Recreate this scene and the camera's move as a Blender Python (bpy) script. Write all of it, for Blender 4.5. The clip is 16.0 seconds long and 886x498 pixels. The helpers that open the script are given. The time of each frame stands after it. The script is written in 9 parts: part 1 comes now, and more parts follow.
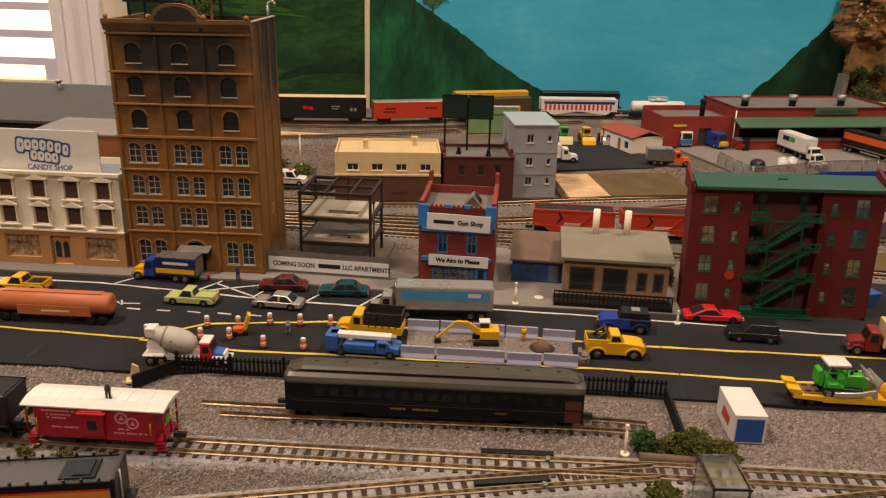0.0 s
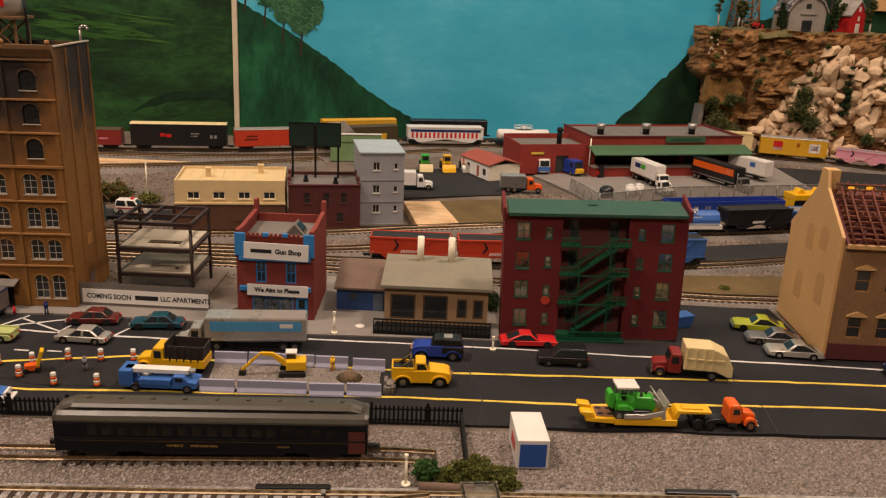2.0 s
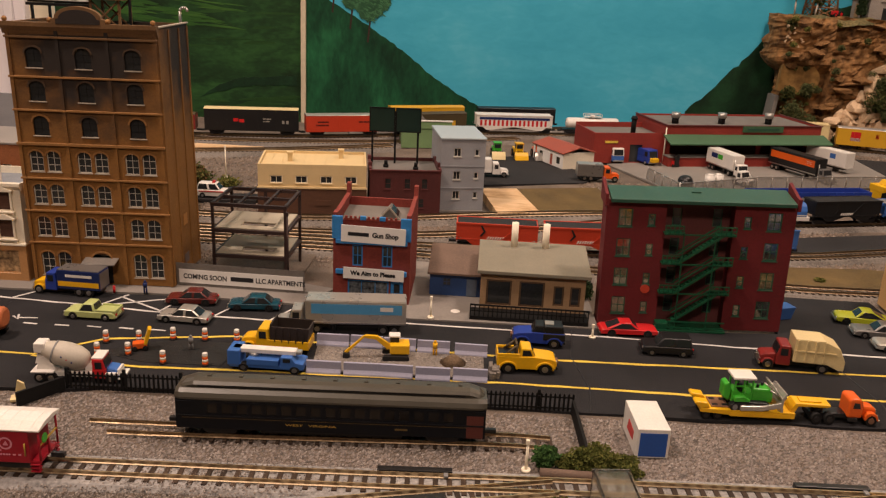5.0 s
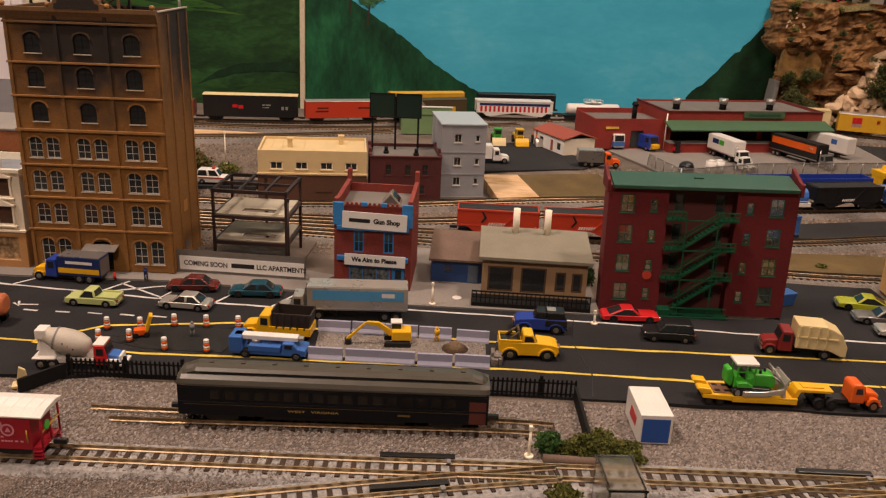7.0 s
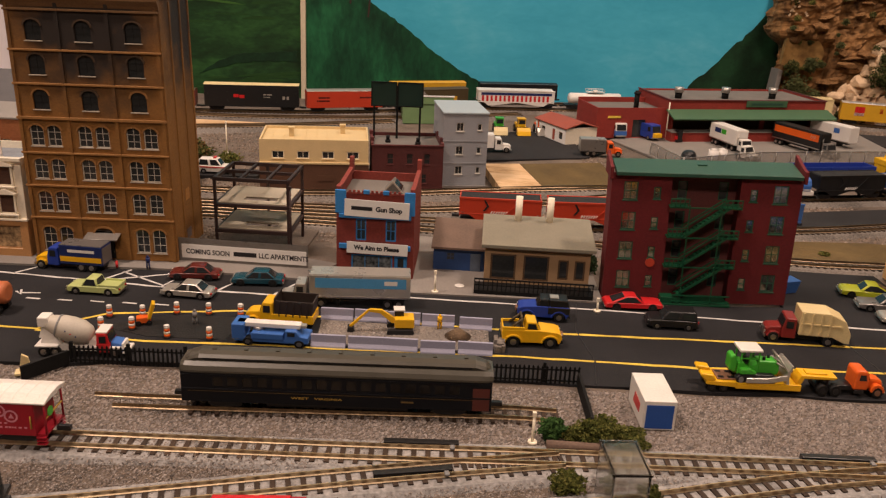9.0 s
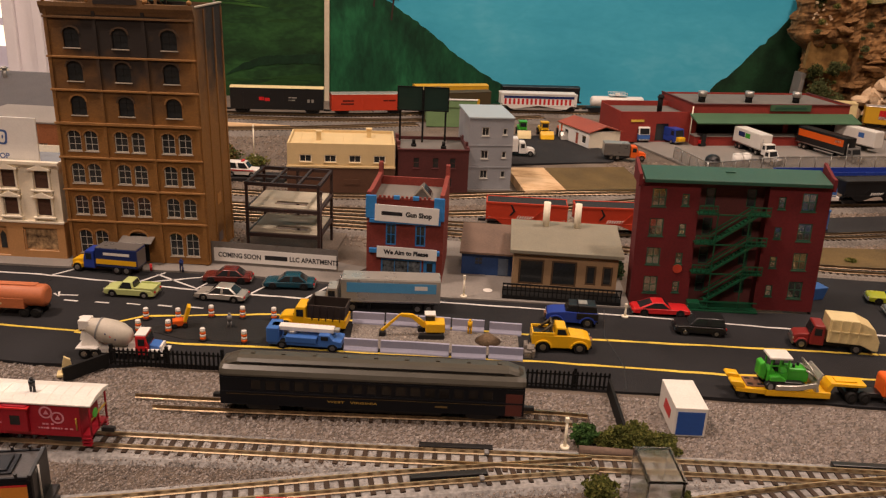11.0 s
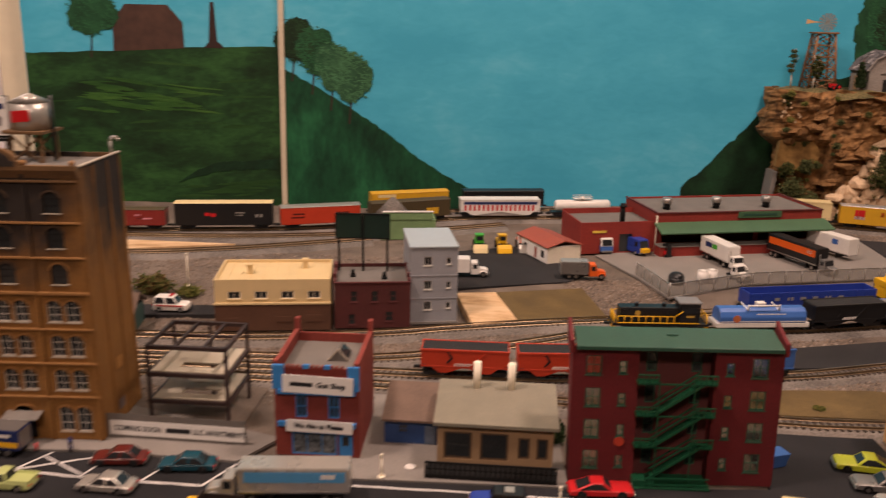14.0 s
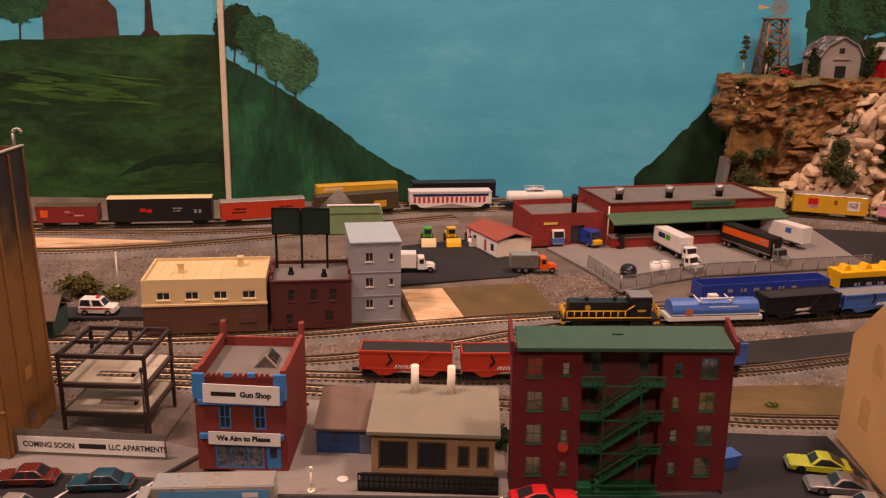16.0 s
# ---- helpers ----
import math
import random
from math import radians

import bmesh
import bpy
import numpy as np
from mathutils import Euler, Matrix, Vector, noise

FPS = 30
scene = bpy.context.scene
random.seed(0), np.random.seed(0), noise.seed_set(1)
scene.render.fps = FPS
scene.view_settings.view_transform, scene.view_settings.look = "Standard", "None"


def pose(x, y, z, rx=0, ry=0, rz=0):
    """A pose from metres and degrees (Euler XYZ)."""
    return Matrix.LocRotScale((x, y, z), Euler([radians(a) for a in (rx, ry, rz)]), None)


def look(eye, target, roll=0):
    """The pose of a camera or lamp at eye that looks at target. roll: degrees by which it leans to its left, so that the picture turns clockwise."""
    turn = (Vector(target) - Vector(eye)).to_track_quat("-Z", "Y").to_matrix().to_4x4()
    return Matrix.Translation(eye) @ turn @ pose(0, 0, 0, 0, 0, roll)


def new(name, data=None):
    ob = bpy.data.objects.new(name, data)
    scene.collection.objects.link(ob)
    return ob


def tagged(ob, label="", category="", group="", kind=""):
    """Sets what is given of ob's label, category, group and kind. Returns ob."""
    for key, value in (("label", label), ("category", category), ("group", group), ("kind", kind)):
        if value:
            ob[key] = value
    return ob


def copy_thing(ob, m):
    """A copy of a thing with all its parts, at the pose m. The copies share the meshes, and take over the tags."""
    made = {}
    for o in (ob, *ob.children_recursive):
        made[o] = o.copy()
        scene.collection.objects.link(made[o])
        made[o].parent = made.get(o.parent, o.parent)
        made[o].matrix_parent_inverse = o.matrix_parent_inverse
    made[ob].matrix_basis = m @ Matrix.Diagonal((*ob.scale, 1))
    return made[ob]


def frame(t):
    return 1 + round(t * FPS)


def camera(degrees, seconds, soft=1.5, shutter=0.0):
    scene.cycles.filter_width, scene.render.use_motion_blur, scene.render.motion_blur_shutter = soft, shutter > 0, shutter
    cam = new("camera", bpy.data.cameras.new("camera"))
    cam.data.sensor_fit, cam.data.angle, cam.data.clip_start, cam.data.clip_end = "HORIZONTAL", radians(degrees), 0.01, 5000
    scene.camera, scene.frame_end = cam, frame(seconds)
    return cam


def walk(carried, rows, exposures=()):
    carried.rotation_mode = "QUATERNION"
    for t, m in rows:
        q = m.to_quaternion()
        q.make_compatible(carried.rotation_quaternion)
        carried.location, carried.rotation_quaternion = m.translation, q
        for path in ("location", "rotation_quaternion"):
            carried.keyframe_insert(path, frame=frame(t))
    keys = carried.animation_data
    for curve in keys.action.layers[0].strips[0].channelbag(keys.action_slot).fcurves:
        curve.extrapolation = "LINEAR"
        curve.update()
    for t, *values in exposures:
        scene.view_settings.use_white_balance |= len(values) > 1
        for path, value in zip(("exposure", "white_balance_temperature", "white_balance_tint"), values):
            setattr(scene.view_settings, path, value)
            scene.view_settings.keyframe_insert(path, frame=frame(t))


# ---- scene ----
cam = camera(55.7, 16.0, soft=1.25, shutter=0.5)
PATH = [
    (0, (0.019, -0.004, 0.223), (-0.12, 1.876, -0.444), 1.4),
    (0.5, (0.029, -0.004, 0.224), (-0.098, 1.884, -0.426), 1.6),
    (1, (0.045, -0.002, 0.224), (-0.039, 1.894, -0.405), 1.9),
    (1.5, (0.067, 0.003, 0.224), (0.052, 1.907, -0.387), 2.3),
    (2, (0.085, 0.003, 0.224), (0.139, 1.911, -0.375), 2.5),
    (2.5, (0.074, 0.001, 0.225), (0.123, 1.912, -0.365), 2.4),
    (3, (0.049, -0.004, 0.228), (0.048, 1.909, -0.354), 2.6),
    (3.5, (0.023, -0.002, 0.225), (-0.034, 1.91, -0.357), 2.9),
    (4, (0.028, -0.002, 0.224), (-0.043, 1.909, -0.361), 2.7),
    (4.5, (0.045, 0.005, 0.218), (0.009, 1.912, -0.386), 2.6),
    (7, (0.043, 0.008, 0.216), (0.015, 1.898, -0.436), 2.6),
    (7.5, (0.044, 0.008, 0.216), (0.018, 1.897, -0.442), 2.5),
    (8, (0.047, 0.009, 0.214), (0.025, 1.897, -0.447), 2.4),
    (8.5, (0.046, 0.008, 0.214), (0.025, 1.894, -0.452), 2.4),
    (9, (0.042, 0.008, 0.213), (0.013, 1.892, -0.457), 2.5),
    (9.5, (0.038, 0.007, 0.219), (-0.006, 1.891, -0.452), 2.6),
    (11.8, (0.023, 0.002, 0.217), (-0.065, 1.883, -0.458), 2.4),
    (12, (0.019, 0.003, 0.212), (-0.081, 1.883, -0.463), 2.5),
    (12.5, (0.013, 0.009, 0.209), (-0.116, 1.888, -0.463), 2.8),
    (13, (0.002, 0.007, 0.21), (-0.155, 1.892, -0.441), 2.9),
    (13.5, (0.036, 0.025, 0.242), (-0.121, 1.93, -0.346), 2.0),
    (14, (0.08, 0.075, 0.265), (0.009, 2.002, -0.266), 1.2),
    (14.5, (0.101, 0.116, 0.26), (0.121, 2.044, -0.272), 0.8),
    (15, (0.103, 0.116, 0.259), (0.156, 2.037, -0.294), 0.6),
    (15.5, (0.096, 0.112, 0.261), (0.136, 2.032, -0.298), 0.8),
    (16, (0.097, 0.107, 0.26), (0.113, 2.03, -0.29), 1.1),
]
walk(cam, [(t, look(eye, target, roll)) for t, eye, target, roll in PATH],
     [(0, -0.13, 6850, 14), (3, -0.10, 6850, 16), (7, -0.12, 6850, 19), (12.8, -0.12, 6850, 19), (14.0, -0.1, 6950, 26), (14.5, -0.1, 7600, 42), (16, -0.1, 7650, 42)])

# ---- light: unseen warm overhead lamps, one an added fill, and daylight at one window ----
MM = 0.001
world = bpy.data.worlds.new("room_air")
scene.world = world
world.use_nodes = True
world.node_tree.nodes["Background"].inputs[0].default_value = (0.9, 0.72, 0.55, 1)
world.node_tree.nodes["Background"].inputs[1].default_value = 0.004
scene.view_settings.exposure = 0.0


def area_lamp(name, x, y, z, sx, sy, watts, colour, target):
    d = bpy.data.lights.new(name, "AREA")
    d.shape, d.size, d.size_y, d.energy, d.color = "RECTANGLE", sx, sy, watts, colour
    ob = new(name, d)
    ob.matrix_basis = look((x, y, z), target)
    return ob


LAMP = (1.0, 0.81, 0.665)
area_lamp("unseen_overhead_lamp", -0.70, 0.22, 1.62, 0.26, 0.26, 23, LAMP, (-0.42, 0.60, 0))
area_lamp("unseen_overhead_lamp", 0.78, 0.62, 1.62, 0.26, 0.26, 20, LAMP, (0.6, 0.9, 0))
# fill added behind the camera to brighten the fronts that face it
area_lamp("unseen_overhead_lamp", 0.1, -1.0, 1.62, 0.4, 0.3, 21, LAMP, (0.1, 0.0, 0))
area_lamp("window_light", -0.90, 1.215, 0.40, 0.45, 0.6, 1.6, (0.80, 0.86, 1.0), (-0.7, 0.4, 0.0))


# ---- materials ----
def mat(name, rgb, rough=0.6, metal=0.0, var=0.18, fine=900.0, coarse=70.0, bump=0.15, spec=0.4, rnd=0.0, tint=None):
    """Painted or moulded surface: two scales of colour change, uneven gloss and a fine relief."""
    m = bpy.data.materials.new(name)
    m.use_nodes = True
    nt = m.node_tree
    N, L = nt.nodes, nt.links
    b = N["Principled BSDF"]
    b.inputs["Metallic"].default_value = metal
    b.inputs["Specular IOR Level"].default_value = spec
    tc = N.new("ShaderNodeTexCoord")
    n1 = N.new("ShaderNodeTexNoise")
    n1.inputs["Scale"].default_value, n1.inputs["Detail"].default_value = coarse, 4.0
    n2 = N.new("ShaderNodeTexNoise")
    n2.inputs["Scale"].default_value, n2.inputs["Detail"].default_value = fine, 2.0
    L.new(tc.outputs["Object"], n1.inputs["Vector"])
    L.new(tc.outputs["Object"], n2.inputs["Vector"])
    add = N.new("ShaderNodeMath")
    add.operation = "ADD"
    L.new(n1.outputs["Fac"], add.inputs[0])
    L.new(n2.outputs["Fac"], add.inputs[1])
    mp = N.new("ShaderNodeMapRange")
    mp.inputs["From Min"].default_value, mp.inputs["From Max"].default_value = 0.65, 1.35
    L.new(add.outputs[0], mp.inputs["Value"])
    mix = N.new("ShaderNodeMix")
    mix.data_type = "RGBA"
    lo = [c * (1 - var) for c in rgb]
    hi = [min(1, c * (1 + var)) for c in rgb] if tint is None else list(tint)
    mix.inputs[6].default_value, mix.inputs[7].default_value = (*lo, 1), (*hi, 1)
    L.new(mp.outputs[0], mix.inputs[0])
    out = mix.outputs[2]
    if rnd:
        oi = N.new("ShaderNodeObjectInfo")
        mr = N.new("ShaderNodeMapRange")
        mr.inputs["To Min"].default_value, mr.inputs["To Max"].default_value = 1 - rnd, 1 + rnd
        L.new(oi.outputs["Random"], mr.inputs["Value"])
        hs = N.new("ShaderNodeHueSaturation")
        L.new(mr.outputs[0], hs.inputs["Value"])
        L.new(out, hs.inputs["Color"])
        out = hs.outputs[0]
    L.new(out, b.inputs["Base Color"])
    rr = N.new("ShaderNodeMapRange")
    rr.inputs["To Min"].default_value, rr.inputs["To Max"].default_value = max(0.02, rough - 0.1), min(1, rough + 0.1)
    L.new(n1.outputs["Fac"], rr.inputs["Value"])
    L.new(rr.outputs[0], b.inputs["Roughness"])
    if bump:
        bp = N.new("ShaderNodeBump")
        bp.inputs["Strength"].default_value, bp.inputs["Distance"].default_value = bump, 0.0006
        L.new(n2.outputs["Fac"], bp.inputs["Height"])
        L.new(bp.outputs[0], b.inputs["Normal"])
    return m


def brick_mat(name, rgb, mortar, bw=1.6, bh=0.55, rough=0.75, stain=None):
    """Moulded brick courses, in millimetres, too fine to be pieces; stain: centre and size of a soot mark."""
    m = mat(name, rgb, rough, var=0.22, fine=700, coarse=45, bump=0.0)
    nt = m.node_tree
    N, L = nt.nodes, nt.links
    b = N["Principled BSDF"]
    src = b.inputs["Base Color"].links[0].from_socket
    tc = N.new("ShaderNodeTexCoord")
    sx = N.new("ShaderNodeSeparateXYZ")
    L.new(tc.outputs["Object"], sx.inputs[0])
    ad = N.new("ShaderNodeMath")
    L.new(sx.outputs[0], ad.inputs[0])
    L.new(sx.outputs[1], ad.inputs[1])
    cb = N.new("ShaderNodeCombineXYZ")
    L.new(ad.outputs[0], cb.inputs[0])
    L.new(sx.outputs[2], cb.inputs[1])
    br = N.new("ShaderNodeTexBrick")
    br.inputs["Scale"].default_value = 1.0
    br.inputs["Brick Width"].default_value, br.inputs["Row Height"].default_value = bw * MM, bh * MM
    br.inputs["Mortar Size"].default_value = 0.00007
    br.inputs["Color1"].default_value, br.inputs["Color2"].default_value = (1, 1, 1, 1), (0.82, 0.8, 0.78, 1)
    br.inputs["Mortar"].default_value = (*mortar, 1)
    L.new(cb.outputs[0], br.inputs["Vector"])
    mul = N.new("ShaderNodeMix")
    mul.data_type, mul.blend_type = "RGBA", "MULTIPLY"
    mul.inputs[0].default_value = 0.8
    L.new(src, mul.inputs[6])
    L.new(br.outputs["Color"], mul.inputs[7])
    out = mul.outputs[2]
    if stain:
        (cx, cz), (wx, wz), dark = stain
        mpg = N.new("ShaderNodeMapping")
        mpg.inputs["Location"].default_value = (-cx * MM / (wx * MM), 0, -cz * MM / (wz * MM))
        mpg.inputs["Scale"].default_value = (1 / (wx * MM), 0, 1 / (wz * MM))
        L.new(tc.outputs["Object"], mpg.inputs["Vector"])
        nz = N.new("ShaderNodeTexNoise")
        nz.inputs["Scale"].default_value = 60
        L.new(tc.outputs["Object"], nz.inputs["Vector"])
        ln = N.new("ShaderNodeVectorMath")
        ln.operation = "LENGTH"
        L.new(mpg.outputs[0], ln.inputs[0])
        ad2 = N.new("ShaderNodeMath")
        L.new(ln.outputs["Value"], ad2.inputs[0])
        L.new(nz.outputs["Fac"], ad2.inputs[1])
        rg = N.new("ShaderNodeMapRange")
        rg.inputs["From Min"].default_value, rg.inputs["From Max"].default_value = 0.98, 1.72
        rg.inputs["To Min"].default_value, rg.inputs["To Max"].default_value = 0.97, 0.0
        L.new(ad2.outputs[0], rg.inputs["Value"])
        st = N.new("ShaderNodeMix")
        st.data_type = "RGBA"
        st.inputs[7].default_value = (*dark, 1)
        L.new(rg.outputs[0], st.inputs[0])
        L.new(out, st.inputs[6])
        out = st.outputs[2]
    L.new(out, b.inputs["Base Color"])
    bp = N.new("ShaderNodeBump")
    bp.inputs["Strength"].default_value, bp.inputs["Distance"].default_value = 0.5, 0.0002
    L.new(br.outputs["Fac"], bp.inputs["Height"])
    bp.invert = True
    L.new(bp.outputs[0], b.inputs["Normal"])
    return m


def glass_mat(name, tint=(0.8, 0.85, 0.85), rough=0.03):
    m = bpy.data.materials.new(name)
    m.use_nodes = True
    b = m.node_tree.nodes["Principled BSDF"]
    b.inputs["Base Color"].default_value = (*tint, 1)
    b.inputs["Roughness"].default_value = rough
    b.inputs["Transmission Weight"].default_value = 1.0
    b.inputs["IOR"].default_value = 1.45
    return m


def glow_mat(name, rgb, strength):
    m = bpy.data.materials.new(name)
    m.use_nodes = True
    b = m.node_tree.nodes["Principled BSDF"]
    b.inputs["Base Color"].default_value = (*rgb, 1)
    b.inputs["Emission Color"].default_value = (*rgb, 1)
    b.inputs["Emission Strength"].default_value = strength
    return m


def brushed_mat(name, dark, mid, light, stretch=(1.0, 1.0, 3.0), scale=9.0, spread=(0.36, 0.50, 0.68)):
    """Scenery paint laid on in broad overlapping strokes."""
    m = bpy.data.materials.new(name)
    m.use_nodes = True
    N, L = m.node_tree.nodes, m.node_tree.links
    b = N["Principled BSDF"]
    b.inputs["Roughness"].default_value = 0.7
    b.inputs["Specular IOR Level"].default_value = 0.25
    tc = N.new("ShaderNodeTexCoord")
    mp = N.new("ShaderNodeMapping")
    mp.inputs["Scale"].default_value = stretch
    L.new(tc.outputs["Object"], mp.inputs["Vector"])
    total = None
    for sc, weight, detail in ((scale, 0.55, 2.0), (scale * 4.0, 0.27, 3.0), (scale * 16.0, 0.18, 3.0)):
        nz = N.new("ShaderNodeTexNoise")
        nz.inputs["Scale"].default_value, nz.inputs["Detail"].default_value = sc, detail
        nz.inputs["Distortion"].default_value = 0.6
        L.new(mp.outputs[0], nz.inputs["Vector"])
        mul = N.new("ShaderNodeMath")
        mul.operation = "MULTIPLY_ADD"
        mul.inputs[1].default_value = weight
        mul.inputs[2].default_value = 0.0
        L.new(nz.outputs["Fac"], mul.inputs[0])
        if total is not None:
            L.new(total, mul.inputs[2])
        total = mul.outputs[0]
    r = N.new("ShaderNodeValToRGB")
    e = r.color_ramp.elements
    e[0].position, e[0].color = spread[0], (*dark, 1)
    e[1].position, e[1].color = spread[2], (*light, 1)
    e.new(spread[1]).color = (*mid, 1)
    L.new(total, r.inputs[0])
    L.new(r.outputs[0], b.inputs["Base Color"])
    return m


M = {}
M["ground"] = mat("sandy_gravel", (0.115, 0.09, 0.072), 0.95, var=0.4, fine=1500, coarse=30, bump=0.8, tint=(0.23, 0.18, 0.142))
M["gravel"] = mat("grey_ballast", (0.12, 0.106, 0.093), 0.95, var=0.45, fine=800, coarse=30, bump=0.8, tint=(0.265, 0.233, 0.205))
M["dirt"] = mat("brown_turf", (0.12, 0.08, 0.03), 0.97, var=0.4, fine=1200, coarse=40, bump=0.8)
M["asphalt"] = mat("black_asphalt", (0.020, 0.020, 0.022), 0.85, var=0.45, fine=1400, coarse=25, bump=0.5, spec=0.2)
M["lot"] = mat("dark_gravel_lot", (0.03, 0.029, 0.03), 0.9, var=0.35, fine=1200, coarse=25, bump=0.6, spec=0.15)
M["concrete"] = mat("grey_concrete", (0.22, 0.20, 0.18), 0.85, var=0.15, fine=900, coarse=30, bump=0.3)
M["plaster"] = mat("white_plaster_base", (0.27, 0.26, 0.25), 0.85, var=0.5, fine=500, coarse=35, bump=0.5)
M["tie"] = mat("dark_tie", (0.040, 0.024, 0.015), 0.7, var=0.4, rnd=0.4)
M["rail"] = mat("brass_rail", (0.54, 0.42, 0.27), 0.36, metal=1.0, var=0.15, bump=0.05)
M["siding_rail"] = mat("tarnished_rail", (0.38, 0.28, 0.17), 0.33, metal=1.0, var=0.5, coarse=160, bump=0.1)
M["old_rail"] = mat("dull_rail", (0.26, 0.19, 0.12), 0.45, metal=1.0, var=0.25, bump=0.1)
M["yellow_paint"] = mat("yellow_line", (0.70, 0.50, 0.07), 0.7, var=0.3, bump=0.4)
M["white_paint"] = mat("white_line", (0.62, 0.60, 0.58), 0.7, var=0.25, bump=0.4)
M["sky"] = brushed_mat("sky_paint", (0.034, 0.375, 0.550), (0.050, 0.430, 0.610), (0.105, 0.510, 0.680), (0.7, 1.0, 1.5), 4.5, (0.40, 0.52, 0.66))
M["hill_paint"] = brushed_mat("green_hill_paint", (0.002, 0.026, 0.012), (0.005, 0.064, 0.027), (0.013, 0.135, 0.055), (1.6, 1.0, 0.7), 7, (0.38, 0.50, 0.62))
M["hill_paint_l"] = brushed_mat("dark_green_hill_paint", (0.005, 0.018, 0.006), (0.011, 0.048, 0.014), (0.026, 0.105, 0.026), (0.8, 1.0, 1.9), 7, (0.38, 0.50, 0.62))
M["hill_light"] = brushed_mat("light_green_brush", (0.014, 0.060, 0.013), (0.026, 0.098, 0.018), (0.062, 0.165, 0.03), (0.6, 1.0, 4.0), 14)
M["hill_dark"] = brushed_mat("deep_green_paint", (0.003, 0.016, 0.007), (0.006, 0.034, 0.013), (0.010, 0.060, 0.022), (1.0, 1.0, 1.0), 16)
M["trunk_paint"] = mat("trunk_paint", (0.035, 0.016, 0.012), 0.75, var=0.3, fine=80, coarse=20, bump=0.0)
M["barn_paint"] = mat("brown_barn_paint", (0.065, 0.032, 0.022), 0.75, var=0.4, fine=60, coarse=14, bump=0.0)
M["batten"] = mat("cream_batten", (0.62, 0.54, 0.40), 0.55, var=0.1, fine=200, coarse=20)
M["room_wall"] = mat("cream_wall", (0.70, 0.62, 0.46), 0.8, var=0.06, fine=60, coarse=4)
# ceiling and outer walls toned down so that less light bounces back
M["ceiling_dim"] = mat("dimmed_ceiling", (0.42, 0.38, 0.32), 0.85, var=0.05, fine=40, coarse=4)
M["room_dim"] = mat("dimmed_tan_wall", (0.22, 0.17, 0.12), 0.85, var=0.06, fine=60, coarse=4)
M["carpet"] = mat("room_floor", (0.20, 0.16, 0.12), 0.95, var=0.2, fine=150, coarse=10)
M["wood"] = mat("table_wood", (0.30, 0.19, 0.10), 0.7, var=0.25, fine=150, coarse=15)
M["tan_brick"] = brick_mat("tan_brick", (0.30, 0.138, 0.034), (0.62, 0.6, 0.55), stain=((50, 162), (52, 58), (0.02, 0.017, 0.016)))
M["tan_sooty"] = mat("sooty_tan_brick", (0.07, 0.042, 0.024), 0.75, var=0.4, coarse=90)
M["tan_trim"] = mat("tan_moulded_trim", (0.32, 0.155, 0.05), 0.65, var=0.2)
M["tan_dark"] = mat("tan_dark_trim", (0.16, 0.085, 0.035), 0.65, var=0.25)
M["stone_sill"] = mat("grey_sill", (0.42, 0.37, 0.30), 0.7, var=0.2)
M["glass_dark"] = mat("dark_window", (0.03, 0.033, 0.035), 0.12, var=0.3, bump=0.0, spec=0.5)
M["win_white"] = mat("pale_window_frame", (0.62, 0.59, 0.52), 0.5)
M["cream_white"] = mat("ivory_plastic", (0.87, 0.79, 0.63), 0.5, var=0.08)
M["orange_tan"] = mat("orange_tan_plastic", (0.48, 0.25, 0.10), 0.55, var=0.15)
M["sign_white"] = mat("white_sign_card", (0.80, 0.78, 0.74), 0.6, var=0.05, bump=0.05)
M["blue_ink"] = mat("blue_print", (0.045, 0.11, 0.32), 0.5, var=0.1, bump=0)
M["black_ink"] = mat("black_print", (0.015, 0.015, 0.018), 0.5, var=0.1, bump=0)
M["grey_roof"] = mat("grey_roofing", (0.16, 0.145, 0.13), 0.85, var=0.2, fine=1000)
M["steel_brown"] = mat("brown_steel", (0.035, 0.019, 0.017), 0.5, var=0.25)
M["slab"] = mat("pale_floor_slab", (0.44, 0.39, 0.30), 0.75, var=0.12)
M["red_brick"] = brick_mat("red_brick", (0.26, 0.045, 0.032), (0.75, 0.7, 0.68))
M["maroon_brick"] = brick_mat("maroon_brick", (0.15, 0.013, 0.016), (0.8, 0.75, 0.75), 1.8, 0.7)
M["maroon_dark"] = brick_mat("dark_maroon_brick", (0.095, 0.02, 0.018), (0.8, 0.75, 0.75), 1.8, 0.7)
M["maroon_flat"] = mat("maroon_wall", (0.105, 0.026, 0.025), 0.7, var=0.2, coarse=40)
M["brown_flat"] = mat("brown_wall", (0.10, 0.045, 0.025), 0.7, var=0.2, coarse=40)
M["cream_flat"] = mat("cream_wall_paint", (0.66, 0.50, 0.26), 0.6, var=0.08)
M["grey_wall"] = mat("blue_grey_wall", (0.30, 0.31, 0.33), 0.7, var=0.16, coarse=50)
M["blue_trim"] = mat("bright_blue_trim", (0.03, 0.22, 0.55), 0.45, var=0.12)
M["blue_wall"] = mat("dark_blue_wall", (0.018, 0.055, 0.17), 0.6, var=0.2)
M["brown_roof"] = mat("brown_roofing", (0.15, 0.10, 0.075), 0.85, var=0.2)
M["tan_wall"] = mat("tan_wall", (0.36, 0.23, 0.125), 0.7, var=0.15)
M["tan_roof"] = mat("olive_grey_roof", (0.22, 0.20, 0.15), 0.75, var=0.12)
M["black_iron"] = mat("black_iron", (0.010, 0.010, 0.010), 0.65, var=0.3, spec=0.15)
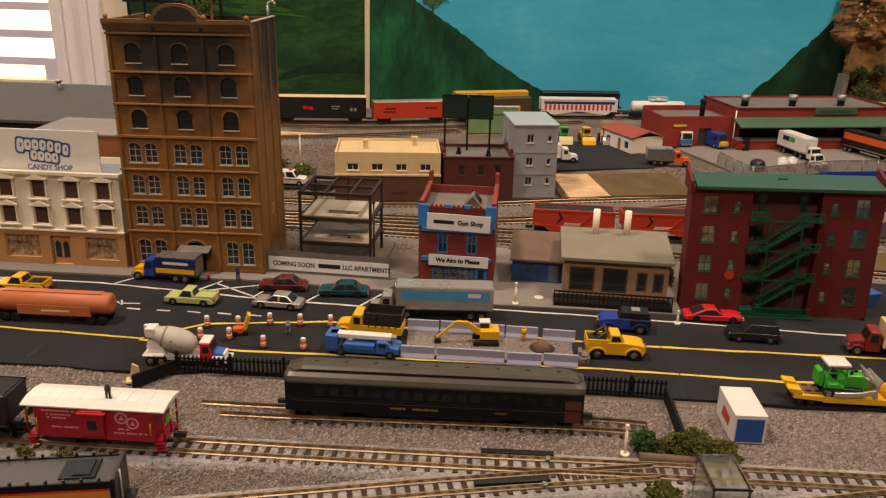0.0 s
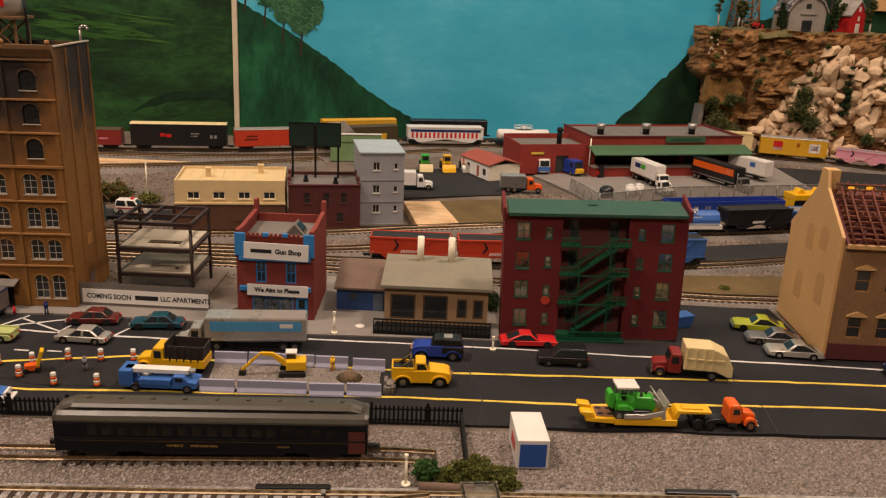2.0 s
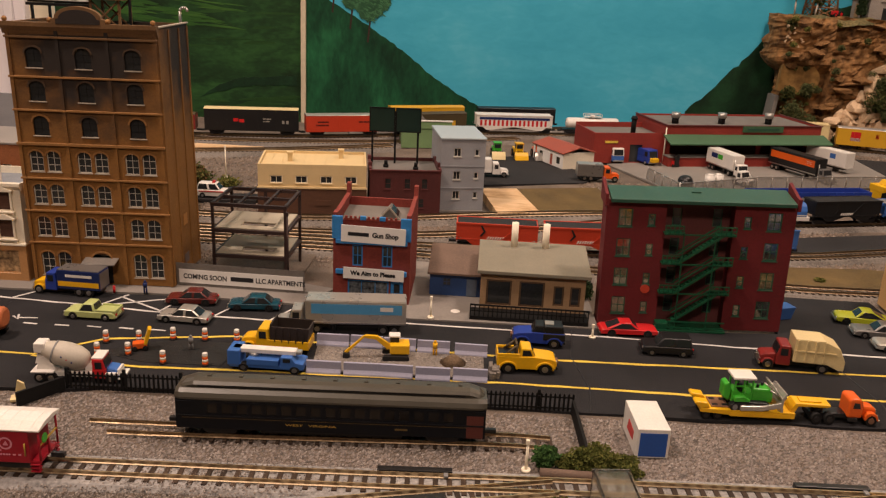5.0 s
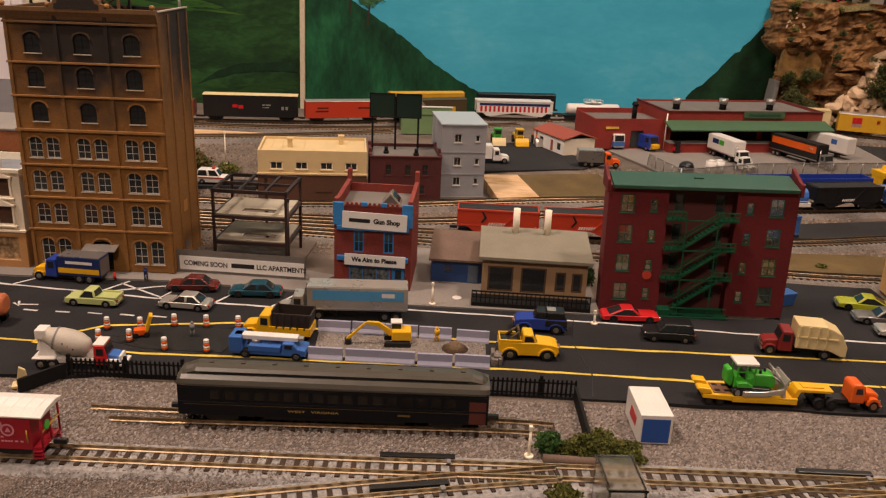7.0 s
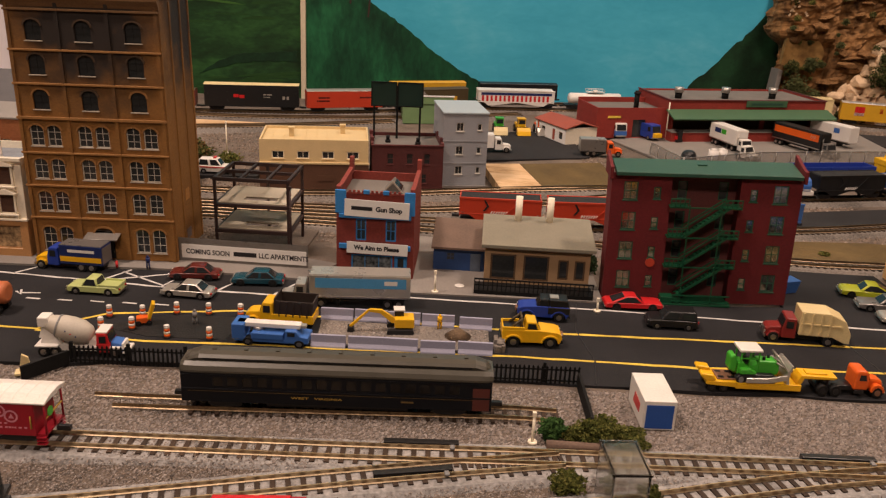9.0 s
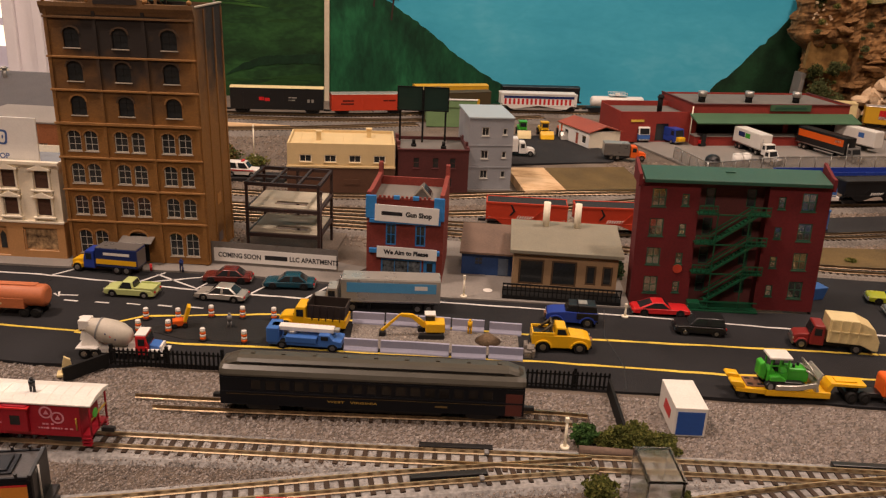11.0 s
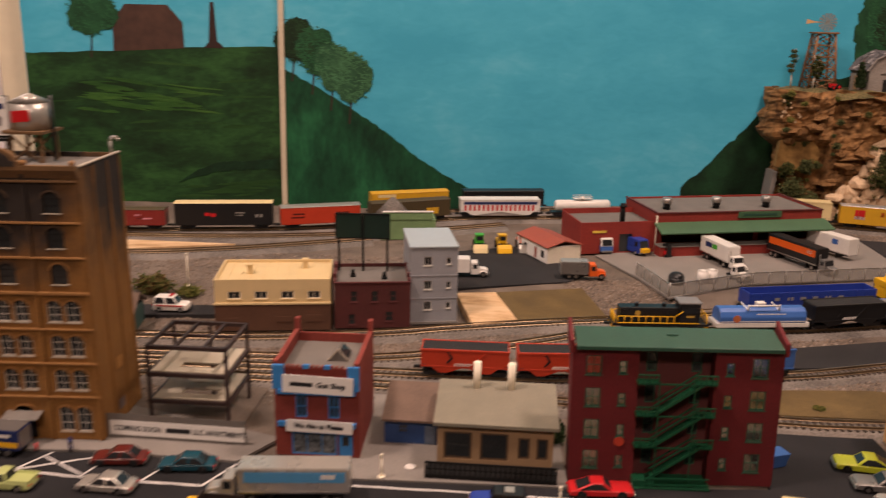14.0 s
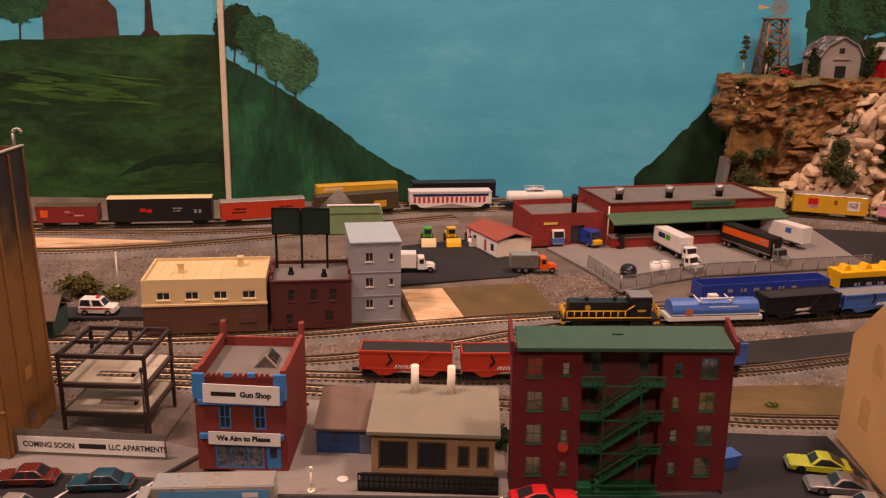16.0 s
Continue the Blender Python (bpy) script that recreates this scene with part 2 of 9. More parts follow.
M["green_roof"] = mat("green_roof", (0.022, 0.078, 0.052), 0.42, var=0.18)
M["green_iron"] = mat("green_iron", (0.005, 0.075, 0.034), 0.4, var=0.2)
M["factory_red"] = brick_mat("factory_red", (0.30, 0.035, 0.024), (0.8, 0.7, 0.7), 2.4, 0.9)
M["factory_green"] = mat("factory_green", (0.05, 0.12, 0.06), 0.6, var=0.15)
M["steel_grey"] = mat("galvanised", (0.42, 0.40, 0.37), 0.4, metal=0.7, var=0.15)
M["red_roof"] = mat("red_roof", (0.33, 0.075, 0.045), 0.6, var=0.12)
M["gable_wood"] = mat("bare_tan_gable", (0.60, 0.36, 0.15), 0.6, var=0.12, coarse=25)
M["rib_brown"] = mat("red_brown_ribs", (0.13, 0.035, 0.018), 0.6, var=0.45, coarse=60)
M["gable_patch"] = mat("faded_tan_patch", (0.50, 0.29, 0.115), 0.65, var=0.18, coarse=40)
M["mill_timber"] = mat("weathered_brown_timber", (0.22, 0.105, 0.045), 0.75, var=0.35, coarse=80)
M["ply"] = brushed_mat("bare_plywood", (0.34, 0.19, 0.08), (0.56, 0.36, 0.19), (0.70, 0.49, 0.29), (2.0, 9.0, 1.0), 9, (0.36, 0.47, 0.60))


# ---- modelling helpers, in millimetres ----
def B():
    return bmesh.new()


def box(bm, x0, y0, z0, x1, y1, z1, bevel=0.0):
    vs = [bm.verts.new((x, y, z)) for z in (z0, z1) for y in (y0, y1) for x in (x0, x1)]
    fs = [bm.faces.new([vs[i] for i in q]) for q in ((0, 2, 3, 1), (4, 5, 7, 6), (0, 1, 5, 4), (2, 6, 7, 3), (0, 4, 6, 2), (1, 3, 7, 5))]
    if bevel:
        es = list({e for f in fs for e in f.edges})
        bmesh.ops.bevel(bm, geom=es, offset=bevel, segments=2, profile=0.5, affect="EDGES")
    return bm


def cyl(bm, p, r, h, axis="z", n=16, r2=None):
    """A cylinder or cone from p along +axis."""
    r2 = r if r2 is None else r2
    ring = []
    for k, rr in ((0, r), (h, r2)):
        lp = []
        for i in range(n):
            a = 2 * math.pi * i / n
            u, v = rr * math.cos(a), rr * math.sin(a)
            o = {"z": (u, v, k), "y": (v, k, u), "x": (k, u, v)}[axis]
            lp.append(bm.verts.new((p[0] + o[0], p[1] + o[1], p[2] + o[2])))
        ring.append(lp)
    for i in range(n):
        f = bm.faces.new((ring[0][i], ring[0][(i + 1) % n], ring[1][(i + 1) % n], ring[1][i]))
        f.smooth = True
    bm.faces.new(ring[0][::-1])
    bm.faces.new(ring[1])
    return bm


def prism(bm, pts, axis, a, b, bevel=0.0):
    """A polygon drawn in the plane across axis, carried from a to b along it."""
    put = {"x": lambda u, v, k: (k, u, v), "y": lambda u, v, k: (u, k, v), "z": lambda u, v, k: (u, v, k)}[axis]
    l0 = [bm.verts.new(put(u, v, a)) for u, v in pts]
    l1 = [bm.verts.new(put(u, v, b)) for u, v in pts]
    n = len(pts)
    fs = [bm.faces.new(l0[::-1]), bm.faces.new(l1)]
    fs += [bm.faces.new((l0[i], l0[(i + 1) % n], l1[(i + 1) % n], l1[i])) for i in range(n)]
    bmesh.ops.recalc_face_normals(bm, faces=fs)
    if bevel:
        es = list({e for f in fs for e in f.edges})
        bmesh.ops.bevel(bm, geom=es, offset=bevel, segments=2, profile=0.5, affect="EDGES")
    return bm


def loft(bm, loops, smooth=False, caps=True):
    rows = [[bm.verts.new(p) for p in lp] for lp in loops]
    n = len(rows[0])
    fs = []
    for r0, r1 in zip(rows, rows[1:]):
        for i in range(n):
            f = bm.faces.new((r0[i], r0[(i + 1) % n], r1[(i + 1) % n], r1[i]))
            f.smooth = smooth
            fs.append(f)
    if caps:
        fs += [bm.faces.new(rows[0][::-1]), bm.faces.new(rows[-1])]
    bmesh.ops.recalc_face_normals(bm, faces=fs)
    return bm


def rod(bm, p, q, r, n=6):
    """A round bar from p to q."""
    p, q = Vector(p), Vector(q)
    d = (q - p).normalized()
    u = d.orthogonal().normalized()
    v = d.cross(u)
    loops = [[c + r * (math.cos(2 * math.pi * i / n) * u + math.sin(2 * math.pi * i / n) * v) for i in range(n)] for c in (p, q)]
    return loft(bm, loops, smooth=n > 5)


def ball(bm, p, r, n=10, sz=1.0):
    bmesh.ops.create_uvsphere(bm, u_segments=n, v_segments=max(4, n // 2 + 1), radius=r, matrix=Matrix.Translation(p) @ Matrix.Diagonal((1, 1, sz, 1)))
    return bm


def mesh_of(name, bm, material):
    for v in bm.verts:
        v.co *= MM
    me = bpy.data.meshes.new(name)
    bm.to_mesh(me)
    bm.free()
    me.materials.append(material)
    return me


def part(name, bm, material, parent, label="", at=None):
    """Links a bmesh as one mesh object under a thing or a part."""
    ob = new(name, bm if isinstance(bm, bpy.types.Mesh) else mesh_of(name, bm, material))
    ob.parent = parent
    if at is not None:
        ob.matrix_basis = at
    return tagged(ob, label)


def at(x, y, z=0.0, rz=0.0, rx=0.0, ry=0.0):
    return pose(x * MM, y * MM, z * MM, rx, ry, rz)


def thing(name, m, label, category, group="", kind=""):
    ob = new(name)
    ob.empty_display_size = 0.005
    ob.matrix_basis = m
    return tagged(ob, label, category, group, kind)


def solo(name, bm, material, m, label, category, group="", kind=""):
    """A thing that is one mesh."""
    ob = new(name, mesh_of(name, bm, material))
    ob.matrix_basis = m
    return tagged(ob, label, category, group, kind)


def words(text, size, material, parent, m, name="lettering", align="CENTER", label="", stretch=1.0, bold=0.0):
    """Raised print in the built-in font; size in millimetres; the text reads along local x, faces local -y after m."""
    c = bpy.data.curves.new(name, "FONT")
    c.body, c.size, c.align_x, c.extrude, c.offset = text, size * MM, align, 0.00003, bold * MM
    c.resolution_u = 3
    tmp = bpy.data.objects.new("tmp", c)
    me = bpy.data.meshes.new_from_object(tmp)
    bpy.data.objects.remove(tmp)
    me.name = name
    me.transform(Matrix.Diagonal((stretch, 1, 1, 1)))
    me.materials.clear()
    me.materials.append(material)
    ob = new(name, me)
    ob.parent = parent
    ob.matrix_basis = m @ pose(0, 0, 0, 90, 0, 0)
    return tagged(ob, label)


def wall_mesh(bm, w, h, th, holes, arcs=()):
    """A wall in the xz plane, front at y = 0, with rectangular openings (x0, z0, x1, z1) cut right through."""
    xs = sorted({0.0, w, *[v for q in holes for v in (q[0], q[2])]})
    zs = sorted({0.0, h, *[v for q in holes for v in (q[1], q[3])]})

    def solid(i, j):
        if i < 0 or j < 0 or i >= len(xs) - 1 or j >= len(zs) - 1:
            return False
        cx, cz = (xs[i] + xs[i + 1]) / 2, (zs[j] + zs[j + 1]) / 2
        return not any(q[0] < cx < q[2] and q[1] < cz < q[3] for q in holes)

    seen = {}

    def vert(i, j, k):
        key = (i, j, k)
        if key not in seen:
            seen[key] = bm.verts.new((xs[i], th * k, zs[j]))
        return seen[key]

    for i in range(len(xs) - 1):
        for j in range(len(zs) - 1):
            if not solid(i, j):
                continue
            bm.faces.new((vert(i, j, 0), vert(i + 1, j, 0), vert(i + 1, j + 1, 0), vert(i, j + 1, 0)))
            bm.faces.new((vert(i, j, 1), vert(i, j + 1, 1), vert(i + 1, j + 1, 1), vert(i + 1, j, 1)))
            if not solid(i - 1, j):
                bm.faces.new((vert(i, j, 0), vert(i, j + 1, 0), vert(i, j + 1, 1), vert(i, j, 1)))
            if not solid(i + 1, j):
                bm.faces.new((vert(i + 1, j, 0), vert(i + 1, j, 1), vert(i + 1, j + 1, 1), vert(i + 1, j + 1, 0)))
            if not solid(i, j - 1):
                bm.faces.new((vert(i, j, 0), vert(i, j, 1), vert(i + 1, j, 1), vert(i + 1, j, 0)))
            if not solid(i, j + 1):
                bm.faces.new((vert(i, j + 1, 0), vert(i + 1, j + 1, 0), vert(i + 1, j + 1, 1), vert(i, j + 1, 1)))
    return bm


WINDOW_MESH = {}


def window(parent, x, z, w, h, frame_mat, nx=2, nz=2, fw=0.5, y=0.6, sill=0.0, sill_mat=None, pane_mat=None, m=None):
    """A sash window (frame, pane, sill) set into an opening; local front is -y."""
    key = (w, h, frame_mat.name, nx, nz, fw, sill, pane_mat.name if pane_mat else "")
    if key not in WINDOW_MESH:
        f = wall_mesh(B(), w, h, 0.7, [(fw, fw, w - fw, h - fw)])
        t = fw * 0.55
        bars = [mesh_of("muntin", box(B(), w * i / nx - t / 2, 0.1, fw, w * i / nx + t / 2, 0.62, h - fw), frame_mat) for i in range(1, nx)]
        bars += [mesh_of("muntin", box(B(), fw, 0.06, h * i / nz - t / 2, w - fw, 0.66, h * i / nz + t / 2), frame_mat) for i in range(1, nz)]
        p = B()
        box(p, fw * 0.5, 0.3, fw * 0.5, w - fw * 0.5, 0.5, h - fw * 0.5)
        s = None
        if sill:
            s = B()
            box(s, -0.6, -y - sill, -0.7, w + 0.6, 0.2, 0.0, 0.12)
            s = mesh_of("sill", s, sill_mat or frame_mat)
        WINDOW_MESH[key] = (mesh_of("window_frame", f, frame_mat), mesh_of("pane", p, pane_mat or M["glass_dark"]), s, bars)
    f, p, s, bars = WINDOW_MESH[key]
    a = at(x, y, z) if m is None else m @ at(x, y, z)
    win = part("window", f, None, parent, at=a)
    part("pane", p, None, win)
    for q in bars:
        part("muntin", q, None, win)
    if s:
        part("sill", s, None, win)
    return win


def shell(parent, W, D, H, wall_mat, front=(), left=(), right=(), th=1.6, roof=None, roof_z=None, base=True):
    """Four walls with openings, a roof slab below the parapet and a floor."""
    part("front_wall", wall_mesh(B(), W, H, th, list(front)), wall_mat, parent)
    part("back_wall", wall_mesh(B(), W, H, th, []), wall_mat, parent, at=at(W, D, 0, 180))
    part("side_wall", wall_mesh(B(), D - 2 * th, H - 0.02, th, list(left)), wall_mat, parent, at=at(0, D - th, 0, -90))
    part("side_wall", wall_mesh(B(), D - 2 * th, H - 0.02, th, list(right)), wall_mat, parent, at=at(W, th, 0, 90))
    if roof:
        rz = H - 3 if roof_z is None else roof_z
        part("roof", box(B(), th, th, rz - 1, W - th, D - th, rz), roof, parent)


# ---- room ----
def slab(name, x0, y0, z0, x1, y1, z1, material, label, category, kind="structure"):
    return solo(name, box(B(), x0, y0, z0, x1, y1, z1), material, at(0, 0), label, category, kind=kind)


# floor, ceiling and three outer walls stay unseen; they only enclose the light
slab("floor", -2500, -2500, -920, 2500, 1400, -900, M["carpet"], "unseen brown room floor added under the layout", "floor")
slab("ceiling", -2500, -2500, 1660, 2500, 1400, 1690, M["ceiling_dim"], "unseen room ceiling, darkened to cut bounced light", "ceiling")
slab("wall_south", -2500, -2530, -900, 2500, -2500, 1660, M["room_dim"], "unseen tan wall behind the visitor, darkened to cut bounced light", "wall")
slab("wall_west", -2530, -2500, -900, -2500, 1400, 1660, M["room_dim"], "unseen tan side wall, darkened to cut bounced light", "wall")
slab("wall_east", 2500, -2500, -900, 2530, 1400, 1660, M["room_dim"], "unseen tan side wall, darkened to cut bounced light", "wall")
WALL_Y = 1275
wn = wall_mesh(B(), 5000, 2560, 60, [(1300, 918, 1862, 1745)])
solo("wall_north", wn, M["room_wall"], at(-2500, WALL_Y, -900), "cream painted room wall behind the layout with a window", "wall", kind="structure")

# painted backdrop board
BD = WALL_Y - 12
bd = thing("backdrop", at(0, BD, 0), "hand-painted scenery backdrop of blue sky and green hills", "backdrop", kind="structure")
part("sky_board", box(B(), -560, 0, -20, 1500, 8, 620), M["sky"], bd, "flat board painted turquoise sky blue")


def painted(name, pts, material, label, lift):
    part(name, prism(B(), pts, "y", -0.4 - lift, -0.05), material, bd, label)


def ragged(pts, amp, step, seed):
    """A hand-brushed outline along a polyline."""
    r = random.Random(seed)
    out = []
    for (x0, z0), (x1, z1) in zip(pts, pts[1:]):
        n = max(1, int(math.hypot(x1 - x0, z1 - z0) / step))
        for i in range(n):
            f = i / n
            out.append((x0 + (x1 - x0) * f + r.uniform(-amp, amp), z0 + (z1 - z0) * f + r.uniform(-amp, amp)))
    return out + [pts[-1]]


painted("painted_hill", ragged([(-196, 194), (-160, 176), (-100, 142), (-50, 108), (0, 70), (40, 46), (80, 24), (110, 2)], 1.2, 7, 1) + [(110, -18), (-196, -18)], M["hill_paint"], "brushed green hillside sloping down to the sky", 0.0)
painted("painted_hill", ragged([(-560, 206), (-430, 212), (-330, 218), (-196, 222)], 0.8, 12, 2) + [(-196, -18), (-560, -18)], M["hill_paint_l"], "dark green painted hill with lighter brushed grass", 0.1)
painted("painted_hill", ragged([(368, -18), (372, 40), (400, 66), (440, 110), (470, 145), (540, 190), (760, 240)], 2.0, 8, 3) + [(760, -18)], M["hill_dark"], "deep green painted hill rising to the cliff", 0.0)


def strokes(n, x0, z0, x1, z1, slope, length, material, label, seed):
    """Loose brush marks within a patch of the painting."""
    r = random.Random(seed)
    for k in range(n):
        x, z = r.uniform(x0, x1), r.gauss((z0 + z1) / 2, (z1 - z0) / 4)
        z += slope * (x - (x0 + x1) / 2)
        l, w, b = length * r.uniform(0.4, 1.2), r.uniform(0.8, 3.4), r.uniform(-0.08, 0.08)
        top_ = [(x + l * f, z + slope * l * f + b * l * f + w * (f * (1 - f) * 4) ** 0.6 + r.uniform(-0.2, 0.2)) for f in (0.0, 0.2, 0.4, 0.6, 0.8, 1.0)]
        low_ = [(x + l * f, z + slope * l * f + b * l * f - 0.5 * w * (f * (1 - f) * 4) ** 0.6 - 0.05) for f in (0.9, 0.7, 0.5, 0.3, 0.1)]
        painted("brush_stroke", top_ + low_, material, "", 0.2 + 0.02 * (k % 20))


M["grass_mid"] = brushed_mat("mid_green_brush", (0.010, 0.042, 0.009), (0.016, 0.062, 0.014), (0.030, 0.095, 0.022), (0.6, 1.0, 4.0), 14)
strokes(46, -500, 128, -345, 172, -0.08, 70, M["hill_light"], "", 1)
strokes(10, -540, 40, -260, 190, 0.02, 80, M["grass_mid"], "", 2)
strokes(16, -390, 2, -250, 30, 0.10, 70, M["grass_mid"], "", 3)
painted("brushed_shade", ragged([(-352, 26), (-320, 46), (-290, 58), (-205, 64), (-205, 50), (-262, 48), (-300, 42), (-352, 26)], 1.2, 7, 6), M["hill_dark"], "dark green brush stroke", 0.65)
painted("painted_barn", [(-432, 211), (-430, 252), (-412, 275), (-352, 275), (-332, 252), (-331, 217)], M["barn_paint"], "brown painted barn", 0.3)


def painted_tree(x, z, h, w, seed, tone="mid"):
    """A crown dabbed on leaf by leaf over a dark trunk."""
    r = random.Random(seed)
    painted("painted_trunk", [(x - 3.6, z - 6), (x - 1.2, z - 7), (x + 4.4, z + h * 0.6), (x + 2.2, z + h * 0.6)], M["trunk_paint"], "dark painted trunk", 0.2)
    ring = []
    for i in range(56):
        a = 2 * math.pi * i / 56
        k = 1 + 0.10 * math.sin(3 * a + seed) + r.uniform(-0.07, 0.07)
        ring.append((x + 3 + w * 0.47 * k * math.cos(a), z + h * 0.66 + h * 0.38 * k * math.sin(a)))
    lift = 0.5 + 0.12 * (seed % 5)
    painted("painted_crown", ring, LEAF_TONES[tone][0], "brushed green crown", lift)
    dabs = B()
    for i in range(230):
        a, q = r.uniform(0, 2 * math.pi), r.random() ** 0.45
        cx, cz = x + 3 + w * 0.49 * q * math.cos(a), z + h * 0.66 + h * 0.40 * q * math.sin(a)
        d = r.uniform(-1.1, 0.5)
        l, t = r.uniform(2.2, 5.0), r.uniform(0.5, 1.1)
        c, s_ = math.cos(d), math.sin(d)
        quad = [(cx - l * c, cz - l * s_), (cx + t * s_, cz - t * c), (cx + l * c, cz + l * s_), (cx - t * s_, cz + t * c)]
        dabs.faces.new([dabs.verts.new((u, -0.46 - lift - 0.001 * i, v)) for u, v in quad])
    part("leaf_dabs", dabs, LEAF_TONES[tone][1], bd, "lighter green leaf dabs")


LEAF_TONES = {}
for tone_, base_, dab_ in (("dark", (0.008, 0.024, 0.010), (0.014, 0.050, 0.018)), ("mid", (0.010, 0.062, 0.026), (0.018, 0.105, 0.042)), ("light", (0.022, 0.090, 0.042), (0.050, 0.165, 0.075))):
    LEAF_TONES[tone_] = (brushed_mat(tone_ + "_crown_paint", tuple(0.7 * c for c in base_), base_, dab_, (1, 1, 1), 30), brushed_mat(tone_ + "_leaf_paint", base_, dab_, tuple(1.3 * c for c in dab_), (1, 1, 1), 40))
for q in ((-178, 182, 76, 58, 11, "dark"), (-150, 164, 82, 56, 12, "mid"), (-124, 142, 84, 54, 13, "light"), (-98, 124, 88, 56, 14, "light"), (-462, 208, 86, 74, 15, "mid")):
    painted_tree(*q)
# woodland painted behind the farm, over a strip of sky
painted("painted_hill", ragged([(590, 200), (640, 226), (700, 238), (780, 252), (900, 262), (1500, 280)], 1.5, 8, 31) + [(1500, -18), (590, -18)], M["hill_dark"], "deep green painted hill behind the farm", 0.05)
painted("painted_wood", ragged([(586, 206), (588, 232), (583, 258), (590, 290), (600, 318), (640, 346), (760, 360), (900, 366), (900, 262), (800, 252), (742, 244), (700, 246), (664, 236), (650, 206)], 3.0, 5, 33), LEAF_TONES["mid"][0], "dense green painted wood", 0.12)
rt = random.Random(77)
for i in range(22):
    painted_tree(616 + 15 * i + rt.uniform(-5, 5), 206 + 1.9 * i, rt.uniform(92, 126), rt.uniform(46, 62), 40 + i, "dark" if i % 3 == 1 else "mid")
part("batten", box(B(), 732, -8, 215, 775, -2, 620, 0.6), M["gable_wood"], bd, "tan board over the next joint")
painted("painted_trunk", [(-297, 219), (-284, 219), (-287, 280), (-292, 280)], M["trunk_paint"], "bare dark painted trunk", 0.2)
painted("painted_bush", ragged([(-303, 218), (-297, 226), (-288, 229), (-280, 225), (-275, 218)], 0.4, 3, 8), M["trunk_paint"], "dark painted mound", 0.4)
part("batten", prism(B(), [(-199, -18), (-192, -18), (-187, 620), (-195, 620)], "y", -5, 0, 0.6), M["batten"], bd, "cream wooden batten over the joint")

# ---- layout table and ground ----
BACK = 11.0


def height(x, y):
    s = min(1.0, max(0.0, (y - 800) / 70.0))
    z = BACK * s * s * (3 - 2 * s)
    # the board ends behind the far track and drops to the wall
    edge = float(np.interp(x, [-700, -351, -160, -59, 61, 300], [1020, 1045, 1072, 1110, 1190, 1300]))
    d = min(1.0, max(0.0, (y - edge) / 26.0))
    z -= 14 * d
    return z + 0.9 * noise.noise(Vector((x * 0.02, y * 0.02, 0.3)))


slab("layout_table", -1100, 170, -140, 1100, WALL_Y - 13, -6, M["wood"], "wooden benchwork that carries the layout", "table")


def sheet(x0, y0, x1, y1, step, fn):
    nx, ny = int((x1 - x0) / step), int((y1 - y0) / step)
    vs, fs = [], []
    for j in range(ny + 1):
        for i in range(nx + 1):
            x, y = x0 + (x1 - x0) * i / nx, y0 + (y1 - y0) * j / ny
            vs.append((x * MM, y * MM, fn(x, y) * MM))
    for j in range(ny):
        for i in range(nx):
            a = j * (nx + 1) + i
            fs.append((a, a + 1, a + nx + 2, a + nx + 1))
    me = bpy.data.meshes.new("ground")
    me.from_pydata(vs, [], fs)
    me.polygons.foreach_set("use_smooth", [True] * len(fs))
    return me


gm = sheet(-1100, 170, 1100, WALL_Y - 13, 8, lambda x, y: height(x, y) - 1.0)
gm.materials.append(M["ground"])
tagged(new("ground", gm), "grey-brown gravel scenery ground of the model layout", "ground", kind="structure")


def patch(name, pts, z, material, label, category, thick=2.0, kind="structure"):
    return solo(name, prism(B(), pts, "z", z - thick, z), material, at(0, 0), label, category, kind=kind)


# street with kerbside lines
r_edge = random.Random(4)
near = [(x, 402 + r_edge.uniform(-1.2, 1.2) - (6 if x < -150 else 0)) for x in range(-700, 701, 20)]
far = [(700, 500), (352, 500), (350, 602), (262, 602), (260, 522), (140, 514), (10, 514), (-60, 528), (-150, 534), (-250, 530), (-700, 526)]
patch("road", near + far, 0.8, M["asphalt"], "black asphalt model street with painted lines", "road")
patch("pavement", [(-700, 526.5), (-250, 530.5), (-150, 534.5), (-60, 528.5), (-40, 560), (-160, 600), (-700, 640)], 2.0, M["concrete"], "grey pavement along the shop fronts", "pavement")
patch("pavement", [(10, 514.5), (140, 514.5), (140, 640), (-30, 640), (-42, 560)], 1.6, M["concrete"], "grey concrete lot between the shops", "pavement")


def stripe(name, pts, w, material, label, z=0.8, seed=0, kind="structure"):
    """A painted line with a hand-drawn wobble, laid on the street."""
    r = random.Random(seed)
    pl = []
    for (x0, y0), (x1, y1) in zip(pts, pts[1:]):
        n = max(1, int(math.hypot(x1 - x0, y1 - y0) / 8))
        for i in range(n):
            f = i / n
            pl.append((x0 + (x1 - x0) * f + 0, y0 + (y1 - y0) * f + r.uniform(-0.35, 0.35)))
    pl.append(pts[-1])
    bm = B()
    rows = []
    for i, (x, y) in enumerate(pl):
        a, b = pl[max(0, i - 1)], pl[min(len(pl) - 1, i + 1)]
        dx, dy = b[0] - a[0], b[1] - a[1]
        d = math.hypot(dx, dy) or 1
        hw = w / 2 * r.uniform(0.75, 1.2)
        ox, oy = -dy / d * hw, dx / d * hw
        rows.append([(x + ox, y + oy, z), (x + ox, y + oy, z + 0.12), (x - ox, y - oy, z + 0.12), (x - ox, y - oy, z)])
    loft(bm, rows)
    return solo(name, bm, material, at(0, 0), label, "road line", kind=kind)


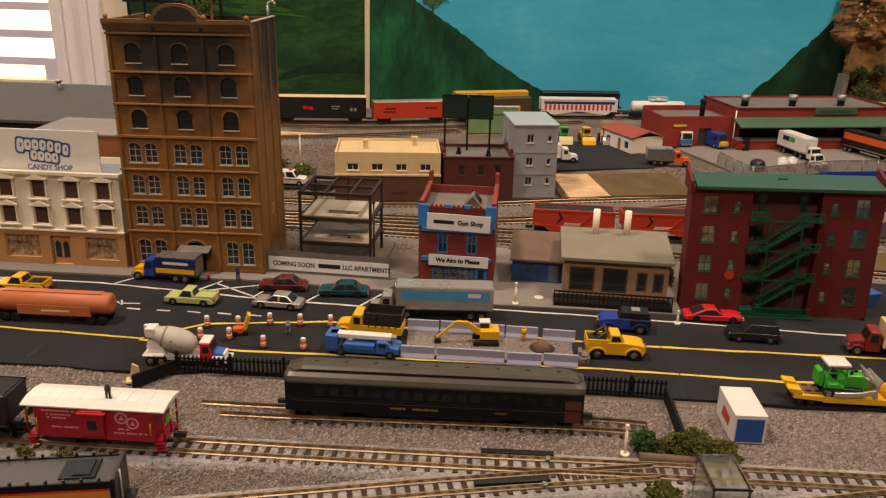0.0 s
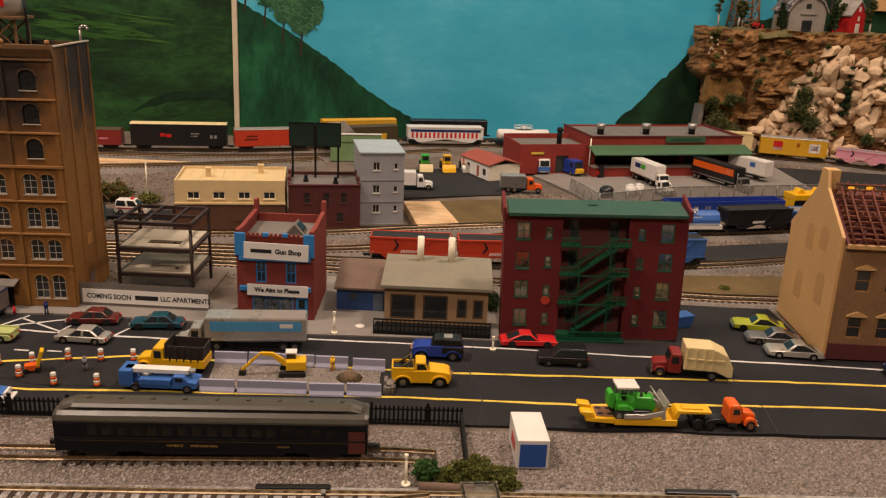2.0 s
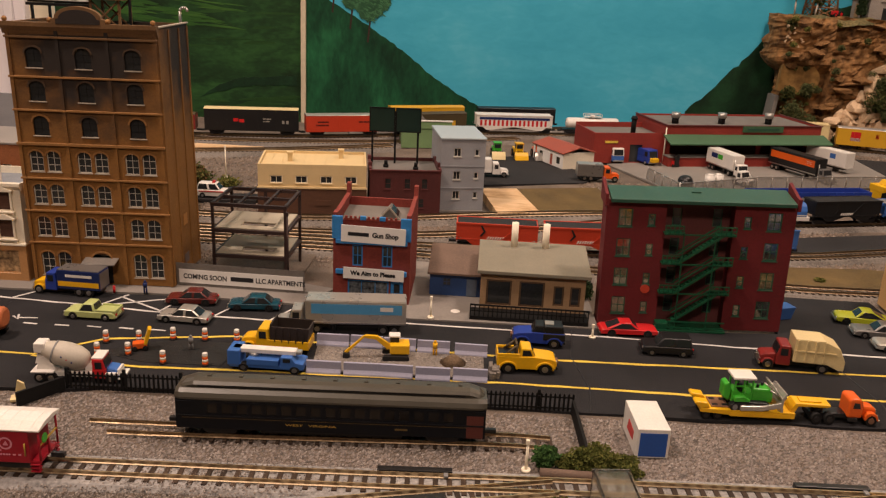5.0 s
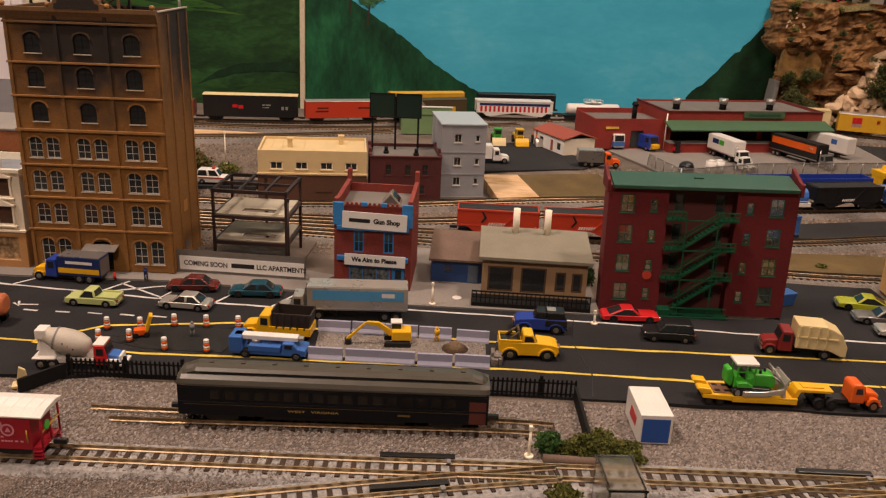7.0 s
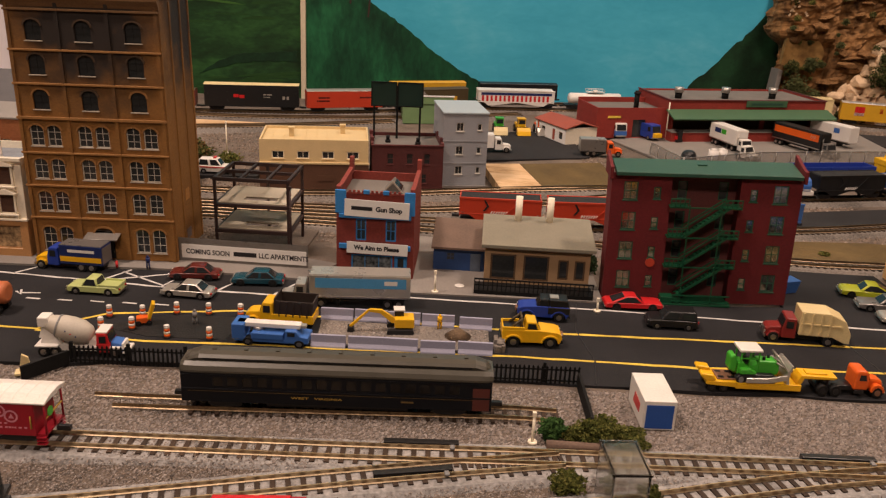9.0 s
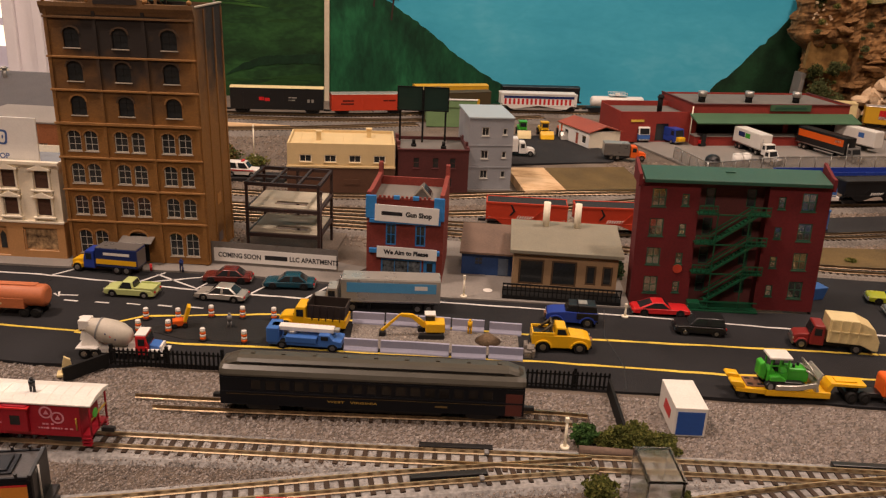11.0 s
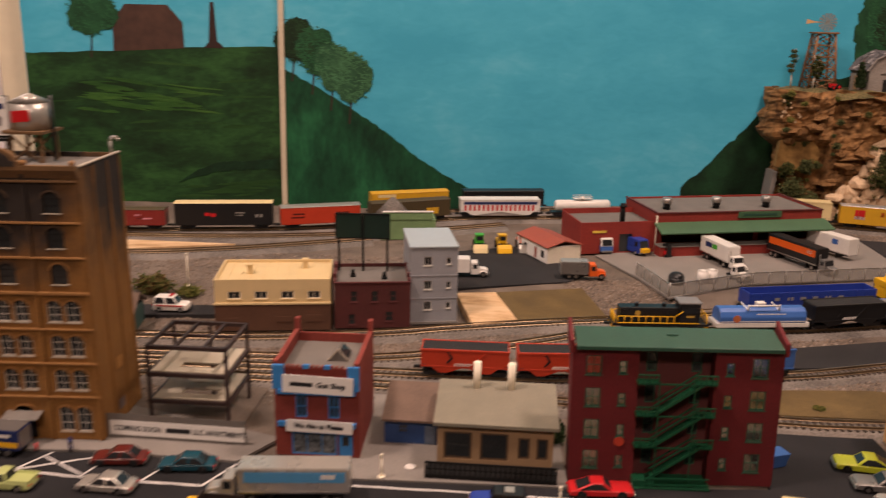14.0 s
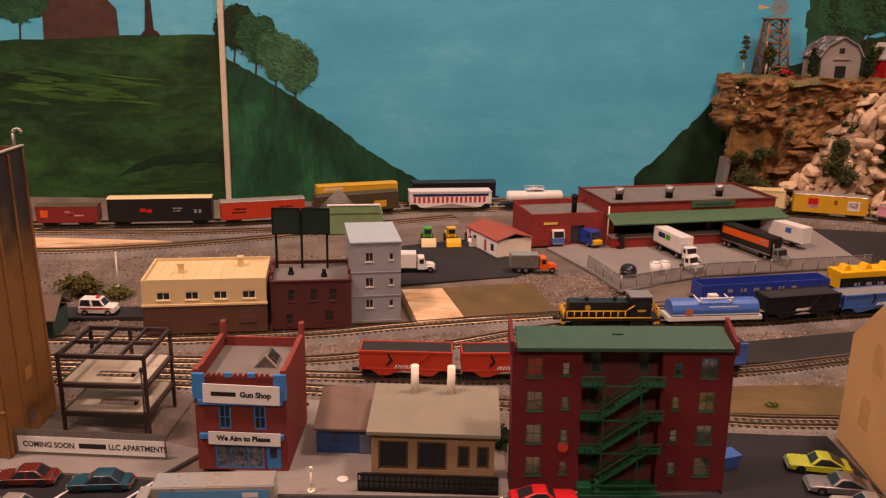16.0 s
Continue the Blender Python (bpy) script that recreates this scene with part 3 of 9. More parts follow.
YL, WL = "hand-painted yellow line on the asphalt", "hand-painted white line on the asphalt"
stripe("trim", [(-420, 440), (-300, 441), (-194, 436), (-163, 461), (-87, 474), (105, 464), (213, 465), (303, 466), (520, 462)], 2.2, M["yellow_paint"], YL, seed=1)
stripe("trim", [(-194, 434), (-129, 427), (-82, 429), (73, 431), (180, 428), (235, 432), (330, 434), (520, 428)], 2.2, M["yellow_paint"], YL, seed=2)
stripe("trim", [(-420, 517), (-257, 517), (-209, 512), (-147, 505), (-73, 501)], 1.8, M["white_paint"], WL, seed=3)
stripe("trim", [(14, 508), (65, 506), (134, 503), (223, 497), (316, 493), (420, 486)], 1.8, M["white_paint"], WL, seed=4)
for i, (a, b) in enumerate((((-248, 517), (-238, 530)), ((-188, 512), (-176, 532)), ((-147, 505), (-137, 533)), ((-110, 503), (-98, 528)), ((-73, 501), (-60, 526)), ((-188, 511), (-140, 531)), ((-180, 528), (-147, 508)))):
    stripe("trim", [a, b], 1.6, M["white_paint"], WL, seed=10 + i)
for i in range(5):
    stripe("trim", [(-222 + 20 * i + 1, 477.5), (-222 + 20 * i + 10, 477)], 1.5, M["white_paint"], WL, seed=20 + i)
stripe("trim", [(-228, 485), (-216, 486)], 1.6, M["white_paint"], WL, seed=30)
stripe("trim", [(-232, 487.5), (-227, 483), (-230, 490)], 1.6, M["white_paint"], WL, seed=31)
for x in (-247, 120, 282):
    stripe("trim", [(x, 404), (x + 3, 430), (x - 3, 470), (x + 2, 510)], 0.7, M["black_ink"], "dark joint between two asphalt sections", z=0.82, seed=40)

# yards behind the street
patch("yard", [(60, 850), (176, 884), (208, 925), (205, 948), (175, 945), (145, 1020), (60, 985)], BACK + 0.9, M["lot"], "dark gravel yard with parked machines", "yard")
patch("lot", [(217, 985), (250, 905), (268, 842), (362, 895), (546, 938), (552, 1090), (290, 1040)], BACK + 1.3, M["concrete"], "pale concrete truck yard", "yard")
patch("lot", [(548, 938), (760, 940), (760, 1060), (640, 1080), (554, 1092)], BACK + 1.0, M["lot"], "dark asphalt yard beside the trucks", "yard")
def ramp(name, a, b, c, d, material, label, category):
    """A plot that slopes with the ground, given by its four upper corners in turn."""
    bm = B()
    top = [bm.verts.new(p) for p in (a, b, c, d)]
    low = [bm.verts.new((p[0], p[1], p[2] - 9)) for p in (a, b, c, d)]
    bm.faces.new(top)
    bm.faces.new(low[::-1])
    for i in range(4):
        j = (i + 1) % 4
        bm.faces.new((top[j], top[i], low[i], low[j]))
    bmesh.ops.recalc_face_normals(bm, faces=bm.faces)
    return solo(name, bm, material, at(0, 0), label, category, kind="structure")


ramp("field", (123, 787, 4.2), (205, 805, 4.2), (188, 863, 12.3), (103.4, 842, 12.3), M["dirt"], "brown turf plot beside the tracks", "field")
ramp("board", (82, 774, 4.2), (122.6, 787, 4.2), (103, 842, 12.3), (66, 836, 12.3), M["ply"], "bare plywood strip beside the turf", "board")
patch("board", [(-420, 950), (-312, 950), (-190, 985), (-330, 990), (-420, 985)], BACK + 2, M["ply"], "bare plywood board between the tracks", "board", thick=6)
patch("field", [(250, 640), (250, 622), (480, 618), (480, 655), (380, 668), (300, 662)], 1.2, M["dirt"], "brown turf between the tracks", "field")
patch("lot", [(300, 700), (420, 716), (520, 752), (520, 790), (440, 772), (300, 735)], 1.6, M["lot"], "dark cinder strip between the tracks", "yard")
patch("lot", [(-240, 770), (-150, 780), (-150, 805), (-240, 800)], 3.0, M["lot"], "dark parking strip", "yard", thick=5)

# ---- tracks ----
def path_points(pts, step):
    """Even points with headings along a smooth line through pts."""
    P = [Vector((x, y, 0)) for x, y in pts]
    P = [2 * P[0] - P[1]] + P + [2 * P[-1] - P[-2]]
    dense = []
    for i in range(1, len(P) - 2):
        for k in range(24):
            t = k / 24
            p0, p1, p2, p3 = P[i - 1], P[i], P[i + 1], P[i + 2]
            dense.append(0.5 * (2 * p1 + (p2 - p0) * t + (2 * p0 - 5 * p1 + 4 * p2 - p3) * t * t + (3 * p1 - p0 - 3 * p2 + p3) * t ** 3))
    dense.append(P[-2])
    out, acc = [], 0.0
    for a, b in zip(dense, dense[1:]):
        d = (b - a).length
        while acc < d:
            out.append((a + (b - a) * (acc / d), math.atan2(b.y - a.y, b.x - a.x)))
            acc += step
        acc -= d
    return out


TIE = mesh_of("tie", box(B(), -1.15, -8, -1.2, 1.15, 8, 0), M["tie"])


def track(pts, z, single=(0, -1), ballast=None, ties=True, metal=None, starts=(-9999, -9999), tie_from=-9999, step=5.0, label="model railway track with brown ties and brass-coloured rails"):
    """Rails and ties; ties with x inside the span single are pieces of their own, the rest one joined part."""
    tr = thing("track", at(0, 0), label, "track", kind="structure")
    pp = path_points(pts, step)
    for side, start in zip((-4.8, 4.8), starts):
        loops = []
        for p, a in pp:
            if p.x < start:
                continue
            c, s = math.cos(a), math.sin(a)
            loops.append([(p.x - s * (side + o), p.y + c * (side + o), z + h) for o, h in ((-0.7, 0), (-0.22, 0.4), (-0.34, 2.0), (0.34, 2.0), (0.22, 0.4), (0.7, 0))])
        part("rail", loft(B(), loops), metal or M["rail"], tr)
    if ties:
        vs, fs = [], []
        for p, a in pp:
            if p.x < tie_from:
                continue
            if single[0] <= p.x <= single[1]:
                part("tie", TIE, None, tr, at=at(p.x, p.y, z, math.degrees(a)))
            else:
                c, s = math.cos(a), math.sin(a)
                n = len(vs)
                for k in (-1.2, 0):
                    for u, v in ((-0.95, -8), (0.95, -8), (0.95, 8), (-0.95, 8)):
                        vs.append(((p.x + c * u - s * v) * MM, (p.y + s * u + c * v) * MM, (z + k) * MM))
                fs += [(n + 4, n + 5, n + 6, n + 7)] + [(n + i, n + (i + 1) % 4, n + 4 + (i + 1) % 4, n + 4 + i) for i in range(4)]
        if vs:
            me = bpy.data.meshes.new("ties")
            me.from_pydata(vs, [], fs)
            me.materials.append(M["tie"])
            tagged(part("ties", me, None, tr), kind="stuff")
    if ballast:
        w0, w1, material = ballast
        loops = []
        for p, a in pp[::4] + pp[-1:]:
            c, s = math.cos(a), math.sin(a)
            j = random.uniform(-1.0, 1.0)
            loops.append([(p.x - s * o, p.y + c * o, h) for o, h in ((-w1 + j, z - 6), (-w0, z - 0.7), (w0, z - 0.7), (w1 + j, z - 6))])
        part("ballast", loft(B(), loops), material, tr, "light grey ballast bed")
    return tr


T_MAIN = [(-520, 322), (-300, 323), (-120, 325), (0, 327), (100, 330), (230, 332), (420, 333), (560, 330)]
T_BRANCH = [(-300, 246), (-200, 258), (-120, 276), (-62, 291), (0, 307), (50, 319), (100, 330)]
T_BRANCH2 = [(60, 285), (120, 299), (165, 312), (210, 324), (250, 332)]
track(T_MAIN, 2.0, (-330, 360), (11, 17, M["plaster"]), step=6.3)
track(T_BRANCH, 2.02, (-140, 60), (11, 17, M["plaster"]), step=6.3)
track(T_BRANCH2, 2.04, (60, 215), (11, 17, M["plaster"]), step=6.3)
track([(-150, 362), (-100, 362), (0, 366), (68, 369), (97, 368)], 0.7, starts=(-119, -135), tie_from=-84, metal=M["siding_rail"], step=6.3)
BAL = (11, 19, M["gravel"])
T_A = [(-500, 675), (-250, 672), (-60, 668), (50, 665), (162, 666), (317, 684), (408, 708), (520, 742), (700, 800)]
T_B = [(-500, 690), (-300, 689), (-101, 688), (8, 694), (100, 724), (203, 771), (289, 780), (376, 791), (448, 808), (520, 826), (700, 880)]
T_C = [(-500, 705), (-350, 716), (-203, 726), (-113, 728), (0, 747), (64, 766), (140, 786), (212, 803), (290, 826), (400, 852), (518, 876), (700, 920)]
T_E = [(-300, 655), (-100, 650), (40, 640), (150, 624), (291, 607), (358, 605), (500, 606), (700, 612)]
T_F1 = [(-700, 1010), (-500, 1012), (-351, 1025), (-160, 1052), (-59, 1084), (61, 1134), (165, 1152), (300, 1170), (440, 1170), (547, 1150), (632, 1124), (720, 1070), (820, 980)]
T_F2 = [(-110, 1126), (-60, 1140), (60, 1180), (180, 1200), (320, 1210), (460, 1205), (600, 1180), (760, 1110)]
T_F0 = [(-700, 985), (-351, 1003), (-200, 1012), (-60, 1040), (40, 1075), (120, 1110)]
T_G = [(-500, 925), (-300, 932), (-200, 955), (-120, 985), (-40, 1020)]
for tpts, tz in ((T_A, 3.0), (T_B, 3.02), (T_E, 3.04)):
    track(tpts, tz, ballast=BAL, metal=M["old_rail"])
track(T_C, 3.06, ballast=BAL, metal=M["old_rail"])
for tpts, tz in ((T_F1, BACK + 3.5), (T_F2, BACK + 3.52), (T_F0, BACK + 3.54), (T_G, BACK + 3.56)):
    track(tpts, tz, ballast=BAL, metal=M["old_rail"])


def on_track(pts, x, z):
    """Pose at x on a track line."""
    best = min(path_points(pts, 1.0), key=lambda q: abs(q[0].x - x))
    return at(best[0].x, best[0].y, z, math.degrees(best[1]))


# ---- buildings ----
def arch_fill(w, h, rise, th, n=7):
    """The two spandrels over an arched window head, as one infill."""
    pts = [(0, h), (0, h - rise)]
    pts += [(w / 2 - w / 2 * math.cos(math.pi * i / n), h - rise + rise * math.sin(math.pi * i / n)) for i in range(1, n)]
    pts += [(w, h - rise), (w, h), (w / 2 + 0.05, h + 0.01), (w / 2 - 0.05, h + 0.01)]
    return prism(B(), pts[:1] + pts[1:], "y", 0.05, th)


def arch_band(w, rise, t, depth, n=9):
    """A raised brick label moulding over a window head."""
    bm = B()
    pts = [(w / 2 - (w / 2 + t) * math.cos(math.pi * i / n), (rise + t) * math.sin(math.pi * i / n)) for i in range(n + 1)]
    pts += [(w / 2 + w / 2 * math.cos(math.pi * i / n), rise * math.sin(math.pi * i / n)) for i in range(n + 1)]
    return prism(bm, pts, "y", -depth, 0.0)


def tall_building():
    W, D, H = 97, 62, 174
    b = thing("brick_building", at(-247, 546, 1.5, 0.5, 0, -0.6), "tall tan brick building with arched windows and sooty top", "building")
    floors = [0, 29.5, 52, 74.5, 97.5, 120, 141.5]
    holes, wins = [], []
    for k in range(3):
        cx = 16.6 + 31.9 * k
        for f in range(7):
            z = floors[f] + (4.2 if 0 < f < 4 else 5.6)
            if f == 0 and k == 1:
                continue
            if f < 4:
                for dx in (-10.2, 1.2):
                    holes.append((cx + dx, z, cx + dx + 9, z + (14 if f else 17)))
                    wins.append((cx + dx, z, 9, 14 if f else 17, f))
            else:
                holes.append((cx - 5.2, z, cx + 5.2, z + 13))
                wins.append((cx - 5.2, z, 10.4, 13, f))
    holes.append((42, 0.6, 55, 22))
    shell(b, W, D, H, M["tan_brick"], front=holes, roof=M["grey_roof"], roof_z=171)
    meshes = {}
    for x, z, w, h, f in wins:
        if f < 4:
            window(b, x, z, w, h, M["win_white"], 2, 3, 0.55, 0.8, 0.5, M["stone_sill"])
        else:
            window(b, x, z, w, h, M["black_iron"], 2, 3, 0.45, 0.8, 0.7, M["tan_sooty"] if f == 6 else M["stone_sill"])
        sooty = f >= 5 or (f == 4 and 30 < x < 60)
        key = (w, h, sooty)
        if key not in meshes:
            meshes[key] = (mesh_of("arch", arch_fill(w, h, 3.2 if f < 4 else 4, 1.5), M["tan_sooty"] if sooty else M["tan_brick"]), mesh_of("arch_moulding", arch_band(w, 3.2 if f < 4 else 4, 1.1, 0.7), M["tan_sooty"] if sooty else M["tan_trim"]))
        part("arch", meshes[key][0], None, b, at=at(x, -0.03, z))
        part("arch_moulding", meshes[key][1], None, b, at=at(x, 0, z + h - (3.2 if f < 4 else 4)))
    for k in range(4):
        x = 0.3 + 31.9 * k - (1.6 if k == 3 else 0.5 if k else 0)
        part("pilaster", box(B(), x, -1.1, 0.1, x + 2.4, 0, 171, 0.2), M["tan_brick"], b)
    for z in floors[1:]:
        big = z == 97.5
        part("string_course", box(B(), -0.6, -1.7 if big else -1.5, z - 0.9, W + 0.6, 0, z + (0.9 if big else 0.4), 0.2), M["tan_trim"], b)
    for y in (0.4, 20, 41, D - 3):
        part("pilaster", box(B(), W, y, 0.1, W + 0.8, y + 2.2, 172, 0.2), M["tan_brick"], b)
    part("cornice", prism(B(), [(-2.6, H - 1), (-2.6, H + 1.6), (1.6, H + 1.6), (1.6, H - 6), (0, H - 6), (-0.8, H - 4)], "x", -1.5, W + 1.0), M["tan_dark"], b)
    part("cornice", box(B(), -0.5, -1.6, 165.6, W + 0.5, 0, 167, 0.2), M["tan_dark"], b)
    part("parapet_cap", box(B(), W - 1.2, 1.7, H, W + 1, D, H + 1, 0.2), M["stone_sill"], b)
    part("parapet_cap", box(B(), -1, 1.7, H, 1.2, D, H + 1, 0.2), M["tan_dark"], b)
    ped = [(31, H), (31, H + 4)] + [(48.5 - 15 * math.cos(math.pi * i / 12), H + 4.5 + 7.5 * math.sin(math.pi * i / 12)) for i in range(13)] + [(66, H + 4), (66, H)]
    part("pediment", prism(B(), ped, "y", -2.4, 1.2, 0.2), M["tan_dark"], b, "arched parapet over the middle bay")
    part("pediment", prism(B(), [(p[0] * 0.8 + 9.7, (p[1] - H) * 0.75 + H + 1) for p in ped], "y", -2.9, -2.4), M["tan_brick"], b)
    for x in (1.2, 30, 67, W - 1.5):
        part("finial", ball(B(), (x, -0.6, H + 3.2), 1.7, 10), M["tan_trim"], b)
    part("door", box(B(), 42.6, 0.8, 0.7, 54.4, 1.5, 17), M["glass_dark"], b, "dark double door")
    part("door_frame", box(B(), 42, 0.5, 16.5, 55, 1.4, 17.6), M["win_white"], b)
    part("door_frame", box(B(), 48.1, 0.4, 0.7, 48.9, 0.9, 16.5), M["win_white"], b)
    part("arch_moulding", arch_band(13, 4.5, 1.2, 0.9), M["tan_trim"], b, at=at(42, 0, 18.5))
    part("canopy", prism(B(), [(-9, 16.6), (0, 18.6), (0, 19.4), (-9, 17.4)], "x", 37, 60, 0.1), M["steel_grey"], b, "grey metal door canopy")
    part("wall_poster", box(B(), W + 0.05, 28, 36, W + 0.35, 36, 44), mat("poster_orange", (0.42, 0.19, 0.05), 0.6), b, "faded orange wall poster")
    part("wall_poster", box(B(), W + 0.05, 26, 8, W + 0.35, 35, 15), mat("wall_graffiti", (0.16, 0.12, 0.11), 0.6), b, "dark graffiti on the side wall")
    bend = B()
    pl = [(W - 3, D - 4, 171), (W - 3, D - 4, 182), (W - 2.2, D - 4, 184), (W, D - 4, 184.8), (W + 1.8, D - 4, 184), (W + 2.2, D - 4, 182)]
    for p, q in zip(pl, pl[1:]):
        rod(bend, p, q, 1.0, 8)
    part("vent_pipe", bend, M["steel_grey"], b, "bent grey roof vent pipe")
    return b


tall_building()


def candy_shop():
    W, D, H = 97, 52, 69
    b = thing("candy_shop", at(-348, 545, 1.5, 0.5), "ivory candy shop with tan ground floor and white windows", "building")
    low = [(8, 5.5, 34, 22.5), (42, 1, 57, 22.5), (68, 5.5, 92, 22.5)]
    holes = list(low)
    ups = []
    for k in range(4):
        for z in (31.5, 51):
            x = 9 + 24 * k - (1 if k == 3 else 0)
            holes.append((x, z, x + 10, z + 12.5))
            ups.append((x, z))
    shell(b, W, D, H, M["cream_white"], front=holes, roof=mat("blue_grey_roof", (0.26, 0.29, 0.33), 0.8), roof_z=64)
    part("shop_front", wall_mesh(B(), W + 1, 26, 1.2, [(q[0] + 0.5, q[1], q[2] + 0.5, q[3]) for q in low]), M["orange_tan"], b, "tan ground-floor shop front", at=at(-0.5, -1.25, 0))
    part("string_course", box(B(), -1, -2.2, 26, W + 1, 0, 27.6, 0.3), M["cream_white"], b)
    part("cornice", prism(B(), [(-2.8, H - 1), (-2.8, H + 1), (1.5, H + 1), (1.5, H - 4), (0, H - 4)], "x", -1.4, W + 1.4), M["cream_white"], b)
    brown = mat("brown_blind", (0.10, 0.05, 0.035), 0.5, var=0.3)
    goods = mat("shop_goods", (0.25, 0.07, 0.035), 0.5, var=0.9, fine=420, coarse=160, tint=(0.62, 0.42, 0.22))
    hood = B()
    prism(hood, [(-2.8, 0), (12.8, 0), (12.8, 1.3), (11, 1.5), (5, 4.4), (-1, 1.5), (-2.8, 1.3)], "y", -2.8, 0, 0.25)
    hood = mesh_of("window_hood", hood, M["cream_white"])
    trim = B()
    for x in (-1.6, 10.1):
        box(trim, x, -1.6, -1, x + 1.5, 0, 13.5, 0.3)
    box(trim, -2.8, -2.4, -2, 12.8, 0, -0.7, 0.3)
    box(trim, -2.4, -1.9, -3.8, -0.6, 0, -2.1, 0.3)
    box(trim, 10.6, -1.9, -3.8, 12.4, 0, -2.1, 0.3)
    trim = mesh_of("window_trim", trim, M["cream_white"])
    for x, z in ups:
        w = window(b, x, z, 10, 12.5, brown, 1, 2, 0.5, 0.8, pane_mat=brown)
        part("window_hood", hood, None, w, at=at(0, -0.8, 13))
        part("window_trim", trim, None, w, at=at(0, -0.8, 0))
    for x, w in ((8, 26), (68, 24)):
        window(b, x, 5.5, w, 17, M["orange_tan"], 1, 1, 0.8, 0.3, pane_mat=goods)
    part("door", box(B(), 43, 0.6, 1, 56, 1.3, 22), M["orange_tan"], b, "tan double door")
    for x in (44.4, 50.4):
        part("door_light", prism(B(), [(x, 6), (x + 4.2, 6), (x + 4.2, 16), (x + 2.1, 19), (x, 16)], "y", 0.35, 0.6), M["glass_dark"], b)
    part("sign_board", box(B(), 9, 3, 66, 84, 4.2, 99, 0.3), M["sign_white"], b, "white roof billboard with blue lettering")
    def blob(cx, cz, w, h, tilt, lift, material, label):
        pts = []
        for i in range(20):
            a = 2 * math.pi * i / 20
            u = w / 2 * abs(math.cos(a)) ** 0.55 * (1 if math.cos(a) > 0 else -1)
            v = h / 2 * abs(math.sin(a)) ** 0.55 * (1 if math.sin(a) > 0 else -1)
            pts.append((cx + u * math.cos(tilt) - v * math.sin(tilt), cz + u * math.sin(tilt) + v * math.cos(tilt)))
        part("name_shape", prism(B(), pts, "y", 3.0 - lift - 0.08, 3.0 - lift), material, b, label)

    marks = [(27.5 + 5.4 * i, 89.0 - 0.16 * (i - 3) ** 2 - 0.4 * i, 6.0 - 0.15 * i, (10.5 if i == 0 else 8.4), -0.10) for i in range(7)]
    marks += [(36.5 + 5.0 * i, 80.6 - 0.5 * i, 5.6, 7.6, -0.08) for i in range(4)]
    for cx, cz, w, h, tl in marks:
        blob(cx, cz, w + 1.9, h + 1.9, tl, 0.05, M["blue_ink"], "blue outline of the shop name")
    for cx, cz, w, h, tl in marks:
        blob(cx, cz, w - 0.9, h - 0.9, tl, 0.2, M["sign_white"], "white shape of the shop name")
        blob(cx + 0.4, cz + 0.3, w * 0.20, h * 0.30, tl, 0.35, M["blue_ink"], "blue shape of the shop name")
    words("CANDY SHOP", 5.2, M["blue_ink"], b, at(47, 2.95, 70.5), stretch=1.0, bold=0.12)
    part("side_wall_trim", box(B(), W, 0.2, 0.1, W + 0.6, D, 26), M["orange_tan"], b)
    # shop behind
    o = thing("brick_shop", at(-352, 612, 1.0), "orange brick shop with a pale roof edge", "building")
    ob_ = brick_mat("orange_brick", (0.36, 0.13, 0.05), (0.8, 0.75, 0.7))
    hs = [(10 + 22 * i, 58, 17 + 22 * i, 67) for i in range(5)]
    shell(o, 118, 60, 82, ob_, front=hs, roof=M["grey_roof"], roof_z=77)
    for q in hs:
        window(o, q[0], q[1], 7, 9, M["win_white"], 2, 2, 0.5)
    part("parapet_cap", box(B(), -1, -1, 82, 119, 61, 83.5, 0.3), M["concrete"], o)
    return b


candy_shop()


def steel_frame():
    b = thing("steel_frame_building", at(-129, 573, 0.5, -1.5), "unfinished brown steel frame with pale concrete floors", "building")
    W, D = 52, 46
    for x in (0, W):
        for y in (0, D):
            part("column", box(B(), x - 1, y - 1, 0, x + 1, y + 1, 57, 0.15), M["steel_brown"], b)
    part("column", box(B(), W / 2 - 1, D - 1, 0, W / 2 + 1, D + 1, 57, 0.15), M["steel_brown"], b)
    for z in (19, 38, 57):
        for y in (0, D):
            part("beam", box(B(), -1.2, y - 1.1, z - 2.6, W + 1.2, y + 1.1, z, 0.15), M["steel_brown"], b)
        for x in (0, W):
            part("beam", box(B(), x - 1.1, 1.2, z - 2.6, x + 1.1, D - 1.2, z - 0.1, 0.15), M["steel_brown"], b)
    for x in (18, 37):
        part("beam", box(B(), x - 0.9, 1.2, 54.6, x + 0.9, D - 1.2, 56.8, 0.15), M["steel_brown"], b)
    part("beam", box(B(), 1.2, D / 2 - 0.9, 54.4, W - 1.2, D / 2 + 0.9, 56.6, 0.15), M["steel_brown"], b)
    for z in (19, 38):
        part("floor_slab", wall_mesh(B(), W - 2.6, D - 2.6, 1.3, [(16, 8, 40, 16)]), M["slab"], b, "pale floor slab with a stair opening", at=at(1.3, 1.3, z + 0.6, 0, -90))
    slabp = patch("foundation", [(-140, 560), (-70, 558), (-66, 640), (-136, 644)], 1.0, M["ground"], "bare sandy building plot", "plot")


steel_frame()


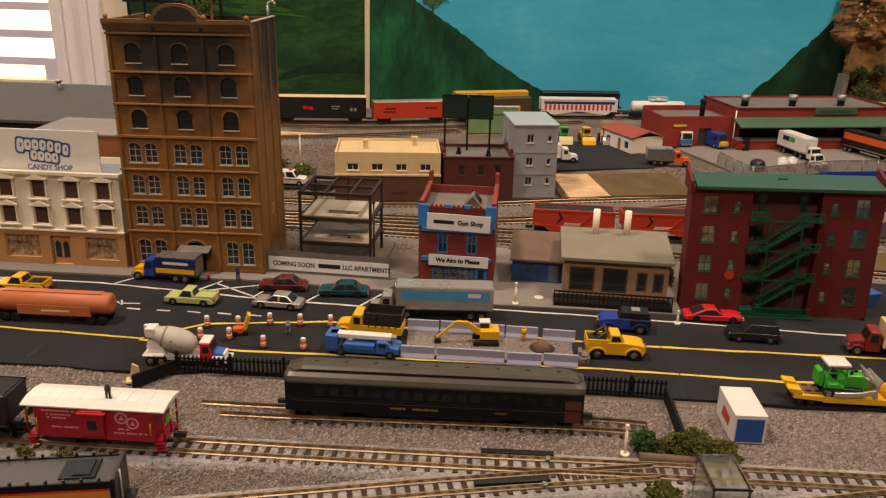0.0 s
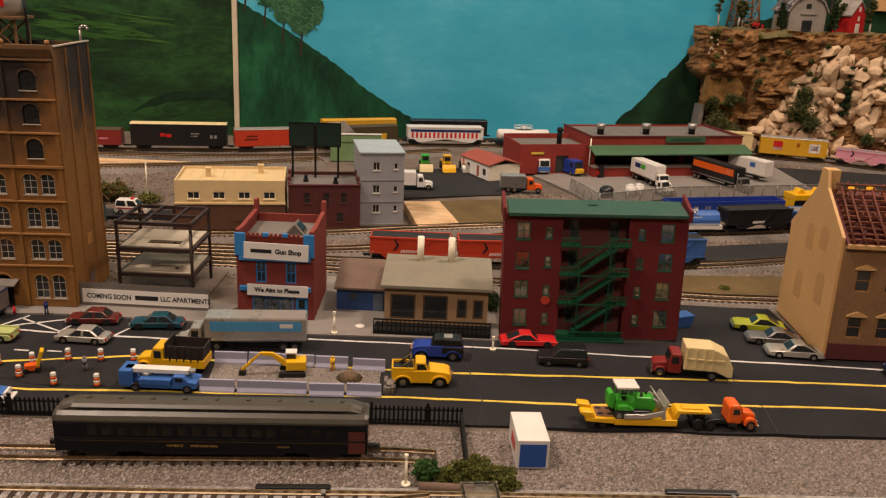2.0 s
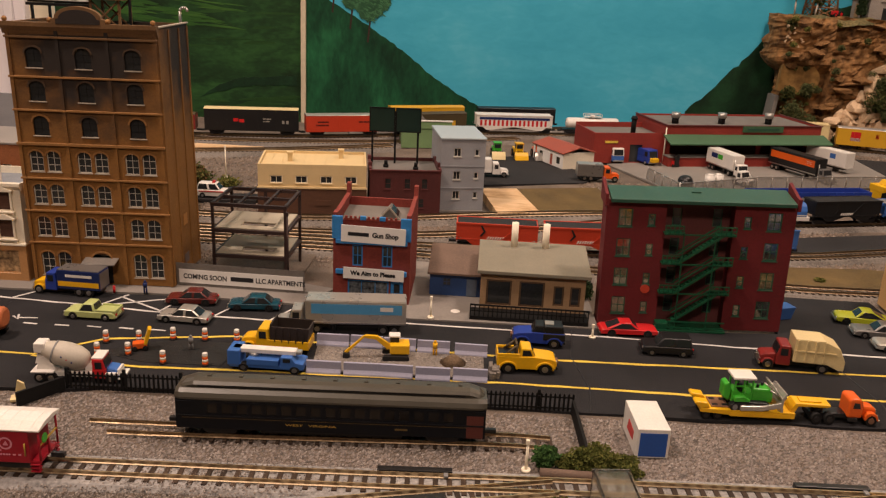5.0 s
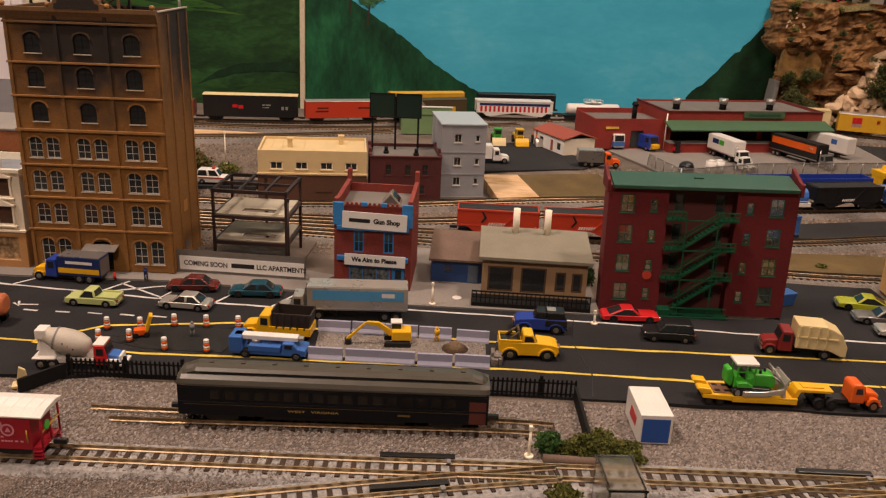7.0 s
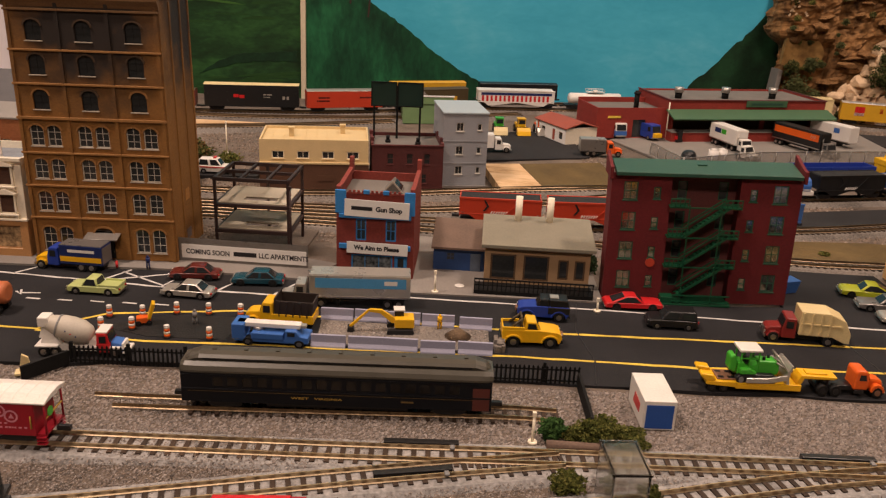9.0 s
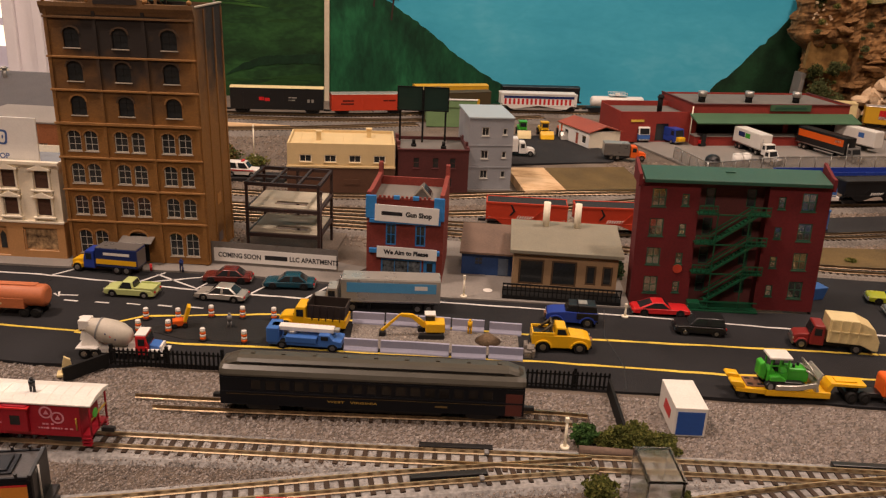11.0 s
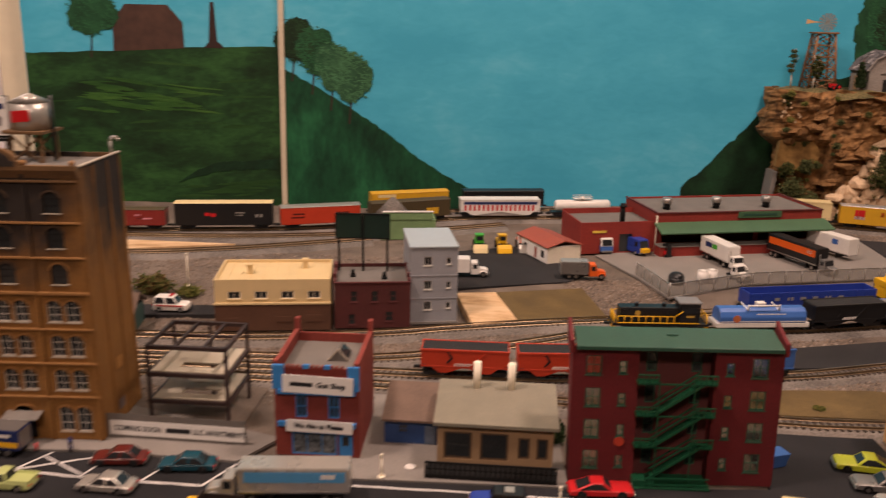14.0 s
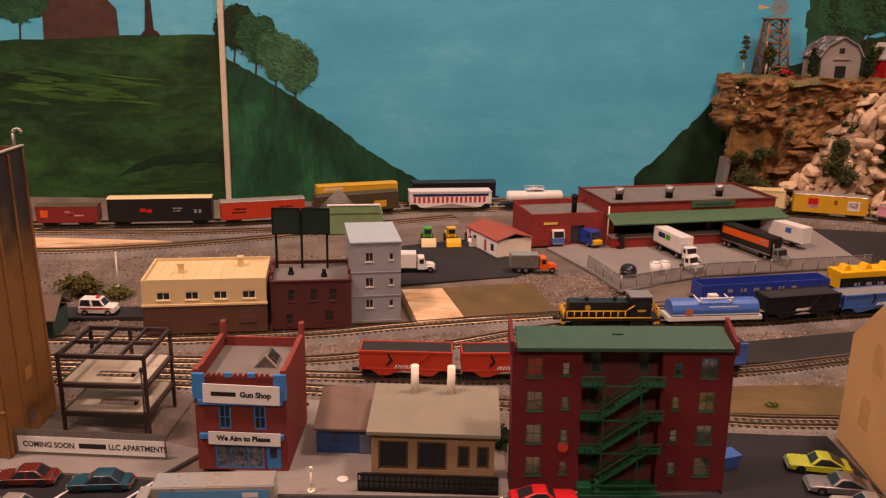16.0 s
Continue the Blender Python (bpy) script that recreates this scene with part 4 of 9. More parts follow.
def gun_shop():
    W, D, H = 52, 62, 58
    b = thing("corner_shop", at(-38, 539, 1.6, -1.0), "narrow red brick shop with blue trim and paper signs", "building")
    holes = [(13, 26, 20, 41), (33, 26, 40, 41), (10, 1, 38, 16), (39, 1, 48, 16)]
    shell(b, W, D, H, M["red_brick"], front=holes, right=[], roof=M["grey_roof"], roof_z=52)
    for x in (0, W - 3):
        part("parapet", prism(B(), [(0, H), (D, H), (D, H + 11), (D - 5, H + 11), (D - 6, H + 4), (8, H + 4), (6, H + 5), (-0.5, H + 5), (-0.5, H)], "x", x, x + 3, 0.2), M["red_brick"], b, "stepped brick side parapet", at=at(0, 0, 0))
    for x in (0.6, W - 5.6):
        part("corner_pier", box(B(), x - 1.2, -1.8, H - 13, x + 6, 0, H + 3, 0.5), M["blue_trim"], b, "blue corner pier")
    for z, h in ((42, 3), (20.5, 3.2)):
        part("cornice", box(B(), 2, -2.4, z, W - 2, 0, z + h, 0.3), M["blue_trim"], b)
    part("parapet_rail", box(B(), 7, -0.6, H, W - 7, 0.6, H + 1.4, 0.2), M["red_brick"], b)
    for i in range(12):
        part("dentil", box(B(), 8 + 3 * i, -0.7, H + 1.4, 9.6 + 3 * i, 0.7, H + 2.8), M["red_brick"], b)
    for x in (18, 31):
        part("cap_block", box(B(), x, -1.2, H + 0.5, x + 4, 0.9, H + 3.2, 0.3), M["blue_trim"], b)
    for q in holes[:2]:
        window(b, q[0], q[1], 7, 15, M["blue_trim"], 2, 2, 0.9, 0.4)
    goods = mat("window_display", (0.02, 0.05, 0.10), 0.25, var=0.9, fine=500, coarse=150, tint=(0.25, 0.28, 0.3))
    window(b, 10, 1, 28, 15, M["blue_trim"], 3, 1, 1.0, 0.3, pane_mat=goods)
    door = part("door", box(B(), 39.3, 0.4, 1, 47.7, 1.2, 16), M["blue_trim"], b, "blue shop door")
    part("door_light", box(B(), 41.5, 0.1, 8, 45.5, 0.4, 14), M["glass_dark"], door)
    s1 = part("sign_board", box(B(), 4.5, -3.0, 44, W - 4.5, -2.4, 55.5, 0.05), M["sign_white"], b, "white paper shop sign", at=pose(0, 0, 0, 0, 1.5, 0))
    words("Gun Shop", 4.6, M["black_ink"], s1, at(W / 2 + 8, -3.05, 48.3), bold=0.22, stretch=0.95)
    part("name_bar", box(B(), 9, -3.06, 48.4, 23, -2.99, 51), M["black_ink"], s1, "black bar of a name")
    s2 = part("sign_board", box(B(), 7, -3.0, 18, W - 4, -2.5, 26, 0.05), M["sign_white"], b, "white paper slogan sign", at=pose(0, 0, 0, 0, 1.0, 0))
    words("We Aim to Please", 4.3, M["black_ink"], s2, at(W / 2 + 1, -3.05, 20.8), bold=0.22, stretch=0.95)
    sky = part("skylight", prism(B(), [(28, 52), (41, 52), (41, 53), (34.5, 60), (28, 53)], "y", 28, 42, 0.2), M["grey_roof"], b, "pitched grey roof skylight")
    part("skylight_frame", prism(B(), [(27.4, 52.6), (28.6, 52.6), (34.5, 59.2), (40.4, 52.6), (41.6, 52.6), (34.5, 61)], "y", 27.2, 28), M["stone_sill"], sky)
    for i in range(3):
        y = 29.2 + 4.4 * i
        bm = B()
        loft(bm, [[(40.3, y, 54.0), (40.3, y + 3.0, 54.0), (35.6, y + 3.0, 59.1), (35.6, y, 59.1)], [(40.6, y, 54.2), (40.6, y + 3.0, 54.2), (35.9, y + 3.0, 59.3), (35.9, y, 59.3)]])
        part("skylight_pane", bm, M["glass_dark"], sky)


gun_shop()


def tan_depot():
    b = thing("tan_depot", at(62, 534, 1.6, -2.0), "low tan depot with a wide olive-grey roof", "building")
    W, D, H = 70, 46, 29
    holes = [(4, 5, 21, 23), (26, 5, 43, 23), (49, 7, 56, 21), (60, 7, 67, 21)]
    shell(b, W, D, H, M["tan_wall"], front=holes)
    dark = mat("brown_window_frame", (0.11, 0.065, 0.035), 0.5)
    for q in holes:
        window(b, q[0], q[1], q[2] - q[0], q[3] - q[1], dark, 1, 1, 1.2, 0.5)
    part("roof", prism(B(), [(-3.5, 27.8), (-3.5, 30.2), (D + 3, 35.5), (D + 3, 33.5)], "x", -2.5, W + 3, 0.3), M["tan_roof"], b)
    for x in (22, 44):
        part("chimney", cyl(B(), (x, 40, 32), 2.4, 20, n=20), M["cream_white"], b, "white round chimney")
    deck = part("porch_deck", box(B(), -6, -16, 0, W + 2, -0.1, 2.6, 0.2), M["black_iron"], b)
    rail = part("porch_rail", box(B(), -6, -16, 10, W + 2, -15, 11, 0.1), M["black_iron"], b, "black iron porch railing")
    for i in range(27):
        x = -6 + i * 2.97
        part("baluster", box(B(), x, -15.9, 2.6, x + 0.6, -15.2, 10), M["black_iron"], rail)
    part("crossbar", box(B(), -6, -15.8, 6, W + 2, -15.3, 6.6), M["black_iron"], rail)
    c = thing("blue_shed", at(27, 560, 1.6, -2.0), "low dark blue shed with a brown roof", "building")
    hs = [(9, 7, 15, 13)]
    shell(c, 36, 34, 17, M["blue_wall"], front=hs)
    window(c, 9, 7, 6, 6, M["blue_wall"], 2, 2, 0.6)
    part("roof", prism(B(), [(-3, 16), (-3, 17.6), (36, 27), (36, 25.4)], "x", -1.5, 37, 0.2), M["brown_roof"], c)
    part("door", box(B(), 26, -0.6, 0.5, 33, 0, 13), mat("grey_blue_door", (0.09, 0.12, 0.17), 0.5), c)


tan_depot()


def tenement():
    W, D, H = 120, 19, 86.5
    b = thing("tenement", at(141, 526, -0.9, -1.2, 0, -1.3), "dark red brick tenement with green fire escape and roof", "building")
    wing, rec = 38, 81
    wins_l = []
    for k in range(4):
        z = 9 + 20 * k
        wins_l += [(8, z, 17, z + 12), (27, z + 1, 31.5, z + 9)]
    hl = wins_l
    hr = [(38 - q[2], q[1], 38 - q[0], q[3]) for q in wins_l]
    part("front_wall", wall_mesh(B(), wing, H, 1.6, hl), M["maroon_brick"], b)
    part("front_wall", wall_mesh(B(), wing, H, 1.6, hr), M["maroon_brick"], b, at=at(rec, 0, 0))
    mid = []
    for k in range(4):
        mid += [(6, 8 + 20 * k, 12, 20 + 20 * k), (32, 8 + 20 * k, 38, 20 + 20 * k)]
    part("front_wall", wall_mesh(B(), rec - wing, H, 1.6, mid), M["maroon_flat"], b, "recessed dark middle bay", at=at(wing, 9, 0))
    part("return_wall", box(B(), wing - 1.6, 1.6, 0, wing, 9, H), M["maroon_brick"], b)
    part("return_wall", box(B(), rec, 1.6, 0, rec + 1.6, 9, H), M["maroon_brick"], b)
    part("side_wall", wall_mesh(B(), D - 3.2, H, 1.6, []), M["maroon_brick"], b, at=at(0, D - 1.6, 0, -90))
    part("side_wall", wall_mesh(B(), D - 3.2, H, 1.6, []), M["maroon_brick"], b, at=at(W, 1.6, 0, 90))
    clear = glass_mat("dusty_pane", (0.42, 0.42, 0.36), 0.12)
    green_frame = mat("dark_green_frame", (0.02, 0.10, 0.06), 0.45)
    for hs, ox in ((hl, 0), (hr, rec)):
        for q in hs:
            window(b, q[0] + ox, q[1], q[2] - q[0], q[3] - q[1], green_frame, 2 if q[2] - q[0] > 6 else 1, 2, 0.7, 0.6, 0.3, pane_mat=clear)
    for q in mid:
        window(b, q[0] + wing, q[1], 6, 12, green_frame, 1, 2, 0.6, 9.6, pane_mat=M["glass_dark"])
    roof = part("roof", prism(B(), [(-3.5, H - 1), (-3.5, H + 1.4), (D + 1, H + 5), (D + 1, H + 2.6)], "x", 2.2, W - 2.2, 0.3), M["green_roof"], b, "sloping green metal roof")
    part("roof_hatch", box(B(), 55, 10, H + 2.2, 61, 12, H + 4.4, 0.2), M["green_roof"], roof)
    for x in (-1.4, W - 0.8):
        part("parapet", prism(B(), [(-1, H - 4), (-1, H + 4), (4, H + 4.5), (D + 2, H + 10), (D + 2, H - 4)], "x", x, x + 2.2, 0.3), M["maroon_brick"], b, "red brick end parapet")
    esc = part("fire_escape", box(B(), wing - 1, -8, 0.2, rec + 1, 8.8, 1.6, 0.2), M["green_iron"], b, "green iron fire escape with stairs")
    part("stair_box", box(B(), wing - 1, -7, 1.6, wing + 7, 0, 6, 0.4), M["green_iron"], esc)
    for k in range(1, 4):
        z = 20 * k + 6
        for x0, x1 in ((wing - 1, wing + 11), (rec - 12, rec + 1)):
            part("landing", box(B(), x0, -6, z, x1, 1, z + 0.9, 0.1), M["green_iron"], esc)
            for zz in (3, 5.6):
                part("rail", box(B(), x0, -6, z + zz, x1, -5.4, z + zz + 0.7), M["green_iron"], esc)
            for i in range(5):
                x = x0 + (x1 - x0 - 0.6) * i / 4
                part("baluster", box(B(), x, -5.9, z + 0.9, x + 0.6, -5.4, z + 6), M["green_iron"], esc)
        part("rail", box(B(), wing, -6, z, rec, -5.3, z + 0.8), M["green_iron"], esc)
    for k in range(1, 4):
        z0 = 20 * (k - 1) + 7
        z1 = 20 * k + 6
        x0, x1 = wing + 8, rec - 9
        fl = B()
        for y in (-6, -1):
            prism(fl, [(x0, z0), (x0 + 2.6, z0), (x1 + 2.6, z1), (x1, z1)], "y", y, y + 0.7)
            prism(fl, [(x0, z0 + 6), (x0 + 1.4, z0 + 6), (x1 + 1.4, z1 + 6), (x1, z1 + 6)], "y", y, y + 0.5)
        for i in range(12):
            f = (i + 0.5) / 12
            box(fl, x0 + (x1 - x0) * f, -5.3, z0 + (z1 - z0) * f, x0 + (x1 - x0) * f + 2.4, -1, z0 + (z1 - z0) * f + 0.5)
        part("stair_flight", fl, M["green_iron"], esc)
    for x in (wing + 11, rec - 12):
        part("post", box(B(), x, -6, 1.6, x + 0.7, -5.3, 68), M["green_iron"], esc)
    for z in (7, 11):
        part("rail", box(B(), wing + 6, -7.6, z - 4, rec, -7, z - 3.2), M["green_iron"], esc)
    part("wall_disc", cyl(B(), (29, -0.5, 27), 3, 0.5, "y", 18), mat("orange_disc", (0.5, 0.06, 0.03), 0.5), b, "orange round wall sign")


tenement()


def gable_building():
    b = thing("gable_building", at(351, 504, 0.9, -3), "tan brick row house with bare gable and scroll trim", "building")
    pts = [(0, 0), (86, 0), (86, 71), (60, 96), (52, 104), (50, 117), (40, 117), (36, 106), (2, 82)]
    part("gable_wall", prism(B(), pts, "x", 0, 2.2, 0.3), M["gable_wood"], b, "bare tan gable end wall")
    holes = [(10 + 19 * i, z, 20 + 19 * i, z + 15) for i in range(6) for z in (15, 47)]
    tb = brick_mat("row_house_brick", (0.30, 0.17, 0.08), (0.7, 0.65, 0.6))
    part("front_wall", wall_mesh(B(), 120, 78, 1.8, holes), tb, b, at=at(2.2, 0, 0))
    part("wall_base", box(B(), 2.3, -1, 0, 122, 0, 11, 0.2), M["maroon_flat"], b, "maroon base course")
    part("cornice", box(B(), 2.3, -3, 76, 122, 0, 79, 0.4), M["gable_wood"], b)
    for q in holes:
        w = window(b, q[0] + 2.2, q[1], 10, 15, M["tan_trim"], 1, 2, 0.9, 0.6)
        part("window_hood", prism(B(), [(-1.5, 15), (11.5, 15), (11.5, 16), (8, 17.4), (5, 18.6), (2, 17.4), (-1.5, 16)], "y", -1.8, -0.6), M["gable_wood"], w)
    part("back_wall", box(B(), 2.2, 84, 0, 122, 86, 70), tb, b)
    part("side_wall", box(B(), 120.4, 1.8, 0, 122.2, 84, 78), tb, b)
    roof = part("roof", prism(B(), [(-2, 79), (34, 102), (54, 102), (87, 71), (87, 69), (54, 100), (34, 100), (-2, 77)], "x", 2.3, 122), M["maroon_flat"], b, "steep maroon mansard roof")
    rr = random.Random(8)
    for j in range(9):
        f = (j + 0.3) / 9
        y, z = -1 + 36 * f, 80 + 24 * f
        bar = B()
        x = 4.0
        while x < 118:
            l = rr.uniform(5, 12)
            box(bar, x, y - 1.8, z + rr.uniform(-0.5, 0.4), min(120, x + l), y + 0.3, z + rr.uniform(1.2, 2.2), 0.2)
            x += l + rr.uniform(0.3, 1.6)
        part("roof_course", bar, M["rib_brown"], roof)
    for i in range(16):
        x = 5 + 7.3 * i + rr.uniform(-1, 1)
        part("roof_rib", rod(B(), (x, -4, 80), (x + rr.uniform(-2, 2), 33, 106 + rr.uniform(-2, 3)), 0.8), M["rib_brown"], roof)
        part("roof_scroll", cyl(B(), (x, 14 + rr.uniform(-8, 8), 95), 2.2, 0.9, "x", 10), M["rib_brown"], roof)
    for z in (106, 109.5):
        part("ridge_rail", rod(B(), (4, 34, z), (120, 34, z), 0.8), M["rib_brown"], roof)
    for i in range(20):
        part("ridge_post", rod(B(), (5 + 6 * i, 34, 101), (5 + 6 * i + rr.uniform(-1, 1), 34, 110 + rr.uniform(0, 2)), 0.6), M["rib_brown"], roof)
    part("chimney", box(B(), 0.1, 40.5, 98, 9, 49.5, 117.5, 0.3), M["gable_wood"], b)
    for y, z, h in ((22, 30, 22), (50, 60, 18), (28, 66, 16), (56, 22, 20)):
        part("blocked_window", prism(B(), [(y - 6, z), (y + 6, z), (y + 6, z + h - 4), (y + 3, z + h), (y - 3, z + h), (y - 6, z + h - 4)], "x", -0.15, 0.05), M["gable_patch"], b, "faint blocked window outline")


gable_building()


def cream_row():
    b = thing("cream_building", at(-138.5, 743.5, 1.5, 7.5), "long two-storey building, cream above and brown below", "building")
    W, D, H = 98, 62, 46
    holes = [(11 + 22.5 * i, 28.5, 22 + 22.5 * i, 35.5) for i in range(4)]
    part("front_wall", wall_mesh(B(), W, H, 1.6, holes), M["cream_flat"], b)
    part("lower_front", box(B(), -0.3, -0.8, 0, W + 0.3, 0, 23.5, 0.1), M["brown_flat"], b, "brown lower front")
    for i, q in enumerate(((8, 6, 20, 12), (52, 8, 66, 13), (76, 8, 90, 14))):
        part("blind_panel", box(B(), q[0], -1.2, q[1], q[2], -0.8, q[3]), M["brown_flat"], b)
    for q in holes:
        window(b, q[0], q[1], 11, 7, M["cream_white"], 2, 1, 0.8, 0.5, 0.6, M["cream_flat"])
    part("side_wall", wall_mesh(B(), D - 3.2, H, 1.6, []), M["cream_flat"], b, at=at(0, D - 1.6, 0, -90))
    part("side_wall", wall_mesh(B(), D - 3.2, H, 1.6, []), M["cream_flat"], b, at=at(W, 1.6, 0, 90))
    part("back_wall", wall_mesh(B(), W, H, 1.6, []), M["cream_flat"], b, at=at(W, D, 0, 180))
    part("sill_band", box(B(), -0.8, -1.4, 23.6, W + 0.8, 0, 25.4, 0.2), M["cream_flat"], b)
    roof = part("roof", box(B(), 1.6, 1.6, 42.5, W - 1.6, D - 1.6, 43.5), M["cream_flat"], b, "cream metal roof with seams")
    for i in range(1, 10):
        part("roof_seam", box(B(), i * 10 - 0.3, 1.6, 43.5, i * 10 + 0.3, D - 1.6, 43.9), M["cream_flat"], roof)
    for x, y in ((25, 24), (72, 40)):
        part("chimney", box(B(), x, y, 43.5, x + 4.5, y + 4.5, 51, 0.2), M["cream_flat"], roof)
        part("chimney_cap", box(B(), x - 0.7, y - 0.7, 51, x + 5.2, y + 5.2, 52.4, 0.2), M["cream_flat"], roof)
    m = thing("maroon_building", at(-38.5, 759, 1.5, 8), "maroon brick building with flat grey roof and billboard", "building")
    W, D, H = 66, 62, 41
    hs = [(14, 24, 20, 34), (32, 24, 38, 34), (48, 24, 54, 34), (12, 3, 18, 13), (44, 6, 51, 15)]
    shell(m, W, D, H, M["maroon_dark"], front=hs, roof=M["grey_roof"], roof_z=38)
    for q in hs:
        window(m, q[0], q[1], q[2] - q[0], q[3] - q[1], M["maroon_flat"], 1, 2, 0.6, 0.7, 0.4)
    part("parapet_cap", box(B(), -0.6, -0.6, H, W + 0.6, 1.8, H + 1.2, 0.2), M["maroon_flat"], m)
    for x in (-0.6, W - 1.8):
        part("parapet", box(B(), x, 1.8, H - 1, x + 2.4, D, H + 2.5, 0.3), M["maroon_flat"], m)
        for y in (10, 40):
            part("parapet_block", box(B(), x - 0.5, y, H + 2, x + 3, y + 4, H + 6, 0.3), M["maroon_flat"], m)
    for x, y in ((16, 30), (44, 22)):
        part("vent", cyl(B(), (x, y, 38), 2.6, 2.5, n=14), M["black_iron"], m)
        part("vent", cyl(B(), (x, y, 40.5), 1.7, 4, n=14), M["black_iron"], m)
    bb = thing("billboard", at(-45, 808, 38.5, 2), "dark green double billboard on tall thin posts", "billboard")
    for x in (2, 24, 46):
        part("post", box(B(), x, 0, 0, x + 1.9, 1.9, 52), M["black_iron"], bb)
    dg = mat("dark_green_panel", (0.008, 0.026, 0.02), 0.4)
    for x in (0, 25.2):
        pn = part("panel", box(B(), x, -1.2, 32, x + 24.6, -0.1, 55.5, 0.3), dg, bb)
        part("panel_trim", wall_mesh(B(), 24.6, 23.5, 0.4, [(1, 1, 23.6, 22.5)]), M["black_iron"], pn, at=at(x, -1.6, 32))
    g = thing("grey_building", at(26, 776, 1.5, 10), "three-storey blue-grey building with a pale metal roof", "building")
    W, D, H = 42, 66, 70
    hs = []
    for z in (13, 32, 54):
        hs += [(12, z, 19, z + 8), (32, z + 1, 36, z + 7)]
    shell(g, W, D, H, M["grey_wall"], front=hs, right=[])
    for q in hs:
        window(g, q[0], q[1], q[2] - q[0], q[3] - q[1], M["win_white"], 2 if q[2] - q[0] > 5 else 1, 1, 0.6, 0.6, 0.5)
    for z in (23.5, 44.5):
        part("string_course", box(B(), -0.3, -0.4, z, W + 0.3, 0, z + 0.7), M["grey_wall"], g)
    part("roof", box(B(), -0.8, -0.8, H, W + 0.8, D + 0.8, H + 1.6, 0.3), mat("pale_blue_roof", (0.38, 0.44, 0.47), 0.4, var=0.08), g)
    part("plinth", box(B(), -1.2, -1.2, 0, W + 1.2, 0, 2), M["concrete"], g)


cream_row()


def factory():
    b = thing("freight_house", at(287, 1003, BACK + 1, 13), "long red freight house with green canopy and roof vents", "building")
    W, D, H = 205, 92, 46
    shell(b, W, D, H, M["factory_red"], front=[(6, 12, 60, 30), (66, 12, 120, 30), (126, 12, 196, 30)], roof=M["grey_roof"], roof_z=44)
    part("inner_wall", box(B(), 3, 26, 1, W - 3, 27, 42), M["brown_flat"], b)
    part("dock", box(B(), -2, -16, 0, W - 4, -0.1, 11, 0.3), M["factory_red"], b, "red loading dock")
    part("dock_edge", box(B(), -2.5, -17, 11, W - 3.5, -0.1, 12, 0.2), M["concrete"], b)
    part("canopy", prism(B(), [(-22, 27), (-22, 28.6), (0, 36), (0, 34)], "x", -4, W + 4, 0.2), M["factory_green"], b, "green sloping canopy over the dock")
    part("parapet_cap", box(B(), -1, -1, H, W + 1, 2, H + 1.2, 0.2), M["maroon_flat"], b)
    part("parapet_cap", box(B(), -1, 2, H, 1.6, D, H + 1.2, 0.2), M["maroon_flat"], b)
    part("parapet_cap", box(B(), W - 1.6, 2, H, W + 1, D, H + 1.2, 0.2), M["maroon_flat"], b)
    sg = part("sign_board", box(B(), 98, -1.6, 39, 152, -0.1, 46.5, 0.2), M["factory_green"], b, "green name board")
    part("sign_bar", box(B(), 104, -1.9, 41.6, 146, -1.6, 44), M["green_roof"], sg)
    for x in (24, 86, 150):
        v = part("roof_vent", cyl(B(), (x, 30, 44), 4.2, 8, n=18), M["black_iron"], b)
        part("vent_cap", cyl(B(), (x, 30, 51), 5.4, 6.5, n=20), M["steel_grey"], v, "galvanised vent cap")
    part("pipe", cyl(B(), (-1.5, -1.2, 0), 0.8, 44, n=8), M["cream_white"], b, "white downpipe")
    a = part("annex", wall_mesh(B(), 88, 36, 1.6, [(46, 1, 62, 22), (24, 4, 34, 18)]), M["factory_red"], b, "lower red annex", at=at(-88, 6, 0, 0))
    part("annex_wall", box(B(), -88, 7.6, 0, -86.4, 70, 36), M["factory_red"], b)
    part("annex_wall", box(B(), -88, 70, 0, -0.2, 71.6, 38), M["factory_red"], b)
    part("annex_roof", box(B(), -86.4, 7.6, 31, -0.2, 70, 32), M["grey_roof"], b)
    part("annex_door", box(B(), -42, 8, 1, -26, 9, 22), M["glass_dark"], b)
    part("annex_door", box(B(), -64, 8, 4, -54, 9, 18), M["glass_dark"], b)
    part("sign_bar", box(B(), -74, 5.2, 24, -58, 5.9, 26.5), M["yellow_paint"], b, "yellow name bar")
    part("flue", cyl(B(), (-34, 20, 32), 3, 22, n=14), M["black_iron"], b, "black smoke stack")
    part("stack_band", cyl(B(), (-34, 20, 50), 4, 2, n=14), M["black_iron"], b)
    h = thing("office", at(160, 946, BACK, 26), "small white office with a red hipped roof", "building")
    W, D, H = 42, 66, 19
    left = [(12, 5, 20, 13), (36, 1, 42, 14), (50, 5, 58, 13)]
    shell(h, W, D, H, M["sign_white"], front=[(30, 1, 36, 13)], left=left)
    for q in left:
        part("window", box(B(), 0.7, D - 1.6 - q[2], q[1], 1.2, D - 1.6 - q[0], q[3]), M["red_roof"] if q[1] == 1 else M["glass_dark"], h)
    part("siding", box(B(), 0.5, -0.5, 0.2, W - 0.5, 0, H - 0.5), M["cream_white"], h)
    part("roof", prism(B(), [(-1.5, H - 1), (W / 2, H + 5), (W + 1.5, H - 1), (W + 1.5, H + 0.2), (W / 2, H + 6.4), (-1.5, H + 0.2)], "y", -2, D + 2, 0.2), M["red_roof"], h, "red gabled roof")
    g = thing("green_building", at(-30, 1030, BACK, 8), "pale green building with white parapet", "building")
